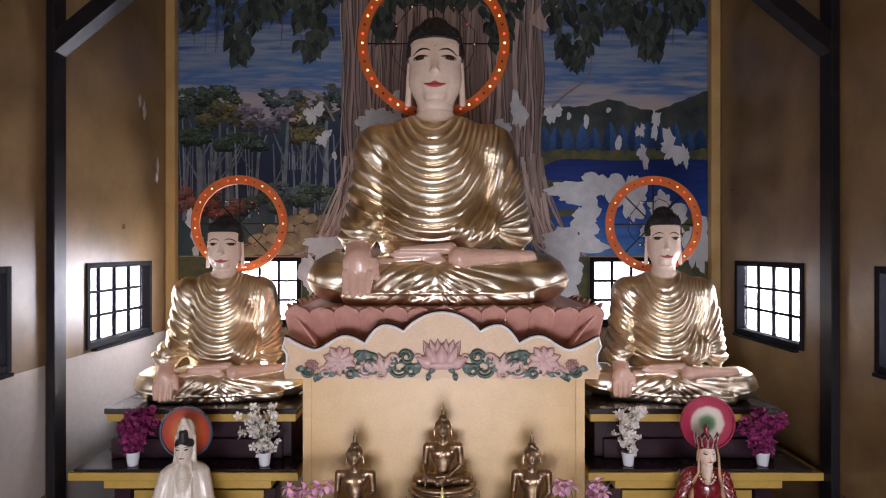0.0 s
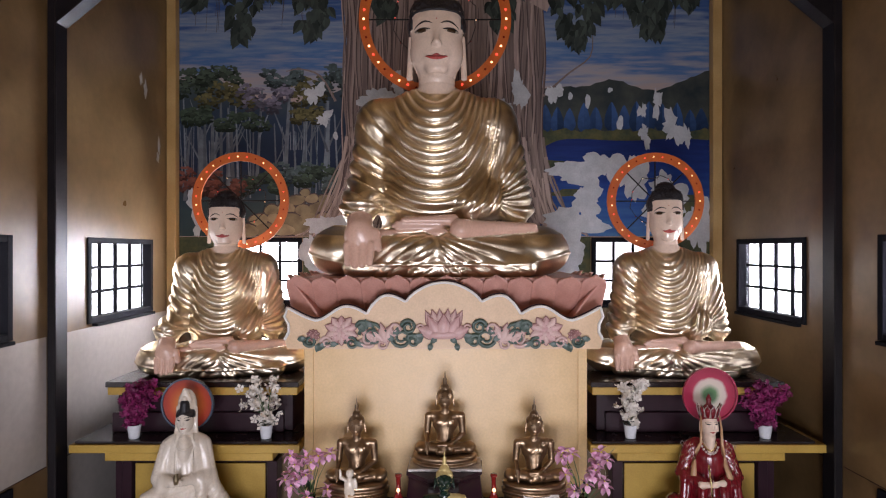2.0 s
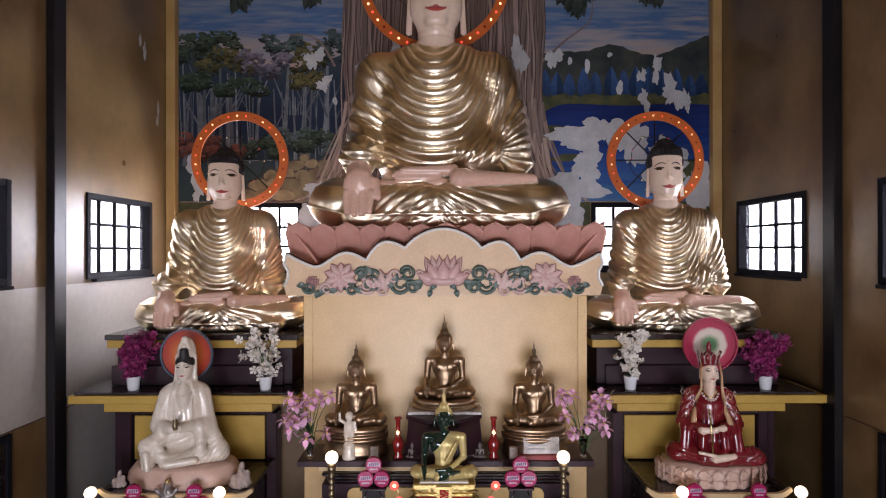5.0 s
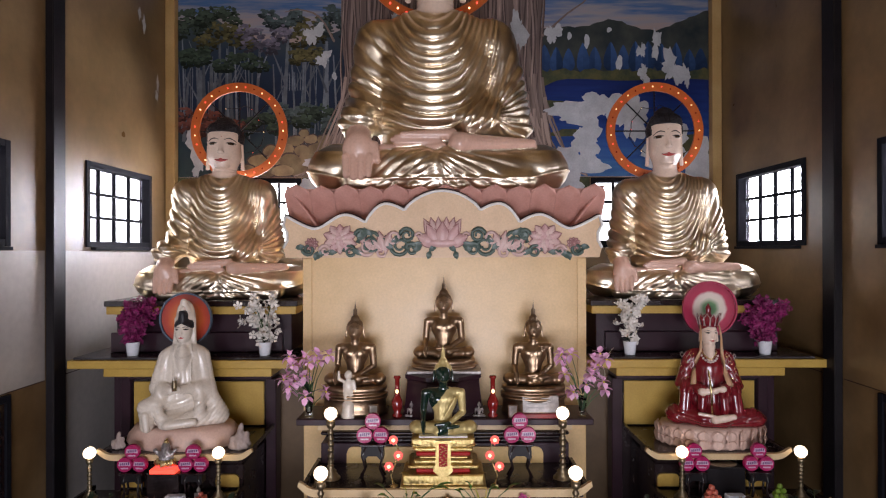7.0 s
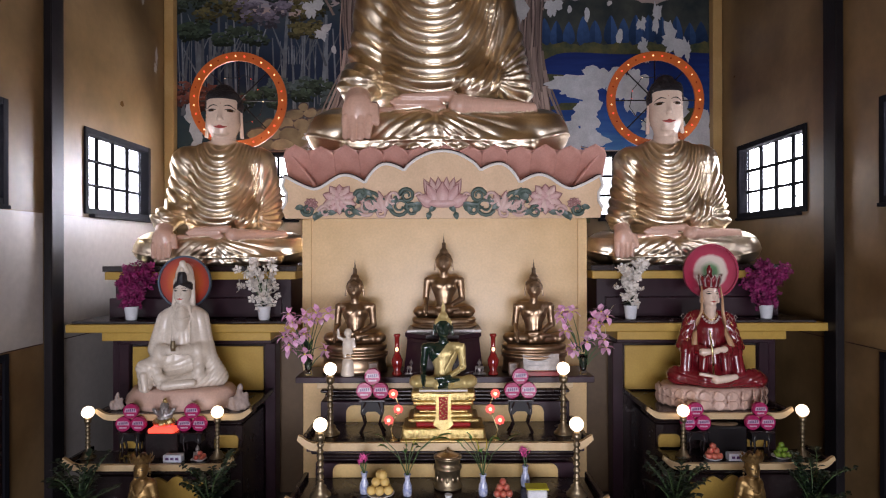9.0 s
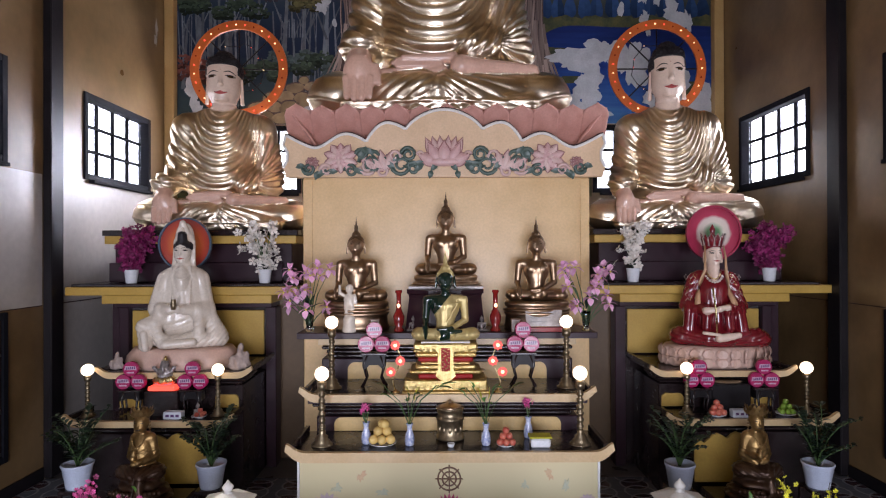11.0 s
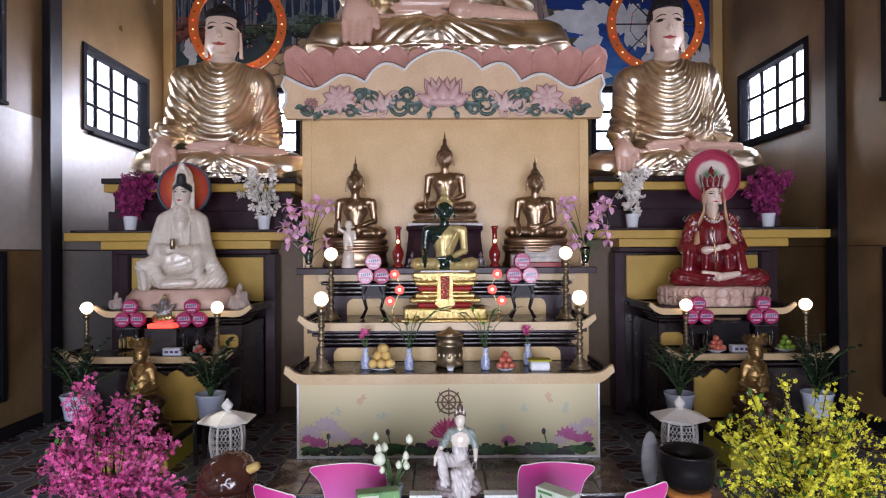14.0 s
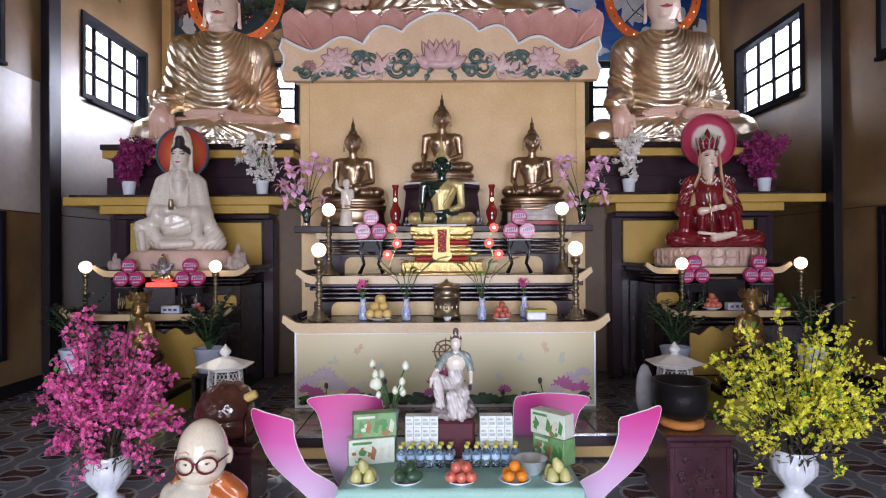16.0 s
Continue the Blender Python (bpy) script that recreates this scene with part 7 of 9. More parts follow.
crowned = crown_face + [
    cap((0, 0.02, 0.62), (0, 0.0, 0.74), 0.040, 0.036, 0, 0.015), cap((0, -0.098, 0.815), (0, -0.112, 0.770), 0.008, 0.013, 0, 0.012), ell((0, 0.02, 0.85), (0.078, 0.084, 0.05), 2, 0.008), cap((0, 0.03, 0.89), (0, 0.03, 0.93), 0.05, 0.04, 2, 0.02),
    cap((-0.115, 0.03, 0.615), (0.115, 0.03, 0.615), 0.055, None, 0, 0.04), ell((0, 0.02, 0.53), (0.135, 0.095, 0.13), 0, 0.04), cap((0, 0.03, 0.28), (0, 0.03, 0.42), 0.115, 0.10, 0, 0.05), ell((0, 0.01, 0.42), (0.17, 0.105, 0.17), 0, 0.05),
    cap((-0.155, 0.03, 0.60), (-0.20, 0.03, 0.40), 0.045, 0.042, 0, 0.02), cap((0.155, 0.03, 0.60), (0.20, 0.03, 0.40), 0.045, 0.042, 0, 0.02), cap((-0.20, 0.03, 0.40), (-0.05, -0.13, 0.42), 0.040, 0.028, 0, 0.02), cap((0.20, 0.03, 0.40), (0.05, -0.13, 0.38), 0.040, 0.028, 0, 0.02), cap((-0.05, -0.14, 0.42), (-0.03, -0.15, 0.50), 0.028, 0.016, 0, 0.015), cap((0.05, -0.14, 0.38), (-0.04, -0.16, 0.36), 0.028, 0.02, 0, 0.015),
    ell((0, 0.0, 0.24), (0.27, 0.19, 0.08), 2, 0.03), cap((-0.23, -0.04, 0.24), (0.08, -0.15, 0.23), 0.075, 0.055, 2, 0.03), cap((0.23, -0.04, 0.24), (-0.05, -0.14, 0.22), 0.075, 0.055, 2, 0.03),
    cap((0.06, -0.17, 0.22), (0.08, -0.21, 0.06), 0.055, 0.045, 2, 0.03), ell((0, 0, 0.10), (0.26, 0.20, 0.09), 2, 0.04), ell((0, 0, 0.02), (0.33, 0.25, 0.045), 2, 0.015), ell((0, 0, -0.05), (0.36, 0.27, 0.05), 2, 0.01),
]


def crowned_relief(V, slot):
    x, y, z = V.T
    drape = 0.009 * np.abs(np.cos(np.pi * (z - 0.6 * np.abs(x) + 0.02 * wavy(V, 6, 1)) / 0.05)) * (z > 0.2) * (z < 0.5)
    rock = 0.014 * wavy(V, 22, 0.5) * (z < 0.2)
    return drape + rock


AGED = material("aged_gold_lacquer", (0.50, 0.33, 0.13), (0.20, 0.11, 0.04), 0.36, metal=0.8, scale=11, fine=60, bump=0.15)
AGEDDARK = material("dark_gold_lacquer", (0.10, 0.055, 0.03), (0.045, 0.02, 0.012), 0.3, metal=0.5, scale=9, fine=60, bump=0.2)
slim = lambda p: (p[0] * (0.68 if p[2] > 0.3 else 0.85), p[1], p[2])
crowned = crowned[:2] + [("e", slim(p[1]), (p[2][0] * (0.74 if 0.3 < p[1][2] < 0.7 else 0.95), *p[2][1:]), *p[3:]) if p[0] == "e" else ("c", slim(p[1]), slim(p[2]), *p[3:]) for p in crowned[2:]]
CROWNED = sculpt("crowned_gold", crowned, 0.0098, [AGED, INK, AGEDDARK], crowned_relief, g)
OLIVE = material("olive_yellow_paint", (0.46, 0.42, 0.05), (0.38, 0.34, 0.04), 0.4, scale=4)
for x, lab in ((-3.40, "aged gold crowned seated statue on a dark base"), (3.45, "aged gold crowned seated statue on a dark base")):
    single("crowned_statue", CROWNED, [], lab, "statue", (x, 6.72, 0.435), 0, "crowned statues", scale=0.98)
    box = thing("statue_stand", "olive yellow painted wooden statue stand", "stand", (x, 6.72, 0), group="statue stands")
    part("body", Geo().box(-0.44, 0.44, -0.34, 0.34, 0, 0.235, 0.012), OLIVE, box)
    part("top", Geo().box(-0.47, 0.47, -0.37, 0.37, 0.237, 0.333, 0.02), DARKWOOD, box)
    for k in range(9):
        part("carved_boss", Geo().ball((-0.40 + 0.10 * k, -0.37, 0.285), (0.036, 0.014, 0.026), 10), AGEDDARK, box)


# ---- lamps ----
BULB = glow("lit_globe_bulb", (1.0, 0.80, 0.60), 3.5)


def globe_lamp(at, h, r):
    top = thing("globe_lamp", "turned brass altar lamp with a lit white globe", "lamp", at, group="altar lamps")
    s = h / 0.75
    prof = [(0.085, 0), (0.085, 0.015), (0.06, 0.03), (0.065, 0.05), (0.045, 0.07), (0.05, 0.10), (0.022, 0.13), (0.03, 0.16), (0.018, 0.18)]
    z = 0.18
    while z < h / s - 0.13:
        prof += [(0.018, z), (0.028, z + 0.02), (0.028, z + 0.04), (0.018, z + 0.06)]
        z += 0.075
    prof += [(0.018, z), (0.035, z + 0.02), (0.04, h / s - 0.02)]
    part("stand", Geo().lathe([(a * (1.1 if h < 0.6 else 1.3), b * s) for a, b in prof], n=16), OLDBRASS, top)
    part("globe", Geo().ball((0, 0, h + r * 0.85), r, 20), BULB, top)
    return top


for x in (-1.30, 1.36):
    globe_lamp((x + 0.0, 6.82, 1.562), 0.68, 0.074)
for x in (-1.29, 1.375):
    globe_lamp((x, 6.22, 1.112), 0.67, 0.074)
for x, z in ((-4.43, 1.09), (-2.82, 1.09), (2.97, 1.09), (4.45, 1.09)):
    globe_lamp((x, 7.42, z + 0.002), 0.50, 0.074)

# ---- plants ----
def flower(g, c, r, slot, rr, petals=5):
    tilt = Euler((rr.uniform(-1.0, 1.0), rr.uniform(-1.0, 1.0), rr.uniform(0, 6))).to_matrix() @ Euler((radians(70), 0, 0)).to_matrix()
    verts, faces = [Vector(c)], []
    for k in range(petals):
        a = 2 * math.pi * k / petals
        for da, q, h in ((-0.50, 0.78, 0.25), (0, 1.0, 0.50), (0.50, 0.78, 0.25)):
            verts.append(Vector(c) + tilt @ Vector((r * q * math.cos(a + da), r * q * math.sin(a + da), r * h)))
        faces.append((0, 1 + 3 * k, 2 + 3 * k, 3 + 3 * k))
    g.add(verts, faces, slot, False)


def blossom_tree(name, label, at, petal, r, h, seed, leafy, size, count):
    rr = random.Random(seed)
    top = thing(name, label, "flowers", at)
    urn = Geo().lathe(((0.10, 0), (0.115, 0.02), (0.07, 0.05), (0.06, 0.08), (0.10, 0.13), (0.15, 0.20), (0.155, 0.27), (0.14, 0.33), (0.155, 0.36), (0.14, 0.36), (0.11, 0.30), (0.05, 0.28)), n=48, wobble=lambda a, z: 1 + 0.03 * math.cos(a * 16) * (0.1 < z < 0.34))
    part("urn", urn, WHITECER, top, "white fluted ceramic urn")
    twigs, fl = Geo(), Geo()
    for i in range(84):
        a = rr.uniform(0, 6.283)
        up = rr.random() ** 0.8
        reach = r * (0.30 + 0.70 * math.sin(min(1, 0.15 + (1 - up) * 1.1) * 1.57)) * rr.uniform(0.7, 1.05)
        tip = Vector((reach * math.cos(a), reach * math.sin(a) * 0.8, 0.33 + (h - 0.33) * (0.02 + 0.98 * up) * rr.uniform(0.82, 1.03)))
        base = Vector((0.05 * math.cos(a), 0.05 * math.sin(a), 0.30))
        mid = base.lerp(tip, 0.5) + Vector((0, 0, 0.10 + 0.12 * (1 - up)))
        pts = [base.lerp(mid, t) * (1 - t) + mid.lerp(tip, t) * t for t in (0, 0.2, 0.4, 0.6, 0.8, 1)]
        if up < 0.15:
            pts[-1] = pts[-1] - Vector((0, 0, 0.12))
        twigs.tube(pts, [0.007, 0.006, 0.005, 0.004, 0.003, 0.002], 5)
        knots = [rr.uniform(0.40, 1.0) for _ in range(6)]
        for k in range(count):
            t = min(1.0, knots[k % 6] + rr.gauss(0, 0.03))
            j = min(4, int(t * 5))
            p = pts[j].lerp(pts[j + 1], t * 5 - j) + Vector((rr.gauss(0, 0.026), rr.gauss(0, 0.026), rr.gauss(0, 0.026)))
            if rr.random() < leafy:
                q = p + Vector((rr.uniform(-1, 1), rr.uniform(-1, 1), rr.uniform(-0.6, 1))).normalized() * 0.07
                fl.blade(p, q, 0.03, 0.01, 1)
            else:
                flower(fl, p, size * rr.uniform(0.7, 1.25), 0, rr)
    tagged(part("twigs", twigs, BARK, top), kind="stuff")
    ob = part("blossoms", fl, [petal, LEAFBRIGHT], top)
    tagged(ob, kind="stuff")
    moss = Geo()
    for i in range(700):
        a, q = rr.uniform(0, 6.283), rr.random()
        p = Vector((0.24 * q * math.cos(a), 0.24 * q * math.sin(a), 0.30 + rr.random() * 0.36))
        moss.blade(p, p + Vector((rr.gauss(0, 0.05), rr.gauss(0, 0.05), rr.gauss(0.01, 0.05))), 0.02)
    tagged(part("dry_filler", moss, material("grey_dry_moss", (0.13, 0.115, 0.075), (0.07, 0.06, 0.045), 0.9, scale=9), top, "dry grey-green filler between the twigs"), kind="stuff")
    return top


blossom_tree("pink_blossom_vase", "hot pink artificial blossom branches in a white urn", (-2.47, 4.42, 0), BLOSSOM, 0.58, 1.42, 11, 0.02, 0.0185, 46).rotation_euler = (0, 0, radians(150))
blossom_tree("yellow_blossom_vase", "bright yellow artificial blossom branches in a white urn", (2.56, 4.42, 0), YELLOWP, 0.70, 1.42, 23, 0.10, 0.0195, 36)


def ledge_flowers(name, label, at, petal, seed, dense):
    rr = random.Random(seed)
    top = thing(name, label, "flowers", at, group="ledge flower pots")
    part("pot", Geo().lathe(((0.065, 0), (0.075, 0.01), (0.095, 0.18), (0.10, 0.20), (0.088, 0.20), (0.08, 0.16), (0.02, 0.16)), n=24), WHITECER, top)
    st, fl = Geo(), Geo()
    for i in range(10 if dense else 6):
        a = rr.uniform(0, 6.28)
        reach = rr.uniform(0.05, 0.26)
        hh = rr.uniform(0.35, 0.72)
        pts = [(0, 0, 0.17), (reach * 0.3 * math.cos(a), reach * 0.2 * math.sin(a), 0.17 + hh * 0.5), (reach * 0.8 * math.cos(a), reach * 0.5 * math.sin(a), 0.17 + hh * 0.9), (reach * 1.25 * math.cos(a), reach * 0.7 * math.sin(a), 0.15 + hh * 0.95)]
        st.tube(pts, [0.008, 0.007, 0.005, 0.003], 5)
        for k in range(75 if dense else 20):
            t = rr.uniform(0.25, 3)
            j = min(2, int(t))
            p = Vector(pts[j]).lerp(Vector(pts[j + 1]), t - j) + Vector((rr.gauss(0, 0.05), rr.gauss(0, 0.05), rr.gauss(0, 0.04)))
            if dense:
                flower(fl, p, rr.uniform(0.04, 0.06), 0, rr)
            else:
                one = Geo()
                flower(one, p, rr.uniform(0.05, 0.075), 0, rr)
                part("bloom", one, petal, top)
    for i in range(9):
        a = rr.uniform(0, 6.28)
        fl.blade((0, 0, 0.18), (0.17 * math.cos(a), 0.13 * math.sin(a), rr.uniform(0.20, 0.36)), 0.05, 0.03, 1)
    part("stems", st, STEMGREEN, top)
    tagged(part("foliage", fl, [petal, LEAFDARK], top), kind="stuff")
    return top


for nm, lab, x, z, p, sd, dn in (("magenta_flower_pot", "magenta cloth flowers in a white pot", -4.52, 2.657, MAGENTA, 4, True), ("orchid_pot", "white orchid sprays in a white pot", -2.60, 2.657, WHITEP, 8, False),
                                 ("orchid_pot", "white orchid sprays in a white pot", 2.70, 2.657, WHITEP, 9, False), ("magenta_flower_pot", "magenta cloth flowers in a white pot", 4.66, 2.657, MAGENTA, 6, True)):
    ledge_flowers(nm, lab, (x, 8.62, z), p, sd, dn)


def lily_vase(at, mirror, seed):
    rr = random.Random(seed)
    top = thing("lily_vase", "lilac lilies in a clear glass vase", "flowers", at, group="lily vases")
    part("vase", Geo().lathe(((0.045, 0), (0.05, 0.01), (0.04, 0.06), (0.055, 0.20), (0.065, 0.24), (0.06, 0.24), (0.045, 0.19), (0.03, 0.07), (0.01, 0.04)), n=16), glass("vase_glass", (0.85, 0.9, 0.95), 0.05), top)
    fl = Geo()
    for i in range(17):
        tip = Vector((mirror * rr.uniform(-0.28, 0.30), rr.uniform(-0.15, 0.05), rr.uniform(0.28, 0.80)))
        part("stem", Geo().tube([(0, 0, 0.05), (tip.x * 0.4, tip.y * 0.4, tip.z * 0.6), tip], [0.007, 0.006, 0.004], 5), STEMGREEN, top)
        heart = part("lily", Geo().ball(tip + Vector((0, -0.02, 0)), 0.012, 6), YELLOWP, top)
        for k in range(6):
            a = k * 1.047 + rr.uniform(-0.2, 0.2) + i
            d = Vector((math.cos(a), -0.35, math.sin(a)))
            part("petal", Geo().blade(tip, tip + d * rr.uniform(0.085, 0.12), 0.080, 0.014, 0, 0.1), LILYP, heart)
        if i % 3 == 0:
            q = tip + Vector((mirror * rr.uniform(0.0, 0.16), -0.02, rr.uniform(0.05, 0.16)))
            fl.blade(tip, q, 0.03, 0.01, 1)
    for i in range(8):
        a = rr.uniform(-1.2, 1.2)
        fl.blade((0, 0, 0.26), (0.22 * math.sin(a), -0.08, 0.26 + 0.22 * math.cos(a)), 0.045, 0.02, 2)
    tagged(part("foliage", fl, [LILYP, material("pale_lily_bud", (0.72, 0.74, 0.56), None, 0.5), LEAFDARK], top), kind="stuff")
    return top


lily_vase((-1.66, 7.30, 2.137), 1, 31)
lily_vase((1.70, 7.30, 2.137), 1, 37)


def potted_fern(at, seed, r, h):
    rr = random.Random(seed)
    top = thing("potted_plant", "dark green arching plant in a pale blue-white pot", "plant", at, group="potted plants")
    pale = bpy.data.materials.get("pale_blue_glaze") or material("pale_blue_glaze", (0.60, 0.66, 0.78), (0.50, 0.56, 0.70), 0.25, scale=6, coat=0.3)
    part("pot", Geo().lathe(((0.115, 0), (0.12, 0.015), (0.152, 0.22), (0.166, 0.255), (0.166, 0.27), (0.15, 0.27), (0.14, 0.23), (0.02, 0.23)), n=28, wobble=lambda a, z: 1 + 0.02 * math.cos(a * 10) * (z > 0.2)), pale, top)
    st, lf = Geo(), Geo()
    for i in range(16):
        a = rr.uniform(0, 6.283)
        reach, hh = r * rr.uniform(0.25, 1.05), h * rr.uniform(0.45, 1.05)
        bend = rr.uniform(0.35, 0.9)
        pts = [Vector((reach * t ** 1.3 * math.cos(a + 0.3 * t), reach * t ** 1.3 * math.sin(a + 0.3 * t) * 0.7, 0.22 + hh * ((1 + bend) * t - bend * t * t))) for t in (0, 0.2, 0.4, 0.6, 0.8, 1.0)]
        st.tube(pts, [0.010, 0.009, 0.008, 0.006, 0.005, 0.003], 5)
        for k in range(9):
            t = 1.0 + k * 0.48 + rr.uniform(-0.1, 0.1)
            j = min(4, int(t))
            p = pts[j].lerp(pts[j + 1], min(1, t - j))
            d = (pts[j + 1] - pts[j]).normalized()
            sd = d.cross(Vector((0, 0, 1))).normalized()
            for q in (-1, 1):
                L = rr.uniform(0.075, 0.115) * (1.1 - 0.05 * k)
                lf.blade(p, p + (sd * q * rr.uniform(0.7, 1.1) + d * rr.uniform(0.3, 0.7) + Vector((0, 0, rr.uniform(-0.25, 0.25)))) * L, 0.048, 0.010)
    part("stems", st, STEMGREEN, top)
    tagged(part("leaves", lf, LEAFDARK, top), kind="stuff")
    return top


for x, y, z, sd in ((-4.12, 6.72, 0.49, 2), (-2.63, 6.72, 0.49, 3), (2.60, 6.72, 0.47, 5), (4.14, 6.72, 0.47, 7)):
    potted_fern((x, y, z), sd, 0.46, 0.62)
    b = thing("pot_stand", "low dark wooden stand under a plant pot", "stand", (x, y, 0), group="pot stands")
    part("top", Geo().box(-0.14, 0.14, -0.14, 0.14, z - 0.042, z - 0.001, 0.006), DARKWOOD, b)
    for dx in (-0.12, 0.12):
        for dy in (-0.12, 0.12):
            part("leg", Geo().box(dx - 0.02, dx + 0.02, dy - 0.02, dy + 0.02, 0, z - 0.043, 0.004), DARKWOOD, b)


# ---- stone lanterns ----
def lantern(at):
    top = thing("stone_lantern", "white openwork garden lantern with a wide hexagonal roof", "lantern", at, 30, group="garden lanterns")
    part("base", Geo().lathe(((0.16, 0), (0.16, 0.06), (0.10, 0.10), (0.08, 0.16), (0.08, 0.28), (0.11, 0.33), (0.155, 0.37), (0.155, 0.40)), n=6, smooth=False), WHITEPAINT, top)
    part("core", Geo().lathe(((0.085, 0.401), (0.115, 0.55), (0.115, 0.62), (0.10, 0.715)), n=12), material("lantern_inner_shade", (0.10, 0.095, 0.09), None, 0.8), top)

    def bulge(a, z):
        r = 0.128 + 0.030 * math.sin(math.pi * min(1, max(0, (z - 0.36) / 0.42)))
        return (r * math.cos(a), r * math.sin(a), z)
    for i in range(8):
        a0 = math.pi / 4 * i
        part("post", Geo().tube([bulge(a0, 0.40 + 0.04 * k) for k in range(9)], 0.011, 6), WHITEPAINT, top)
        g = Geo()
        for k in range(3):
            for j in range(5):
                ca, cz = a0 + math.pi / 4 * (k + 0.7) / 3.4, 0.435 + 0.058 * j
                g.tube([bulge(ca + 0.115 * math.cos(t + j), cz + 0.026 * math.sin(t + j)) for t in (0, 1.0, 2.0, 3.0, 4.0, 5.0, 6.0)], 0.0055, 4)
        part("lattice", g, WHITEPAINT, top)
    for z in (0.402, 0.716):
        part("ring", Geo().tube([bulge(6.2832 * k / 24, z) for k in range(25)], 0.013, 6), WHITEPAINT, top)
    part("roof", Geo().lathe(((0.14, 0.728), (0.265, 0.745), (0.27, 0.758), (0.20, 0.78), (0.10, 0.815), (0.05, 0.83)), n=6, smooth=False), WHITEPAINT, top)
    part("finial", Geo().lathe(((0.05, 0.831), (0.028, 0.842), (0.045, 0.86), (0.054, 0.882), (0.04, 0.905), (0.02, 0.925), (0.006, 0.948)), n=16), WHITEPAINT, top)
    return top


lantern((-2.08, 5.72, 0))
lantern((2.20, 5.72, 0))

# ---- the offering table ----
CLOTH = material("mint_table_cloth", (0.30, 0.50, 0.42), (0.25, 0.43, 0.36), 0.55, scale=3, fine=90, bump=0.05)
TZ = 0.44


def offering_table():
    top = thing("offering_table", "low table under a mint green cloth", "table", (0.085, 4.0, 0))
    part("tabletop", Geo().box(-0.70, 0.70, -0.48, 0.48, TZ - 0.05, TZ - 0.012, 0.004), DARKWOOD, top)
    for x in (-0.62, 0.62):
        for y in (-0.40, 0.40):
            part("leg", Geo().box(x - 0.03, x + 0.03, y - 0.03, y + 0.03, 0, TZ - 0.051, 0.005), DARKWOOD, top)
    return top


offering_table()
g = Geo()
verts, faces = [], []


def cloth_point(u, v):
    x, y, z = u, v, TZ
    over_x, over_y = max(0, abs(u) - 0.715), max(0, -v - 0.495)
    if over_y:
        y = -0.495 - 0.018 * math.sin(u * 22) * min(1, over_y * 5) - 0.03 * over_y
        z = TZ - over_y
    if over_x:
        x = math.copysign(0.715 + 0.012 * math.sin(v * 20) + 0.03 * over_x, u)
        z = min(z, TZ) - over_x
    return x, y, z


us = sorted([-1.05, -0.95, -0.85, -0.78, -0.735, -0.715, 0.715, 0.735, 0.78, 0.85, 0.95, 1.05] + [-0.66 + i * 0.11 for i in range(13)])
vs = sorted([-0.90, -0.80, -0.70, -0.60, -0.53, -0.495, -0.46, -0.3, -0.1, 0.1, 0.3, 0.485])
for v in vs:
    for u in us:
        verts.append(cloth_point(u, v))
n = len(us)
for j in range(len(vs) - 1):
    for i in range(n - 1):
        faces.append((j * n + i, j * n + i + 1, (j + 1) * n + i + 1, (j + 1) * n + i))
k = len(verts)
verts += [(x * 0.994, y + 0.004 * (y < -0.49), z - 0.005) for x, y, z in verts]
faces += [tuple(k + q for q in f)[::-1] for f in faces]
g.add(verts, faces, 0, True)
single("table_cloth", g, CLOTH, "mint green cloth draped over the low table", "tablecloth", (0.085, 4.0, 0.0))

FRUIT = {
    "pear": (material("pale_green_pear_skin", (0.50, 0.48, 0.20), (0.42, 0.40, 0.14), 0.4, scale=9, spread=0.12), Geo().lathe(((0.004, -0.052), (0.03, -0.045), (0.042, -0.02), (0.041, 0.0), (0.03, 0.03), (0.02, 0.05), (0.004, 0.058)), n=14)),
    "mango": (material("dull_green_mango_skin", (0.05, 0.10, 0.05), (0.03, 0.065, 0.035), 0.4, scale=9, spread=0.2), Geo().ball((0, 0, 0), (0.065, 0.04, 0.042), 14)),
    "apple": (material("red_apple_skin", (0.48, 0.06, 0.05), (0.52, 0.18, 0.11), 0.3, scale=14, spread=0.15), Geo().lathe(((0.004, -0.030), (0.022, -0.036), (0.038, -0.012), (0.040, 0.010), (0.030, 0.033), (0.012, 0.036), (0.003, 0.026)), n=14)),
    "orange": (material("orange_peel", (0.75, 0.26, 0.02), (0.66, 0.20, 0.015), 0.45, scale=10, fine=240, bump=0.2, spread=0.06), Geo().ball((0, 0, 0), (0.041, 0.041, 0.038), 16)),
    "tangerine": (material("yellow_tangerine_peel", (0.74, 0.54, 0.20), (0.66, 0.44, 0.13), 0.45, scale=10, fine=240, bump=0.2, spread=0.1), Geo().ball((0, 0, 0), (0.040, 0.040, 0.037), 14)),
    "guava": (material("bright_green_guava_skin", (0.26, 0.42, 0.05), (0.20, 0.34, 0.04), 0.4, scale=10, spread=0.12), Geo().ball((0, 0, 0), (0.036, 0.036, 0.034), 14)),
}
FRUIT = {k2: (m, gg.mesh(k2, m)) for k2, (m, gg) in FRUIT.items()}


def plate(at, r, label="white round offering plate"):
    return single("offering_plate", Geo().lathe(((r * 0.5, 0), (r * 0.55, 0.008), (r * 0.92, 0.022), (r, 0.028), (r * 0.98, 0.032), (r * 0.86, 0.024), (r * 0.5, 0.014), (0.005, 0.013)), n=32), WHITECER, label, "plate", at, group="offering plates")


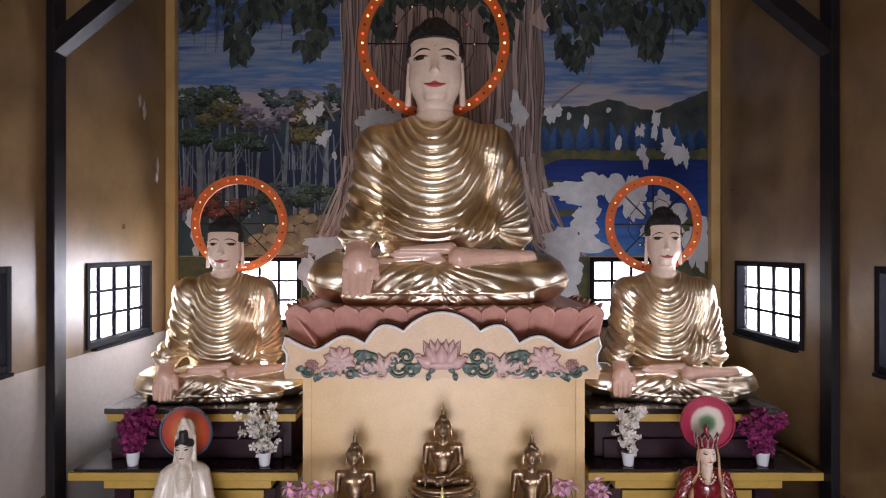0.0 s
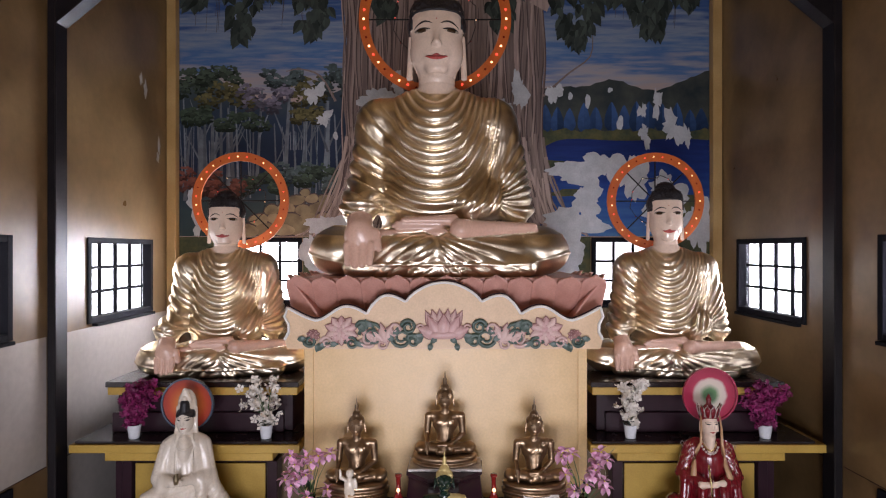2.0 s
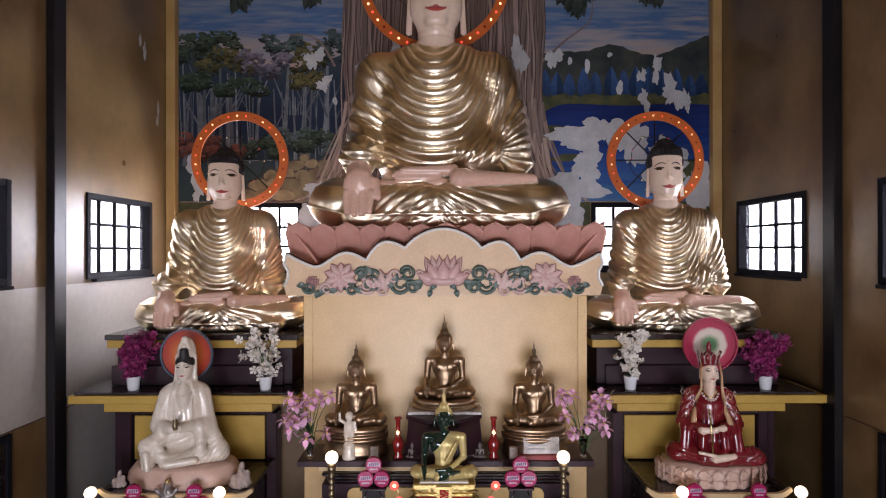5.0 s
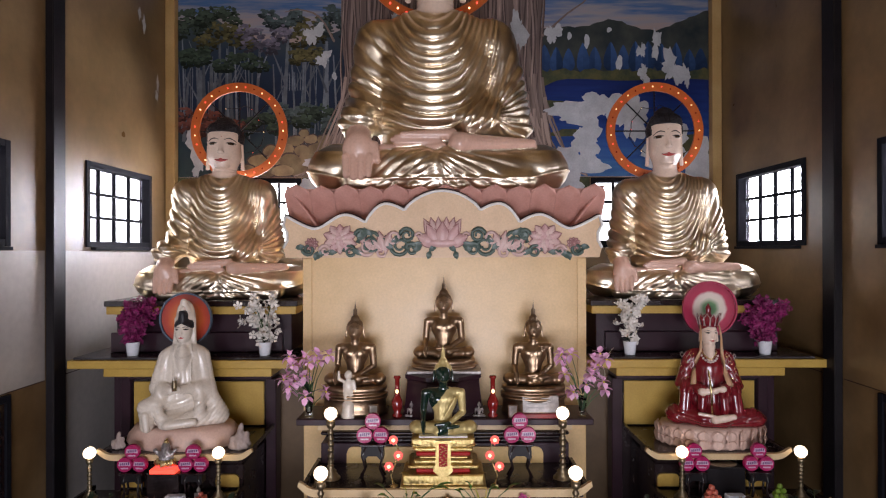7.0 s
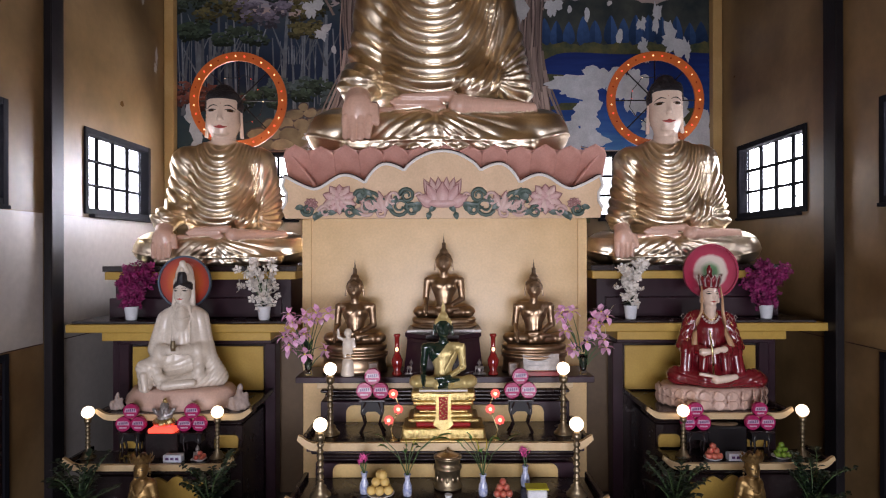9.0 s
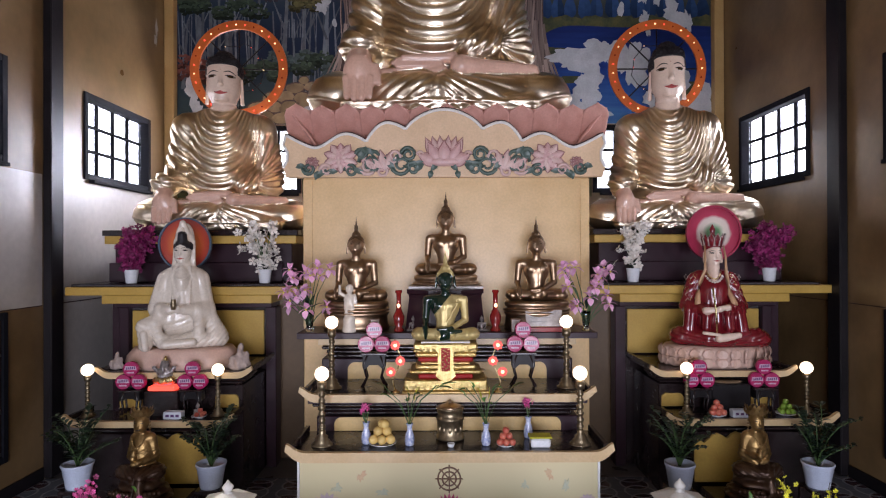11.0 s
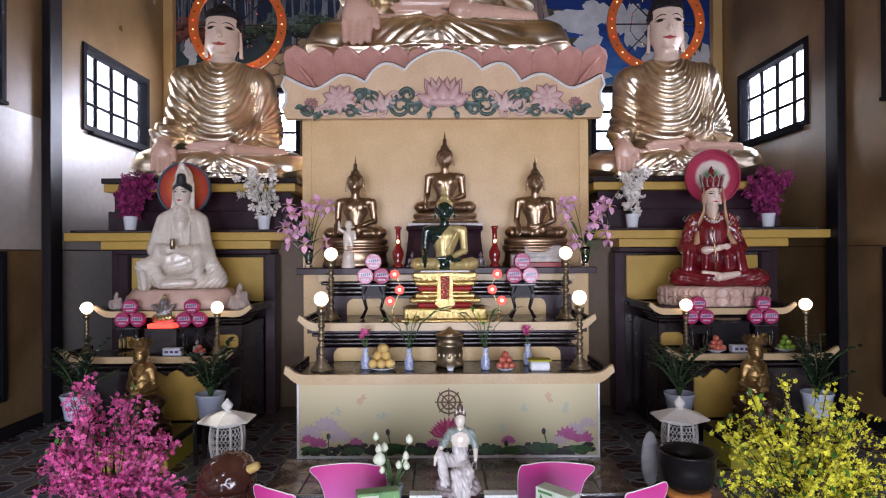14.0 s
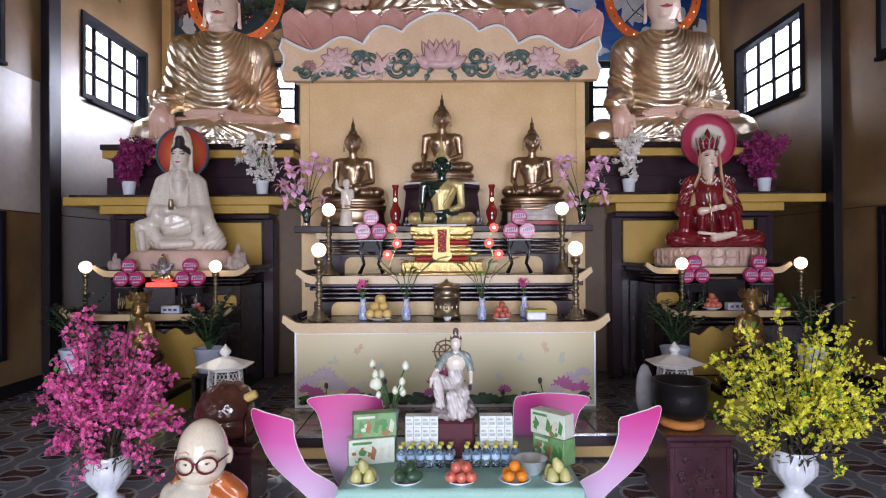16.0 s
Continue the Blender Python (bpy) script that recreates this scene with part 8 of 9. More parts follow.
def heap(kind, at, spots, scale, label, seed):
    rr = random.Random(seed)
    for x, y, z in spots:
        ob = single(kind, FRUIT[kind][1], [], label, "fruit", (0, 0, 0), group="heaped fruit")
        ob.matrix_basis = pose(at[0] + x * scale, at[1] + y * scale, at[2] + z * scale, rr.uniform(-25, 25), rr.uniform(-25, 25), rr.uniform(0, 360)) @ Matrix.Scale(scale, 4)


FIVE = [(-0.045, -0.035, 0.055), (0.045, -0.035, 0.055), (-0.045, 0.045, 0.055), (0.045, 0.045, 0.055), (0, 0.0, 0.118)]
NINE = [(-0.07, -0.05, 0.055), (0.0, -0.06, 0.055), (0.07, -0.05, 0.055), (-0.045, 0.03, 0.055), (0.045, 0.03, 0.055), (-0.035, -0.02, 0.115), (0.038, -0.02, 0.115), (0, 0.03, 0.11), (0, -0.005, 0.172)]
for x, kind, sp, lab in ((-0.49, "pear", FIVE, "pale yellow-green pear heaped on a plate"), (-0.235, "mango", [(-0.04, -0.03, 0.055), (0.06, -0.02, 0.055), (-0.03, 0.05, 0.06), (0.03, 0.04, 0.10)], "dull green mango on a plate"),
                         (0.09, "apple", NINE[:8], "red apple heaped on a plate"), (0.41, "orange", FIVE, "ripe orange heaped on a plate"), (0.665, "pear", FIVE, "pale yellow-green pear heaped on a plate")):
    plate((x, 3.60, TZ + 0.002), 0.095)
    heap(kind, (x, 3.60, TZ + 0.006), sp, 0.84, lab, int(x * 100) + 300)

single("steel_bowl", Geo().lathe(((0.045, 0), (0.05, 0.004), (0.078, 0.04), (0.09, 0.085), (0.094, 0.088), (0.086, 0.085), (0.07, 0.04), (0.04, 0.010), (0.004, 0.008)), n=32), material("brushed_bowl_steel", (0.80, 0.82, 0.85), (0.68, 0.70, 0.73), 0.36, metal=0.75, scale=12, fine=60), "small bright steel bowl on the cloth", "bowl", (0.53, 3.755, TZ + 0.002), scale=1.1)


def bottle(at):
    top = thing("water_bottle", "small clear water bottle with a blue label", "bottle", at, group="water bottles")
    body = Geo().lathe(((0.024, 0), (0.027, 0.006), (0.025, 0.02), (0.027, 0.032), (0.027, 0.075), (0.024, 0.098), (0.013, 0.116), (0.012, 0.125)), n=12)
    part("body", body, glass("clear_blue_plastic", (0.86, 0.94, 1.0), 0.06) if "clear_blue_plastic" not in bpy.data.materials else bpy.data.materials["clear_blue_plastic"], top)
    lab = Geo().lathe(((0.0275, 0.052), (0.0282, 0.053), (0.0282, 0.080), (0.0275, 0.081)), n=12)
    part("label", lab, material("blue_printed_label", (0.26, 0.46, 0.76), (0.55, 0.68, 0.82), 0.3, scale=60) if "blue_printed_label" not in bpy.data.materials else bpy.data.materials["blue_printed_label"], top)
    part("cap", Geo().lathe(((0.0155, 0.121), (0.016, 0.123), (0.016, 0.138), (0.013, 0.141)), n=12), material("yellow_cap_plastic", (0.62, 0.55, 0.10), None, 0.4) if "yellow_cap_plastic" not in bpy.data.materials else bpy.data.materials["yellow_cap_plastic"], top)
    return top


first = bottle((-0.285, 3.87, TZ + 0.002))
for x0 in (-0.285, 0.135):
    for i in range(6):
        for j in range(2):
            if x0 < 0 and i == 0 and j == 0:
                continue
            copy_thing(first, pose(x0 + i * 0.062 + 0.012 * j, 3.87 + j * 0.062, TZ + 0.002))

carton_white = material("white_carton_print", (0.66, 0.68, 0.66), (0.56, 0.60, 0.58), 0.35, scale=30, spread=0.05)
carton_ink = material("grey_carton_print", (0.22, 0.30, 0.26), (0.40, 0.44, 0.42), 0.4, scale=40)
cm = Geo().box(-0.0265, 0.0265, -0.02, 0.02, 0, 0.0735, 0.002)
cm.box(-0.018, 0.018, -0.0212, -0.0195, 0.016, 0.034, 0, 1).box(-0.018, 0.010, -0.0212, -0.0195, 0.045, 0.057, 0, 1)
CARTON = cm.mesh("drink_carton", carton_white, carton_ink)
for x0 in (-0.235, 0.255):
    for i in range(4):
        for k in range(4):
            for j in range(2):
                single("drink_carton", CARTON, [], "small white printed drink carton in a stack", "carton", (x0 + i * 0.054, 3.99 + 0.042 * j, TZ + 0.002 + k * 0.074), 0, "stacked cartons")


def gift_pack(at, turn, w, h, d, main, label):
    top = thing("food_pack", label, "food pack", at, turn, group="food packs")
    part("box", Geo().box(-w / 2, w / 2, -d / 2, d / 2, 0, h, 0.004), main, top)
    rr = random.Random(int(abs(at[0]) * 1000) + int(at[2] * 100))
    pale, green, brown = (material(nm, c, None, 0.35, scale=20) if nm not in bpy.data.materials else bpy.data.materials[nm] for nm, c in (("pack_pale_print", (0.62, 0.64, 0.52)), ("pack_green_print", (0.08, 0.25, 0.07)), ("pack_brown_print", (0.36, 0.15, 0.06))))
    y = -d / 2 - 0.0015
    for i in range(9):
        x, z, r0 = rr.uniform(-w * 0.40, w * 0.34), rr.uniform(h * 0.12, h * 0.62), rr.uniform(0.012, 0.024)
        part("printed_picture", Geo().prism([(x + r0 * 1.3 * math.cos(q / 9 * 6.2832 + i) * (1 + 0.2 * math.sin(3 * q)), z + r0 * math.sin(q / 9 * 6.2832 + i)) for q in range(9)], y + 0.0006 - 0.00012 * i, y + 0.0014), (brown, pale, green)[i % 3], top)
    for i in range(5):
        x = -w * 0.40 + i * w * 0.18
        part("printed_leaf", Geo().prism([(x, h * 0.25), (x + w * 0.09, h * 0.15), (x + w * 0.14, h * 0.55), (x + w * 0.05, h * 0.75)], y - 0.0003 * i, y + 0.0014), (green, pale, brown, green, pale)[(i + rr.randrange(3)) % 5], top)
    part("printed_band", Geo().box(-w * 0.42, w * 0.0, y - 0.001, y + 0.0013, h * 0.80, h * 0.90, 0), (pale, green)[main.name != "pack_green_card"], top)
    return top


PACKG = material("pack_green_card", (0.22, 0.38, 0.16), (0.12, 0.26, 0.10), 0.3, scale=8)
PACKW = material("pack_white_card", (0.62, 0.66, 0.56), (0.54, 0.60, 0.48), 0.3, scale=8)
gift_pack((-0.49, 3.98, TZ + 0.002), 14, 0.30, 0.165, 0.12, PACKW, "pale cardboard food pack printed with leaves")
gift_pack((-0.47, 4.00, TZ + 0.169), 14, 0.28, 0.155, 0.10, PACKG, "green cardboard food pack printed with leaves")
gift_pack((0.715, 3.98, TZ + 0.002), -50, 0.26, 0.165, 0.12, PACKG, "green cardboard food pack printed with leaves")
gift_pack((0.705, 3.99, TZ + 0.169), -46, 0.27, 0.155, 0.11, PACKW, "pale cardboard food pack printed with leaves")

bl = thing("cloth_block", "block under a dark maroon cloth", "pedestal", (0.06, 4.12, TZ + 0.002))
part("cloth", Geo().box(-0.14, 0.14, -0.12, 0.20, 0, 0.255, 0.02), material("maroon_cloth", (0.09, 0.012, 0.022), (0.06, 0.008, 0.015), 0.7, scale=8, fine=120, bump=0.1), bl)


def rock_lady():
    pr = [
        cap((-0.09, 0.02, 0.05), (0.10, 0.02, 0.05), 0.055, 0.05, 1, 0.02), ell((0.0, 0.0, 0.03), (0.15, 0.10, 0.045), 1, 0.02), ell((0.03, 0.04, 0.13), (0.08, 0.06, 0.09), 1, 0.03), ell((-0.07, 0.02, 0.09), (0.05, 0.05, 0.06), 1, 0.02),
        cap((0.015, 0.01, 0.22), (0.02, 0.0, 0.30), 0.058, 0.05, 0, 0.02), ell((0.02, -0.005, 0.365), (0.066, 0.045, 0.065), 3, 0.02), cap((-0.03, 0, 0.415), (0.07, 0, 0.415), 0.028, None, 2, 0.015),
        cap((-0.01, -0.01, 0.21), (-0.105, -0.07, 0.275), 0.042, 0.032, 0, 0.015), cap((-0.105, -0.07, 0.275), (-0.085, -0.09, 0.11), 0.033, 0.028, 0, 0.01),
        cap((0.03, -0.02, 0.20), (0.065, -0.10, 0.185), 0.046, 0.038, 0, 0.015), cap((0.065, -0.10, 0.185), (0.05, -0.105, 0.03), 0.04, 0.03, 0, 0.01), cap((-0.01, -0.08, 0.17), (0.0, -0.085, 0.05), 0.03, 0.035, 0, 0.015),
        cap((-0.05, -0.005, 0.405), (-0.10, -0.03, 0.335), 0.026, 0.024, 2, 0.01), cap((-0.10, -0.03, 0.335), (-0.145, -0.085, 0.275), 0.019, 0.012, 3, 0.008), cap((-0.145, -0.085, 0.275), (-0.15, -0.09, 0.225), 0.013, 0.008, 3, 0.006),
        cap((0.088, -0.005, 0.405), (0.122, -0.015, 0.315), 0.026, 0.023, 2, 0.01), cap((0.122, -0.015, 0.315), (0.118, -0.075, 0.25), 0.019, 0.012, 3, 0.008),
        cap((0.02, 0, 0.42), (0.02, -0.015, 0.47), 0.020, None, 3, 0.01), ell((0.02, -0.025, 0.50), (0.036, 0.038, 0.048), 3, 0.008), ell((0.02, -0.008, 0.53), (0.040, 0.042, 0.034), 4, 0.005), ell((0.02, 0.0, 0.578), (0.020, 0.020, 0.026), 4, 0.01), *[cap((0.02 + q, -0.03, 0.545), (0.02 + q * 1.5, -0.028, 0.575), 0.008, 0.005, 3, 0.004) for q in (-0.02, 0.0, 0.02)], cap((0.02, 0.035, 0.50), (0.03, 0.035, 0.36), 0.026, 0.045, 4, 0.02),
    ]
    ex = Geo().box(0.095, 0.125, -0.105, -0.085, 0.20, 0.245, 0.003, 0)
    return sculpt("rock_lady", pr, 0.0062, [WORNWHITE, material("grey_brown_rock_glaze", (0.34, 0.29, 0.28), (0.16, 0.13, 0.13), 0.4, scale=16, bump=0.2, fine=80), material("grey_green_sash", (0.16, 0.22, 0.19), (0.30, 0.30, 0.28), 0.4, scale=16), WHITESTONE, material("brown_hair_glaze", (0.11, 0.07, 0.06), None, 0.4)],
                  lambda V, s: np.where(s == 1, 0.012 * wavy(V, 70, 0.3), np.where((s == 0) | (s == 2), 0.010 * np.abs(np.sin(V[:, 0] * 95 + 40 * V[:, 2] + 2 * wavy(V, 30, 1.0))) + 0.004 * wavy(V, 80, 0.7) - 0.004, 0)), ex)


single("seated_lady_statue", rock_lady(), [], "worn white glazed lady statue seated on a rock", "statue", (0.055, 4.08, TZ + 0.262), 0)


def bud_vase():
    top = thing("lotus_bud_vase", "ivory lotus buds in a pale blue vase", "flowers", (-0.375, 4.22, TZ + 0.002))
    part("vase", Geo().lathe(((0.03, 0), (0.035, 0.01), (0.04, 0.12), (0.05, 0.24), (0.058, 0.27), (0.05, 0.27), (0.03, 0.2), (0.005, 0.2)), n=20), material("pale_blue_vase", (0.40, 0.48, 0.56), None, 0.2, scale=8), top)
    rr = random.Random(4)
    for i in range(11):
        x, y, z = rr.uniform(-0.16, 0.12), rr.uniform(-0.08, 0.05), rr.uniform(0.36, 0.62)
        part("stem", Geo().tube([(0, 0, 0.2), (x * 0.4, y * 0.4, 0.2 + (z - 0.2) * 0.6), (x, y, z)], 0.005, 5), STEMGREEN, top)
        r0 = rr.uniform(0.018, 0.03) if i else 0.04
        part("bud", Geo().lathe(((0.004, -r0), (r0 * 0.7, -r0 * 0.6), (r0, 0), (r0 * 0.75, r0 * 0.8), (0.004, r0 * 1.5)), (x, y, z), 12), WHITE_BUD, top)
    return top


bud_vase()

# ---- big cut-out lotus petals round the table ----
PETALPRINT = gradient("printed_magenta_petal", 2, 0.15, 0.72, [(0.62, 0.46, 0.64), (0.58, 0.30, 0.52), (0.56, 0.10, 0.34), (0.52, 0.03, 0.22)], 2, 0.08, rough=0.3, bump=0)


def cutout(points, y, bow, label):
    top = thing("lotus_petal_board", label, "petal board", group="lotus petal boards")
    out = []
    m = len(points)
    for i in range(m):
        p0, p1, p2, p3 = (Vector(points[(i + k - 1) % m]) for k in range(4))
        for s in range(6):
            t = s / 6
            out.append(0.5 * ((2 * p1) + (p2 - p0) * t + (2 * p0 - 5 * p1 + 4 * p2 - p3) * t * t + (3 * p1 - p0 - 3 * p2 + p3) * t ** 3))

    def yy(p):
        return y + bow * (p.y - 0.35) ** 2
    n2 = len(out)
    verts = [(p.x, yy(p), p.y) for p in out] + [(p.x, yy(p) + 0.02, p.y) for p in out]
    faces = [tuple(range(n2)), tuple(range(n2, 2 * n2))[::-1]] + [(i, n2 + i, n2 + (i + 1) % n2, (i + 1) % n2) for i in range(n2)]
    board = part("board", Geo().add(verts, faces), PETALPRINT, top)
    part("white_edge", Geo().tube([(p.x, yy(p) + 0.006, p.y) for p in out + out[:1]], 0.006, 6), WHITEPAINT, board)
    return top


inner = [(-1.03, 0.712), (-0.88, 0.742), (-0.70, 0.752), (-0.55, 0.735), (-0.47, 0.69), (-0.47, 0.40), (-0.52, 0.03), (-0.74, 0.03), (-0.83, 0.14), (-0.90, 0.34), (-0.92, 0.50), (-0.96, 0.62)]
outer = [(-1.32, 0.745), (-1.22, 0.725), (-1.10, 0.69), (-1.04, 0.665), (-1.03, 0.56), (-0.99, 0.44), (-0.92, 0.33), (-0.74, 0.215), (-0.70, 0.03), (-0.80, 0.02), (-0.98, 0.19), (-1.17, 0.37), (-1.27, 0.56)]
cutout(inner[::-1], 4.52, 0, "magenta printed lotus petal board with a white edge")
cutout([(1.58 * 0 - x + 0.055, z) for x, z in inner], 4.52, 0, "magenta printed lotus petal board with a white edge")
cutout(outer[::-1], 4.12, 0, "magenta to lilac lotus petal board beside the table")
cutout([(-x + 0.155, z) for x, z in outer], 4.12, 0, "magenta to lilac lotus petal board beside the table")


# ---- bell, wooden fish, young monk ----
def carved_stand(name, at, w, d, h, label):
    top = thing(name, label, "stand", at)
    m = material("dark_red_carved_wood", (0.05, 0.016, 0.022), (0.03, 0.010, 0.014), 0.3, scale=8, bump=0.1, coat=0.3) if "dark_red_carved_wood" not in bpy.data.materials else bpy.data.materials["dark_red_carved_wood"]
    part("top", Geo().box(-w / 2 - 0.02, w / 2 + 0.02, -d / 2 - 0.02, d / 2 + 0.02, h - 0.04, h, 0.008), m, top)
    part("body", Geo().box(-w / 2, w / 2, -d / 2, d / 2, 0.03, h - 0.041, 0.008), m, top)
    y = -d / 2 - 0.006
    for a, b, c, e in ((-w / 2 + 0.01, w / 2 - 0.01, h - 0.085, h - 0.05), (-w / 2 + 0.01, -w / 2 + 0.05, 0.05, h - 0.086), (w / 2 - 0.05, w / 2 - 0.01, 0.05, h - 0.086)):
        part("frame_rail", Geo().box(a, b, y - 0.006, -d / 2 + 0.002, c, e, 0.004), m, top)
    rr = random.Random(9)
    for i in range(9):
        x, z = rr.uniform(-w * 0.3, w * 0.3), rr.uniform(0.10, h - 0.14)
        pts = [(x + 0.035 * (1 - k / 12) * math.cos(k * 0.8), y + 0.003, z + 0.035 * (1 - k / 12) * math.sin(k * 0.8)) for k in range(11)]
        part("carved_scroll", Geo().tube(pts, 0.006, 5), m, top)
    for sx in (-1, 1):
        part("foot", Geo().box(sx * w / 2 - 0.04 * (sx > 0), sx * w / 2 + 0.04 * (sx < 0), -d / 2, d / 2, 0, 0.029, 0.005), m, top)
    return top


carved_stand("bell_stand", (1.78, 4.44, 0), 0.46, 0.46, 0.53, "dark red carved wooden stand for the bowl bell")
carved_stand("wooden_fish_stand", (-1.56, 4.40, 0), 0.42, 0.40, 0.47, "dark red carved wooden stand for the wooden fish")
single("bell_cushion", Geo().lathe(((0.13, 0), (0.155, 0.015), (0.16, 0.035), (0.15, 0.055), (0.11, 0.06), (0.01, 0.05)), n=36, wobble=lambda a, z: 1 + 0.012 * math.cos(a * 18)), material("orange_woven_cushion", (0.50, 0.20, 0.04), (0.40, 0.14, 0.025), 0.8, scale=20, fine=160, bump=0.4), "round orange woven cushion under the bowl bell", "cushion", (1.735, 4.42, 0.532))
single("bowl_bell", Geo().lathe(((0.02, 0), (0.10, 0.004), (0.15, 0.03), (0.185, 0.09), (0.195, 0.17), (0.197, 0.265), (0.205, 0.272), (0.204, 0.282), (0.185, 0.28), (0.182, 0.16), (0.15, 0.06), (0.02, 0.03)), n=48), material("black_bronze", (0.022, 0.020, 0.020), (0.014, 0.012, 0.012), 0.38, metal=0.6, scale=7, fine=50, bump=0.08), "black bronze singing bowl on an orange cushion", "bell", (1.735, 4.42, 0.588))
pd = thing("bell_striker", "grey padded paddle leaning beside the bowl bell", "striker", (1.535, 4.62, 0.532))
part("paddle", Geo().lathe(((0.01, 0), (0.04, 0.03), (0.065, 0.12), (0.07, 0.22), (0.058, 0.33), (0.03, 0.40), (0.004, 0.42)), n=20, sy=0.3), material("grey_quilted_cloth", (0.16, 0.155, 0.15), (0.10, 0.095, 0.095), 0.7, scale=14, fine=60, bump=0.2), pd)
ml = thing("bell_mallet", "black corded mallet standing beside the bell stand", "mallet", (2.08, 4.33, 0))
part("handle", Geo().tube([(0, 0, 0), (0.005, 0, 0.28)], 0.010, 8), BLACKTIMBER, ml)
part("head", Geo().lathe(((0.012, 0.28), (0.025, 0.29), (0.028, 0.34), (0.02, 0.38), (0.005, 0.39)), n=12), BLACKTIMBER, ml)

FISHWOOD = material("polished_brown_wood", (0.085, 0.030, 0.020), (0.05, 0.018, 0.012), 0.18, scale=6, fine=40, coat=0.6)
fish = sculpt("wooden_fish", [ell((0, 0, 0.20), (0.205, 0.19, 0.205), 0, 0.02), ell((0.05, 0.05, 0.30), (0.12, 0.10, 0.09), 0, 0.05), cap((-0.14, -0.02, 0.10), (0.14, -0.02, 0.10), 0.09, None, 0, 0.06)], 0.014, [FISHWOOD],
              lambda V, s: -0.022 * np.exp(-((V[:, 2] - 0.15) / 0.014) ** 2) * (V[:, 1] < 0.02) + 0.006 * np.sin(V[:, 0] * 60) * np.sin(V[:, 2] * 60) * (V[:, 2] > 0.24))
single("wooden_fish_drum", fish, [], "polished brown wooden fish drum on its stand", "drum", (-1.60, 4.40, 0.472))
bt = thing("drum_beater", "wooden drum beater with a pale yellow head", "beater", (-1.42, 4.36, 0.474))
part("stick", Geo().tube([(0.02, -0.12, 0.012), (0.0, -0.08, 0.16), (0.0, 0.0, 0.285)], 0.011, 8), FISHWOOD, bt)
part("head", Geo().tube([(-0.06, 0.0, 0.27), (-0.03, 0.0, 0.285), (0.04, 0.0, 0.32), (0.06, 0.0, 0.33)], [0.028, 0.034, 0.034, 0.026], 10), material("pale_yellow_rubber", (0.62, 0.44, 0.14), None, 0.5, scale=12), bt)


def young_monk():
    h0, r0 = (0, -0.01, 0.645), (0.138, 0.155, 0.180)
    pr = [ell((0, 0.02, 0.12), (0.24, 0.20, 0.12), 1, 0.05), ell((0, 0.02, 0.28), (0.20, 0.16, 0.20), 1, 0.08), cap((-0.12, 0.02, 0.43), (0.12, 0.02, 0.43), 0.07, None, 1, 0.06),
          cap((-0.17, 0.0, 0.40), (-0.20, -0.06, 0.25), 0.065, 0.06, 2, 0.03), cap((0.17, 0.0, 0.40), (0.20, -0.06, 0.25), 0.07, 0.065, 1, 0.03), cap((-0.20, -0.06, 0.25), (-0.02, -0.19, 0.28), 0.055, 0.045, 2, 0.03), cap((0.20, -0.06, 0.25), (0.02, -0.19, 0.28), 0.06, 0.045, 1, 0.03),
          ell((-0.06, -0.03, 0.40), (0.13, 0.12, 0.09), 2, 0.03), cap((0, 0, 0.45), (0, 0, 0.55), 0.07, None, 0, 0.03), ell(h0, r0, 0, 0.03), ell((0, -0.06, 0.565), (0.12, 0.10, 0.085), 0, 0.05), cap((0, -0.165, 0.60), (0, -0.175, 0.59), 0.014, 0.017, 0, 0.02),
          *[ell((s * 0.142, 0.01, 0.605), (0.022, 0.032, 0.050), 0, 0.010) for s in (-1, 1)]]
    g = Geo()
    for s in (-1, 1):
        c = Vector((s * 0.060, 0, 0.612))
        ring = [on_face(c.x + 0.051 * math.cos(t), c.z + 0.046 * math.sin(t), h0, r0, 0.030) for t in [k * math.pi / 10 for k in range(21)]]
        g.tube([(x, (y - 0.185) / 2, z) for x, y, z in ring], 0.0065, 6, 3)
        g.ball(on_face(s * 0.056, 0.615, h0, r0, 0.0), (0.018, 0.008, 0.008), 8, 5)
        g.ball(on_face(s * 0.054, 0.614, h0, r0, 0.006), (0.009, 0.005, 0.007), 8, 4)
        g.tube([on_face(s * (0.035 + 0.012 * k), 0.672 + 0.010 * math.sin(k * 0.7), h0, r0, 0.006) for k in range(6)], 0.004, 5, 6)
        g.tube([(s * 0.112, -0.15, 0.618), (s * 0.145, -0.01, 0.62)], 0.006, 5, 3)
    g.tube([(-0.012, -0.185, 0.625), (0.012, -0.185, 0.625)], 0.006, 5, 3)
    g.tube([on_face(-0.03 + 0.012 * k, 0.545 + 0.004 * abs(k - 2.5), h0, r0, 0.012) for k in range(6)], 0.005, 5, 6)
    enamel = material("ivory_enamel_head", (0.72, 0.64, 0.50), (0.66, 0.57, 0.43), 0.14, scale=4, coat=0.6)
    return sculpt("young_monk", pr, 0.010, [enamel, material("orange_enamel_robe", (0.50, 0.15, 0.04), (0.40, 0.10, 0.025), 0.25, scale=7, coat=0.3), material("cream_enamel_inner", (0.62, 0.56, 0.44), None, 0.25), material("dark_red_spectacle_frame", (0.14, 0.015, 0.02), None, 0.2), INK, EYEWHITE, PINKSKIN],
                  lambda V, s: np.where(s == 1, 0.008 * np.sin(V[:, 0] * 50 + V[:, 2] * 70), 0), g)


single("young_monk_statue", young_monk(), [], "enamelled bald child novice figure with round red spectacles", "statue", (-1.43, 3.58, 0.0), 8, scale=1.02)


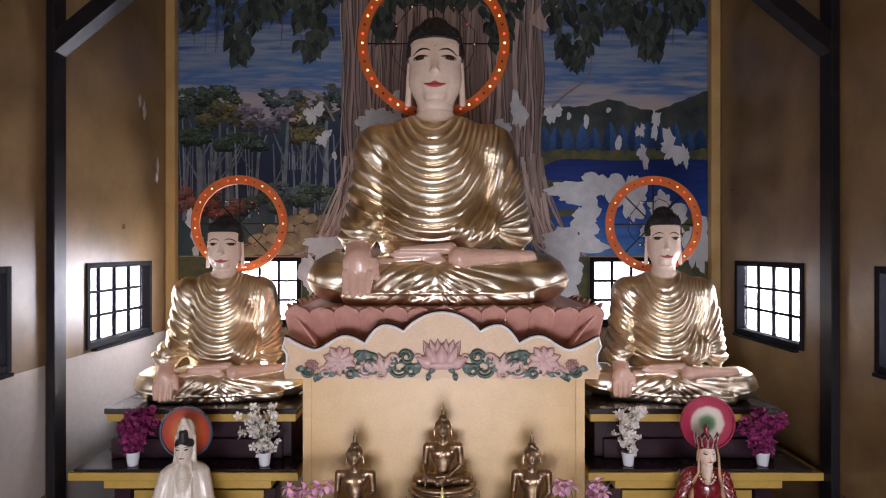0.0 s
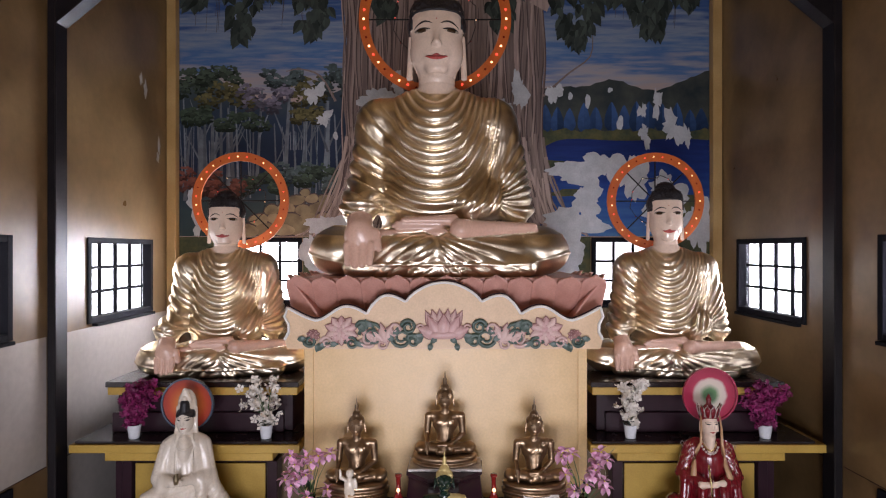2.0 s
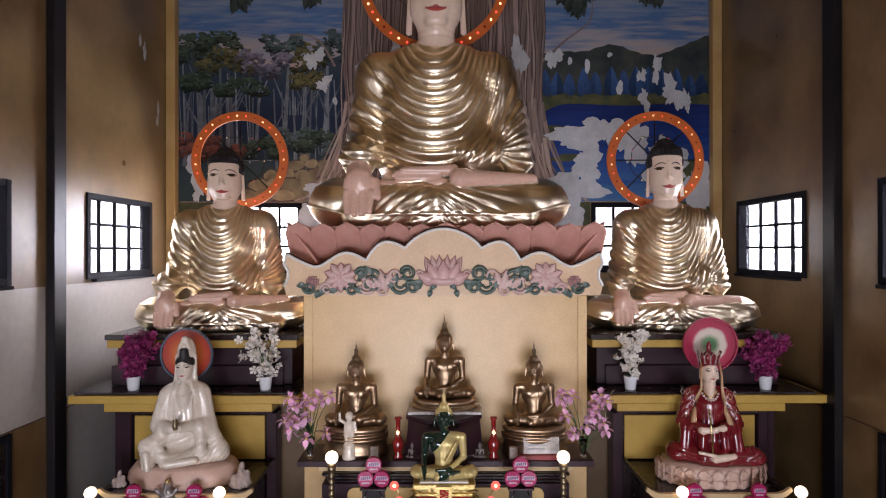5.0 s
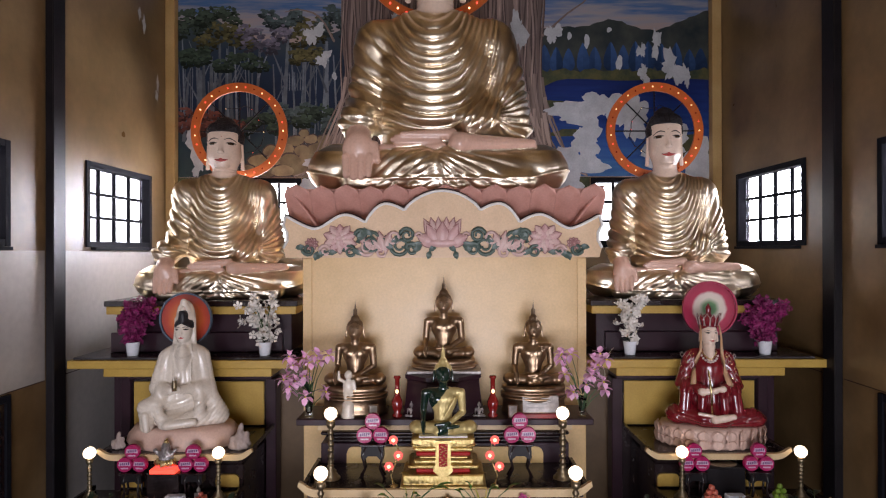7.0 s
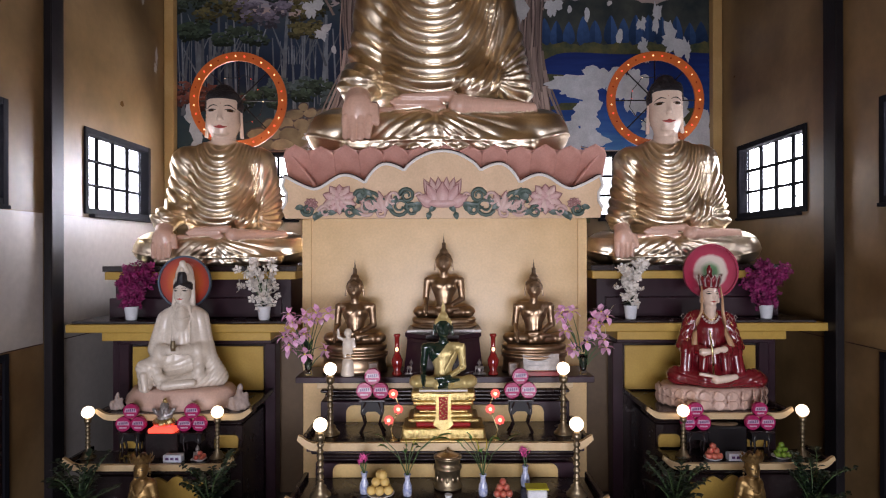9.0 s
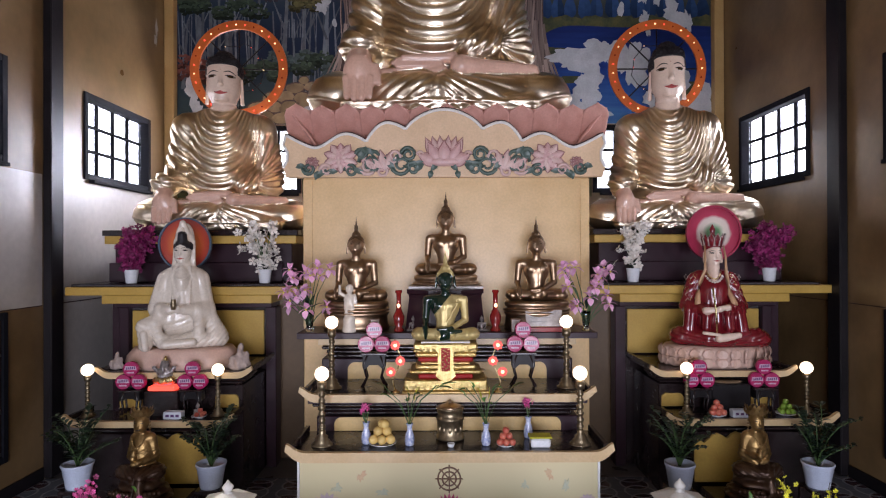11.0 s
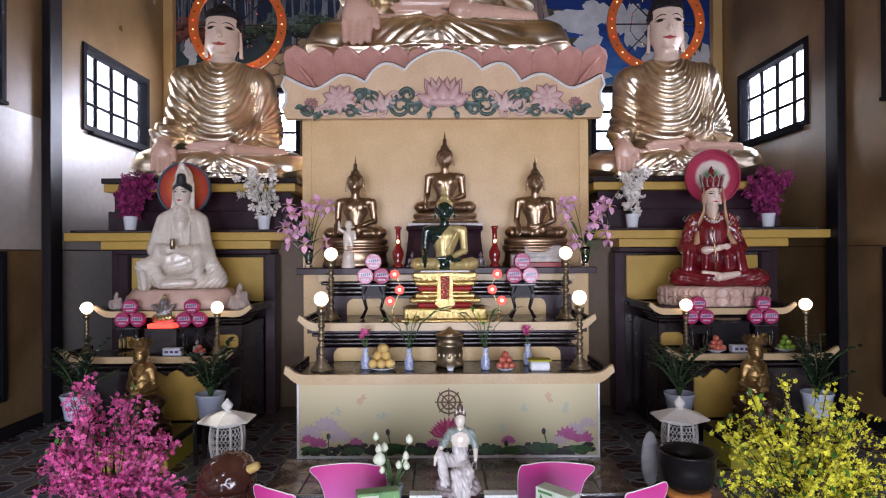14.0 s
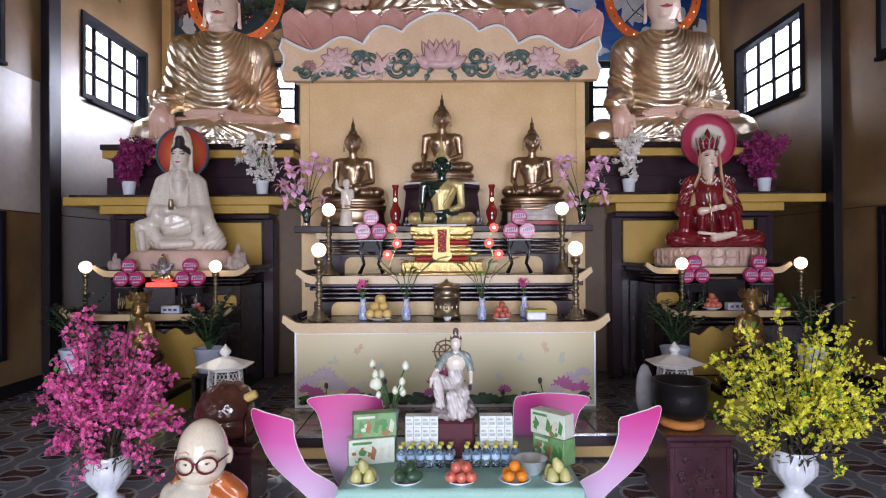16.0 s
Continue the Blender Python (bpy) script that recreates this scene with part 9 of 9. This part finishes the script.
# ---- offerings on the tiers ----
def censer():
    top = thing("incense_burner", "tarnished brass incense burner with a low lid", "censer", (0.035, 6.42, 1.112))
    part("body", Geo().lathe(((0.12, 0), (0.15, 0.01), (0.15, 0.03), (0.135, 0.045), (0.138, 0.20), (0.15, 0.215), (0.15, 0.235), (0.132, 0.25), (0.138, 0.31), (0.152, 0.325), (0.152, 0.34)), n=32), OLDBRASS, top)
    part("lid", Geo().lathe(((0.14, 0.341), (0.10, 0.355), (0.05, 0.375), (0.02, 0.39), (0.022, 0.40), (0.004, 0.415)), n=24), BRONZE, top)
    for i in range(5):
        a = -2.5 + i * 0.45
        part("boss", Geo().ball((0.136 * math.cos(a), 0.136 * math.sin(a), 0.12), (0.02, 0.006, 0.03), 8), OLDBRASS, top)
    return top


censer()
single("white_cup", Geo().lathe(((0.02, 0), (0.03, 0.005), (0.04, 0.04), (0.036, 0.04), (0.01, 0.01)), n=16), WHITECER, "small white porcelain cup before the burner", "cup", (0.04, 6.14, 1.112))


def blue_vase(at, kind, seed):
    rr = random.Random(seed)
    top = thing("porcelain_vase", "blue and white porcelain vase with " + ("long green leaves" if kind else "dusty pink flowers"), "vase", at, group="altar vases")
    part("vase", Geo().lathe(((0.035, 0), (0.045, 0.01), (0.05, 0.06), (0.045, 0.11), (0.026, 0.16), (0.028, 0.20), (0.038, 0.225), (0.03, 0.224), (0.012, 0.18)), n=20), BLUEWHITE, top)
    g = Geo()
    if kind:
        for i in range(8):
            a, L = rr.uniform(-0.75, 0.75), rr.uniform(0.25, 0.46)
            g.tube([(0, 0, 0.20), (0.4 * L * math.sin(a), -0.02, 0.20 + 0.6 * L), (L * math.sin(a), -0.03, 0.2 + L * 0.95)], 0.0045, 5, 0)
            g.blade((L * 0.9 * math.sin(a), -0.03, 0.18 + L * 0.9), (L * 1.5 * math.sin(a) + 0.03, -0.05, 0.2 + L * rr.uniform(0.85, 1.15)), 0.075, 0.02, 1)
        for i in range(2):
            q = rr.uniform(-0.06, 0.06)
            g.blade((q, 0, 0.45), (q * 2.2, -0.02, 0.62), 0.045, 0.01, 2)
    else:
        for i in range(6):
            x = rr.uniform(-0.06, 0.06)
            g.tube([(0, 0, 0.2), (x, 0, 0.33)], 0.004, 5, 0)
            for k in range(3):
                flower(g, (x + rr.gauss(0, 0.015), rr.gauss(0, 0.01), 0.33 + rr.random() * 0.07), 0.03, 3, rr)
    tagged(part("sprays", g, [STEMGREEN, LEAFBRIGHT, YELLOWP, BLOSSOM], top), kind="stuff")
    return top


for x, y, k, sd in ((-0.84, 6.26, 0, 1), (-0.385, 6.20, 1, 2), (0.40, 6.20, 1, 5), (0.87, 6.44, 0, 7)):
    blue_vase((x, y, 1.112), k, sd)
plate((-0.665, 6.22, 1.112), 0.145, "footed plate on the altar")
heap("tangerine", (-0.665, 6.22, 1.118), NINE + [(-0.02, 0.07, 0.06), (0.02, -0.03, 0.175)], 1.25, "yellow tangerine heaped on the altar plate", 5)
plate((0.60, 6.16, 1.112), 0.10, "footed plate on the altar")
heap("apple", (0.60, 6.16, 1.118), NINE, 0.9, "red apple heaped on the altar plate", 6)
bx = thing("sweet_box", "white paper box with a yellow lid strip", "box", (0.95, 6.17, 1.112))
part("tray", Geo().box(-0.10, 0.10, -0.07, 0.07, 0.0, 0.09, 0.015), WHITECER, bx)
part("lid", Geo().box(-0.115, 0.115, -0.08, 0.08, 0.095, 0.112, 0.006), YELLOWP, bx)
part("packet", Geo().box(-0.085, 0.07, -0.05, 0.05, 0.0905, 0.0945, 0.001), WHITEPAINT, bx)

# round pink packages in threes
PINKLID = material("pink_printed_lid", (0.44, 0.02, 0.13), (0.32, 0.012, 0.08), 0.25, scale=18)
LIDPALE = material("pale_printed_lid", (0.62, 0.50, 0.58), (0.42, 0.22, 0.34), 0.3, scale=40)
LIDINK = material("navy_printed_lid", (0.10, 0.04, 0.14), None, 0.3)


def round_pack(at, turn, r=0.092):
    top = thing("round_pack", "round pink printed sweet tin standing on edge", "tin", at, turn, group="pink tins")
    n = 28
    ring = lambda q, y: [(q * math.cos(6.2832 * i / n), y, q * math.sin(6.2832 * i / n)) for i in range(n)]
    prof = [(r * 0.96, 0.028), (r, 0.024), (r, -0.024), (r * 0.96, -0.03), (r * 0.90, -0.03), (r * 0.88, -0.026)]
    verts = [p for q, y in prof for p in ring(q, y)]
    faces = [(j * n + i, j * n + (i + 1) % n, (j + 1) * n + (i + 1) % n, (j + 1) * n + i)[::-1] for j in range(len(prof) - 1) for i in range(n)]
    faces += [tuple(range(n))[::-1], tuple((len(prof) - 1) * n + i for i in range(n))]
    part("tin", Geo().add(verts, faces), PINKLID, top)
    k = r / 0.092
    band = [(-0.075 * k, -0.012 * k), (0.075 * k, -0.012 * k), (0.062 * k, 0.036 * k), (-0.062 * k, 0.036 * k)]
    part("pale_print", Geo().prism(band, -0.0285, -0.0262), LIDPALE, top)
    for i in range(5):
        x = (-0.05 + 0.023 * i) * k
        part("dark_bar", Geo().box(x, x + 0.015 * k, -0.0295, -0.0288, -0.006 * k + 0.002 * i * k, (0.022 + 0.003 * i) * k, 0), LIDINK, top)
    part("lower_bar", Geo().box(-0.045 * k, 0.045 * k, -0.0285, -0.0262, -0.052 * k, -0.035 * k, 0), LIDPALE, top)
    return top


tin = round_pack((-3.99, 7.42, 1.507), 0)


def tin_stack(x, y, z, first=None):
    for dx, dz, tw in ((-0.094, 0.093, 3), (0.094, 0.093, -4), (0.0, 0.253, 2)):
        if first and dx < 0:
            first.matrix_basis = pose(x + dx, y, z + dz, 0, 0, tw)
            continue
        copy_thing(tin, pose(x + dx, y, z + dz, 0, 0, tw))


def stool(x, y, z, h, lean):
    top = thing("tin_stand", "small dark wooden stand under the tins", "stand", (x, y, z), group="tin stands")
    part("top", Geo().box(-0.15, 0.15, -0.07, 0.07, h - 0.025, h - 0.001, 0.005), DARKWOOD, top)
    part("apron", Geo().prism([(-0.125, h - 0.026), (-0.13, h * 0.60), (-0.09, h * 0.56), (-0.05, h * 0.66), (0.05, h * 0.66), (0.09, h * 0.56), (0.13, h * 0.60), (0.125, h - 0.026)], -0.058, 0.058), BLACKTIMBER, top)
    for dx in (-0.09, 0.09):
        for dy in (-0.045, 0.045):
            part("leg", Geo().tube([(dx * (1 + lean), dy, 0.012), (dx * 0.9, dy, h * 0.3), (dx * (1 + lean * 0.6), dy, h * 0.65), (dx * 0.8, dy, h - 0.026)], [0.02, 0.013, 0.016, 0.018], 7), DARKWOOD, top)
    return top


for i, (x, y, z, h, lean) in enumerate(((-3.90, 7.44, 1.092, 0.32, 0.1), (-3.14, 7.44, 1.092, 0.32, 0.1), (3.13, 7.44, 1.092, 0.32, 0.1), (3.93, 7.44, 1.092, 0.32, 0.1), (-0.82, 6.84, 1.562, 0.40, 0.5), (0.87, 6.84, 1.562, 0.40, 0.5))):
    stool(x, y, z, h, lean)
    tin_stack(x, y, z + h, tin if i == 0 else None)

# red lotus lights beside the gold throne
LOTUSGLOW = glow("lit_red_lotus", (0.80, 0.13, 0.12), 0.40)
for s in (-1, 1):
    top = thing("lotus_light", "brass stem with three lit red lotus bulbs", "lamp", (s * 0.56, 6.60, 1.562), group="lotus lights")
    part("stem", Geo().tube([(0, 0, 0), (s * 0.03, 0, 0.12), (-s * 0.02, 0, 0.25), (-s * 0.07, 0, 0.36), (-s * 0.02, 0, 0.48), (0, 0, 0.52)], 0.008, 6), GOLDLEAF, top)
    part("foot", Geo().lathe(((0.05, 0), (0.045, 0.01), (0.015, 0.02), (0.01, 0.04)), n=12), GOLDLEAF, top)
    for dx, z in ((0.05 * s, 0.23), (-0.055 * s, 0.35), (0.0, 0.52)):
        bulb = part("lotus_bulb", Geo().ball((dx, -0.045, z), 0.020, 10), BULBWARM, top)
        for k in range(8):
            a = k * 0.785
            part("petal", Geo().blade((dx, -0.02, z), (dx + 0.056 * math.cos(a), -0.05, z + 0.056 * math.sin(a)), 0.042, 0.01, 0, 0.2, side=(-math.sin(a), 0, math.cos(a))), LOTUSGLOW, bulb)

# red candle lamps, child figure, plaque and small figures on the upper shelf
REDGLASS = material("red_lacquer_lamp", (0.26, 0.015, 0.012), (0.16, 0.01, 0.01), 0.15, scale=10, coat=0.6)
for x in (-0.575, 0.60):
    top = thing("candle_lamp", "tall red lacquer altar lamp with a small flame bulb", "lamp", (x, 7.30, 2.137), group="red altar lamps")
    part("body", Geo().lathe(((0.06, 0), (0.065, 0.02), (0.04, 0.05), (0.065, 0.12), (0.07, 0.18), (0.045, 0.24), (0.028, 0.28), (0.035, 0.31), (0.028, 0.34), (0.03, 0.46), (0.045, 0.475), (0.04, 0.50)), n=18), REDGLASS, top)
    part("flame_bulb", Geo().ball((0, -0.04, 0.315), (0.022, 0.022, 0.026), 10), BULBWARM, top)
child = sculpt("child_figure", [cap((-0.03, 0, 0.14), (-0.032, 0, 0.30), 0.032, 0.036, 0, 0.02), cap((0.03, 0, 0.14), (0.032, 0, 0.30), 0.032, 0.036, 0, 0.02), ell((0, 0, 0.36), (0.068, 0.05, 0.09), 0, 0.03), ell((0, -0.005, 0.50), (0.048, 0.05, 0.055), 0, 0.02),
                                 cap((-0.06, 0, 0.42), (-0.11, -0.01, 0.45), 0.022, 0.02, 0, 0.01), cap((-0.11, -0.01, 0.45), (-0.115, -0.01, 0.54), 0.02, 0.014, 0, 0.01), cap((0.06, 0, 0.42), (0.085, -0.01, 0.30), 0.022, 0.018, 0, 0.01), cap((0, 0, 0.02), (0, 0, 0.06), 0.09, 0.08, 0, 0.02), cap((0, 0, 0.07), (0, 0, 0.13), 0.065, 0.075, 0, 0.02)], 0.009, [WHITESTONE])
single("child_buddha_figure", child, [], "small white standing child Buddha with a raised arm", "statue", (-1.17, 7.28, 2.145), scale=1.02)
SILVER = material("silvered_figure", (0.46, 0.43, 0.42), (0.24, 0.22, 0.22), 0.3, metal=0.7, scale=30, fine=90, bump=0.2)
SMALLB = sculpt("small_buddha", thai_prims(), 0.02, [SILVER])
for x, y, z, s, lab in ((-0.40, 7.28, 2.14, 0.22, "tiny silvered seated figure on the shelf"), (0.43, 7.28, 2.14, 0.22, "tiny silvered seated figure on the shelf"), (-3.02, 7.30, 1.095, 0.22, "tiny dark seated figure on the side altar")):
    single("small_figure", SMALLB, [], lab, "figurine", (x, y, z), scale=s)
pl = thing("stone_plaque", "pale stone plaque leaning on a red base", "plaque", (1.18, 7.24, 2.137))
part("slab", Geo().box(-0.22, 0.22, -0.012, 0.012, 0.06, 0.26, 0.004), WORNWHITE, pl).rotation_euler = (radians(-8), 0, 0)
part("base", Geo().box(-0.27, 0.27, -0.05, 0.06, 0, 0.055, 0.006), material("red_base_paint", (0.30, 0.03, 0.03), None, 0.4), pl)
for i in range(3):
    part("writing_bar", Geo().box(-0.16, 0.12 - 0.04 * i, -0.018, -0.0135, 0.20 - 0.045 * i, 0.215 - 0.045 * i, 0.0), material("faded_writing", (0.42, 0.40, 0.39), None, 0.6) if i == 0 else bpy.data.materials["faded_writing"], pl).rotation_euler = (radians(-8), 0, 0)
for x, y in ((0.84, 7.23), (-0.86, 7.25)):
    pf = thing("photo_frame", "small brown standing picture frame", "picture frame", (x, y, 2.137), group="small frames")
    part("frame", Geo().box(-0.06, 0.06, -0.008, 0.008, 0, 0.16, 0.004), material("brown_frame_wood", (0.20, 0.11, 0.06), None, 0.4, scale=20), pf)
    part("picture", Geo().box(-0.045, 0.045, -0.0105, -0.0085, 0.016, 0.144, 0), WORNWHITE, pf)

# left side altar: small coloured figure on a lit red base, rocks
GAN = sculpt("small_seated", [ell((0, 0, 0.05), (0.15, 0.10, 0.06), 2, 0.02), ell((0, 0.0, 0.15), (0.10, 0.08, 0.10), 0, 0.03), ell((0, -0.01, 0.27), (0.06, 0.06, 0.065), 0, 0.02), cap((-0.09, -0.02, 0.18), (-0.14, -0.03, 0.24), 0.03, 0.025, 0, 0.02), cap((0.09, -0.02, 0.18), (0.14, -0.03, 0.24), 0.03, 0.025, 0, 0.02),
                              cap((-0.11, -0.03, 0.07), (0.0, -0.10, 0.06), 0.045, 0.035, 1, 0.02), cap((0.11, -0.03, 0.07), (0.0, -0.10, 0.06), 0.045, 0.035, 1, 0.02), cap((0, 0, 0.32), (0, 0, 0.38), 0.04, 0.015, 1, 0.02), cap((0, -0.07, 0.26), (0.02, -0.11, 0.16), 0.02, 0.014, 0, 0.02)], 0.012, [SILVER, GOLDLEAF, material("blue_figure_paint", (0.10, 0.18, 0.42), (0.55, 0.55, 0.55), 0.3, scale=40)], lambda V, s: 0.008 * wavy(V, 90, 0.7))
dk = thing("figure_stand", "dark wooden block with a lit red number-free display", "stand", (-3.50, 7.48, 1.092))
part("block", Geo().box(-0.20, 0.20, -0.10, 0.12, 0, 0.31, 0.008), DARKWOOD, dk)
part("lit_strip", Geo().box(-0.16, 0.16, -0.115, 0.05, 0.312, 0.365, 0.006), glow("lit_red_strip", (1.0, 0.08, 0.05), 1.6), dk)
tagged(dk, "dark wooden block with a lit red strip")
single("coloured_figure", GAN, [], "small silvered and gilded seated figure on a lit base", "figurine", (-3.50, 7.48, 1.462), scale=0.9)
ROCKM = material("grey_pink_rock", (0.42, 0.34, 0.30), (0.26, 0.20, 0.18), 0.6, scale=14, bump=0.3, fine=50)
rk = sculpt("altar_rock", [cap((0, 0, 0.03), (0.02, 0, 0.26), 0.07, 0.02, 0, 0.03), cap((-0.08, 0, 0.03), (-0.07, -0.02, 0.12), 0.05, 0.02, 0, 0.03), cap((0.08, 0, 0.03), (0.08, 0, 0.16), 0.05, 0.02, 0, 0.03)], 0.012, [ROCKM], lambda V, s: 0.012 * wavy(V, 45, 0.2))
single("altar_rock", rk, [], "small pointed grey-pink rock group", "rock", (-2.66, 7.72, 1.625), scale=1.15)
single("altar_rock", rk, [], "small pointed grey-pink rock group", "rock", (-4.24, 7.72, 1.625), scale=0.75)

# side altar offerings
plate((-3.14 + 0.15, 7.30, 1.092), 0.08, "small plate on the side altar")
heap("apple", (-2.99, 7.30, 1.096), FIVE, 0.75, "red apple on the side altar plate", 8)
plate((3.28, 7.30, 1.092), 0.11, "small plate on the side altar")
heap("apple", (3.28, 7.30, 1.096), NINE, 0.95, "red apple heaped on the side altar plate", 9)
plate((4.14, 7.34, 1.092), 0.115, "small plate on the side altar")
heap("guava", (4.14, 7.34, 1.096), NINE, 0.95, "bright green guava heaped on the side altar plate", 10)
for x, lab in ((3.56, "white and blue tissue box on the side altar"), (-3.30, "white and blue tissue box on the side altar")):
    tb = thing("tissue_box", lab, "box", (x, 7.28, 1.092), group="tissue boxes")
    part("carton", Geo().box(-0.11, 0.11, -0.05, 0.05, 0, 0.09, 0.006), material("pale_blue_carton", (0.50, 0.55, 0.66), (0.62, 0.64, 0.68), 0.4, scale=22) if "pale_blue_carton" not in bpy.data.materials else bpy.data.materials["pale_blue_carton"], tb)
    for i in range(3):
        part("print_bar", Geo().box(-0.08 + 0.06 * i, -0.04 + 0.06 * i, -0.0525, -0.0495, 0.03, 0.06, 0), LIDINK, tb)
single("incense_block", Geo().box(-0.25, 0.25, -0.10, 0.14, 0, 0.36, 0.02), BLACKTIMBER, "black incense stand with a round top mat", "stand", (3.52, 7.52, 1.092))
single("round_mat", Geo().lathe(((0.16, 0), (0.18, 0.015), (0.16, 0.03), (0.01, 0.028)), n=24, sy=0.5), material("brown_woven_mat", (0.16, 0.10, 0.05), (0.10, 0.06, 0.03), 0.8, scale=20), "brown woven mat on the black stand", "mat", (3.52, 7.52, 1.454))

# ---- floor tiles ----
def tile_material():
    m = bpy.data.materials.new("patterned_floor_tile")
    m.use_nodes = True
    n, l = m.node_tree.nodes, m.node_tree.links
    b = n["Principled BSDF"]
    co = n.new("ShaderNodeTexCoord")

    def math_node(op, a, c=None):
        k = n.new("ShaderNodeMath")
        k.operation = op
        for s, v in ((0, a), (1, c)):
            if v is None:
                continue
            if isinstance(v, (int, float)):
                k.inputs[s].default_value = v
            else:
                l.new(v, k.inputs[s])
        return k.outputs[0]
    sep = n.new("ShaderNodeSeparateXYZ")
    l.new(co.outputs["Object"], sep.inputs[0])
    ax, ay = math_node('ABSOLUTE', sep.outputs[0]), math_node('ABSOLUTE', sep.outputs[1])

    def dist(cx, cy):
        dx, dy = math_node('SUBTRACT', ax, cx), math_node('SUBTRACT', ay, cy)
        return math_node('SQRT', math_node('ADD', math_node('MULTIPLY', dx, dx), math_node('MULTIPLY', dy, dy)))
    d0, d1 = dist(0.0, 0.0), dist(0.25, 0.25)
    petal = math_node('MULTIPLY', math_node('LESS_THAN', dist(0.25, 0.0), 0.165), math_node('GREATER_THAN', dist(0.0, 0.25), 0.19))
    ring = math_node('LESS_THAN', math_node('ABSOLUTE', math_node('SUBTRACT', d1, 0.19)), 0.014)
    ring2 = math_node('LESS_THAN', math_node('ABSOLUTE', math_node('SUBTRACT', dist(0.25, 0.0), 0.18)), 0.012)
    nz = n.new("ShaderNodeTexNoise")
    nz.inputs["Scale"].default_value, nz.inputs["Detail"].default_value = 14, 6
    l.new(co.outputs["Object"], nz.inputs["Vector"])
    r1 = n.new("ShaderNodeValToRGB")
    r1.color_ramp.elements[0].color, r1.color_ramp.elements[1].color = (0.11, 0.125, 0.155, 1), (0.19, 0.21, 0.25, 1)
    l.new(nz.outputs["Fac"], r1.inputs[0])
    m1, m2 = n.new("ShaderNodeMix"), n.new("ShaderNodeMix")
    m1.data_type = m2.data_type = 'RGBA'
    m1.inputs[7].default_value, m2.inputs[7].default_value = (0.075, 0.042, 0.052, 1), (0.30, 0.31, 0.34, 1)
    l.new(petal, m1.inputs[0]), l.new(r1.outputs[0], m1.inputs[6])
    l.new(math_node('MAXIMUM', ring, ring2), m2.inputs[0]), l.new(m1.outputs[2], m2.inputs[6])
    l.new(m2.outputs[2], b.inputs["Base Color"])
    b.inputs["Roughness"].default_value = 0.16
    return m


TILE = Geo().box(-0.249, 0.249, -0.249, 0.249, -0.0115, 0.0, 0.002).mesh("tile", tile_material())
for i in range(22):
    for j in range(13):
        ob = part("tile", TILE, [], floor)
        ob.location = (-5.25 + 0.5 * i, 2.0 + 0.5 * j, 0)
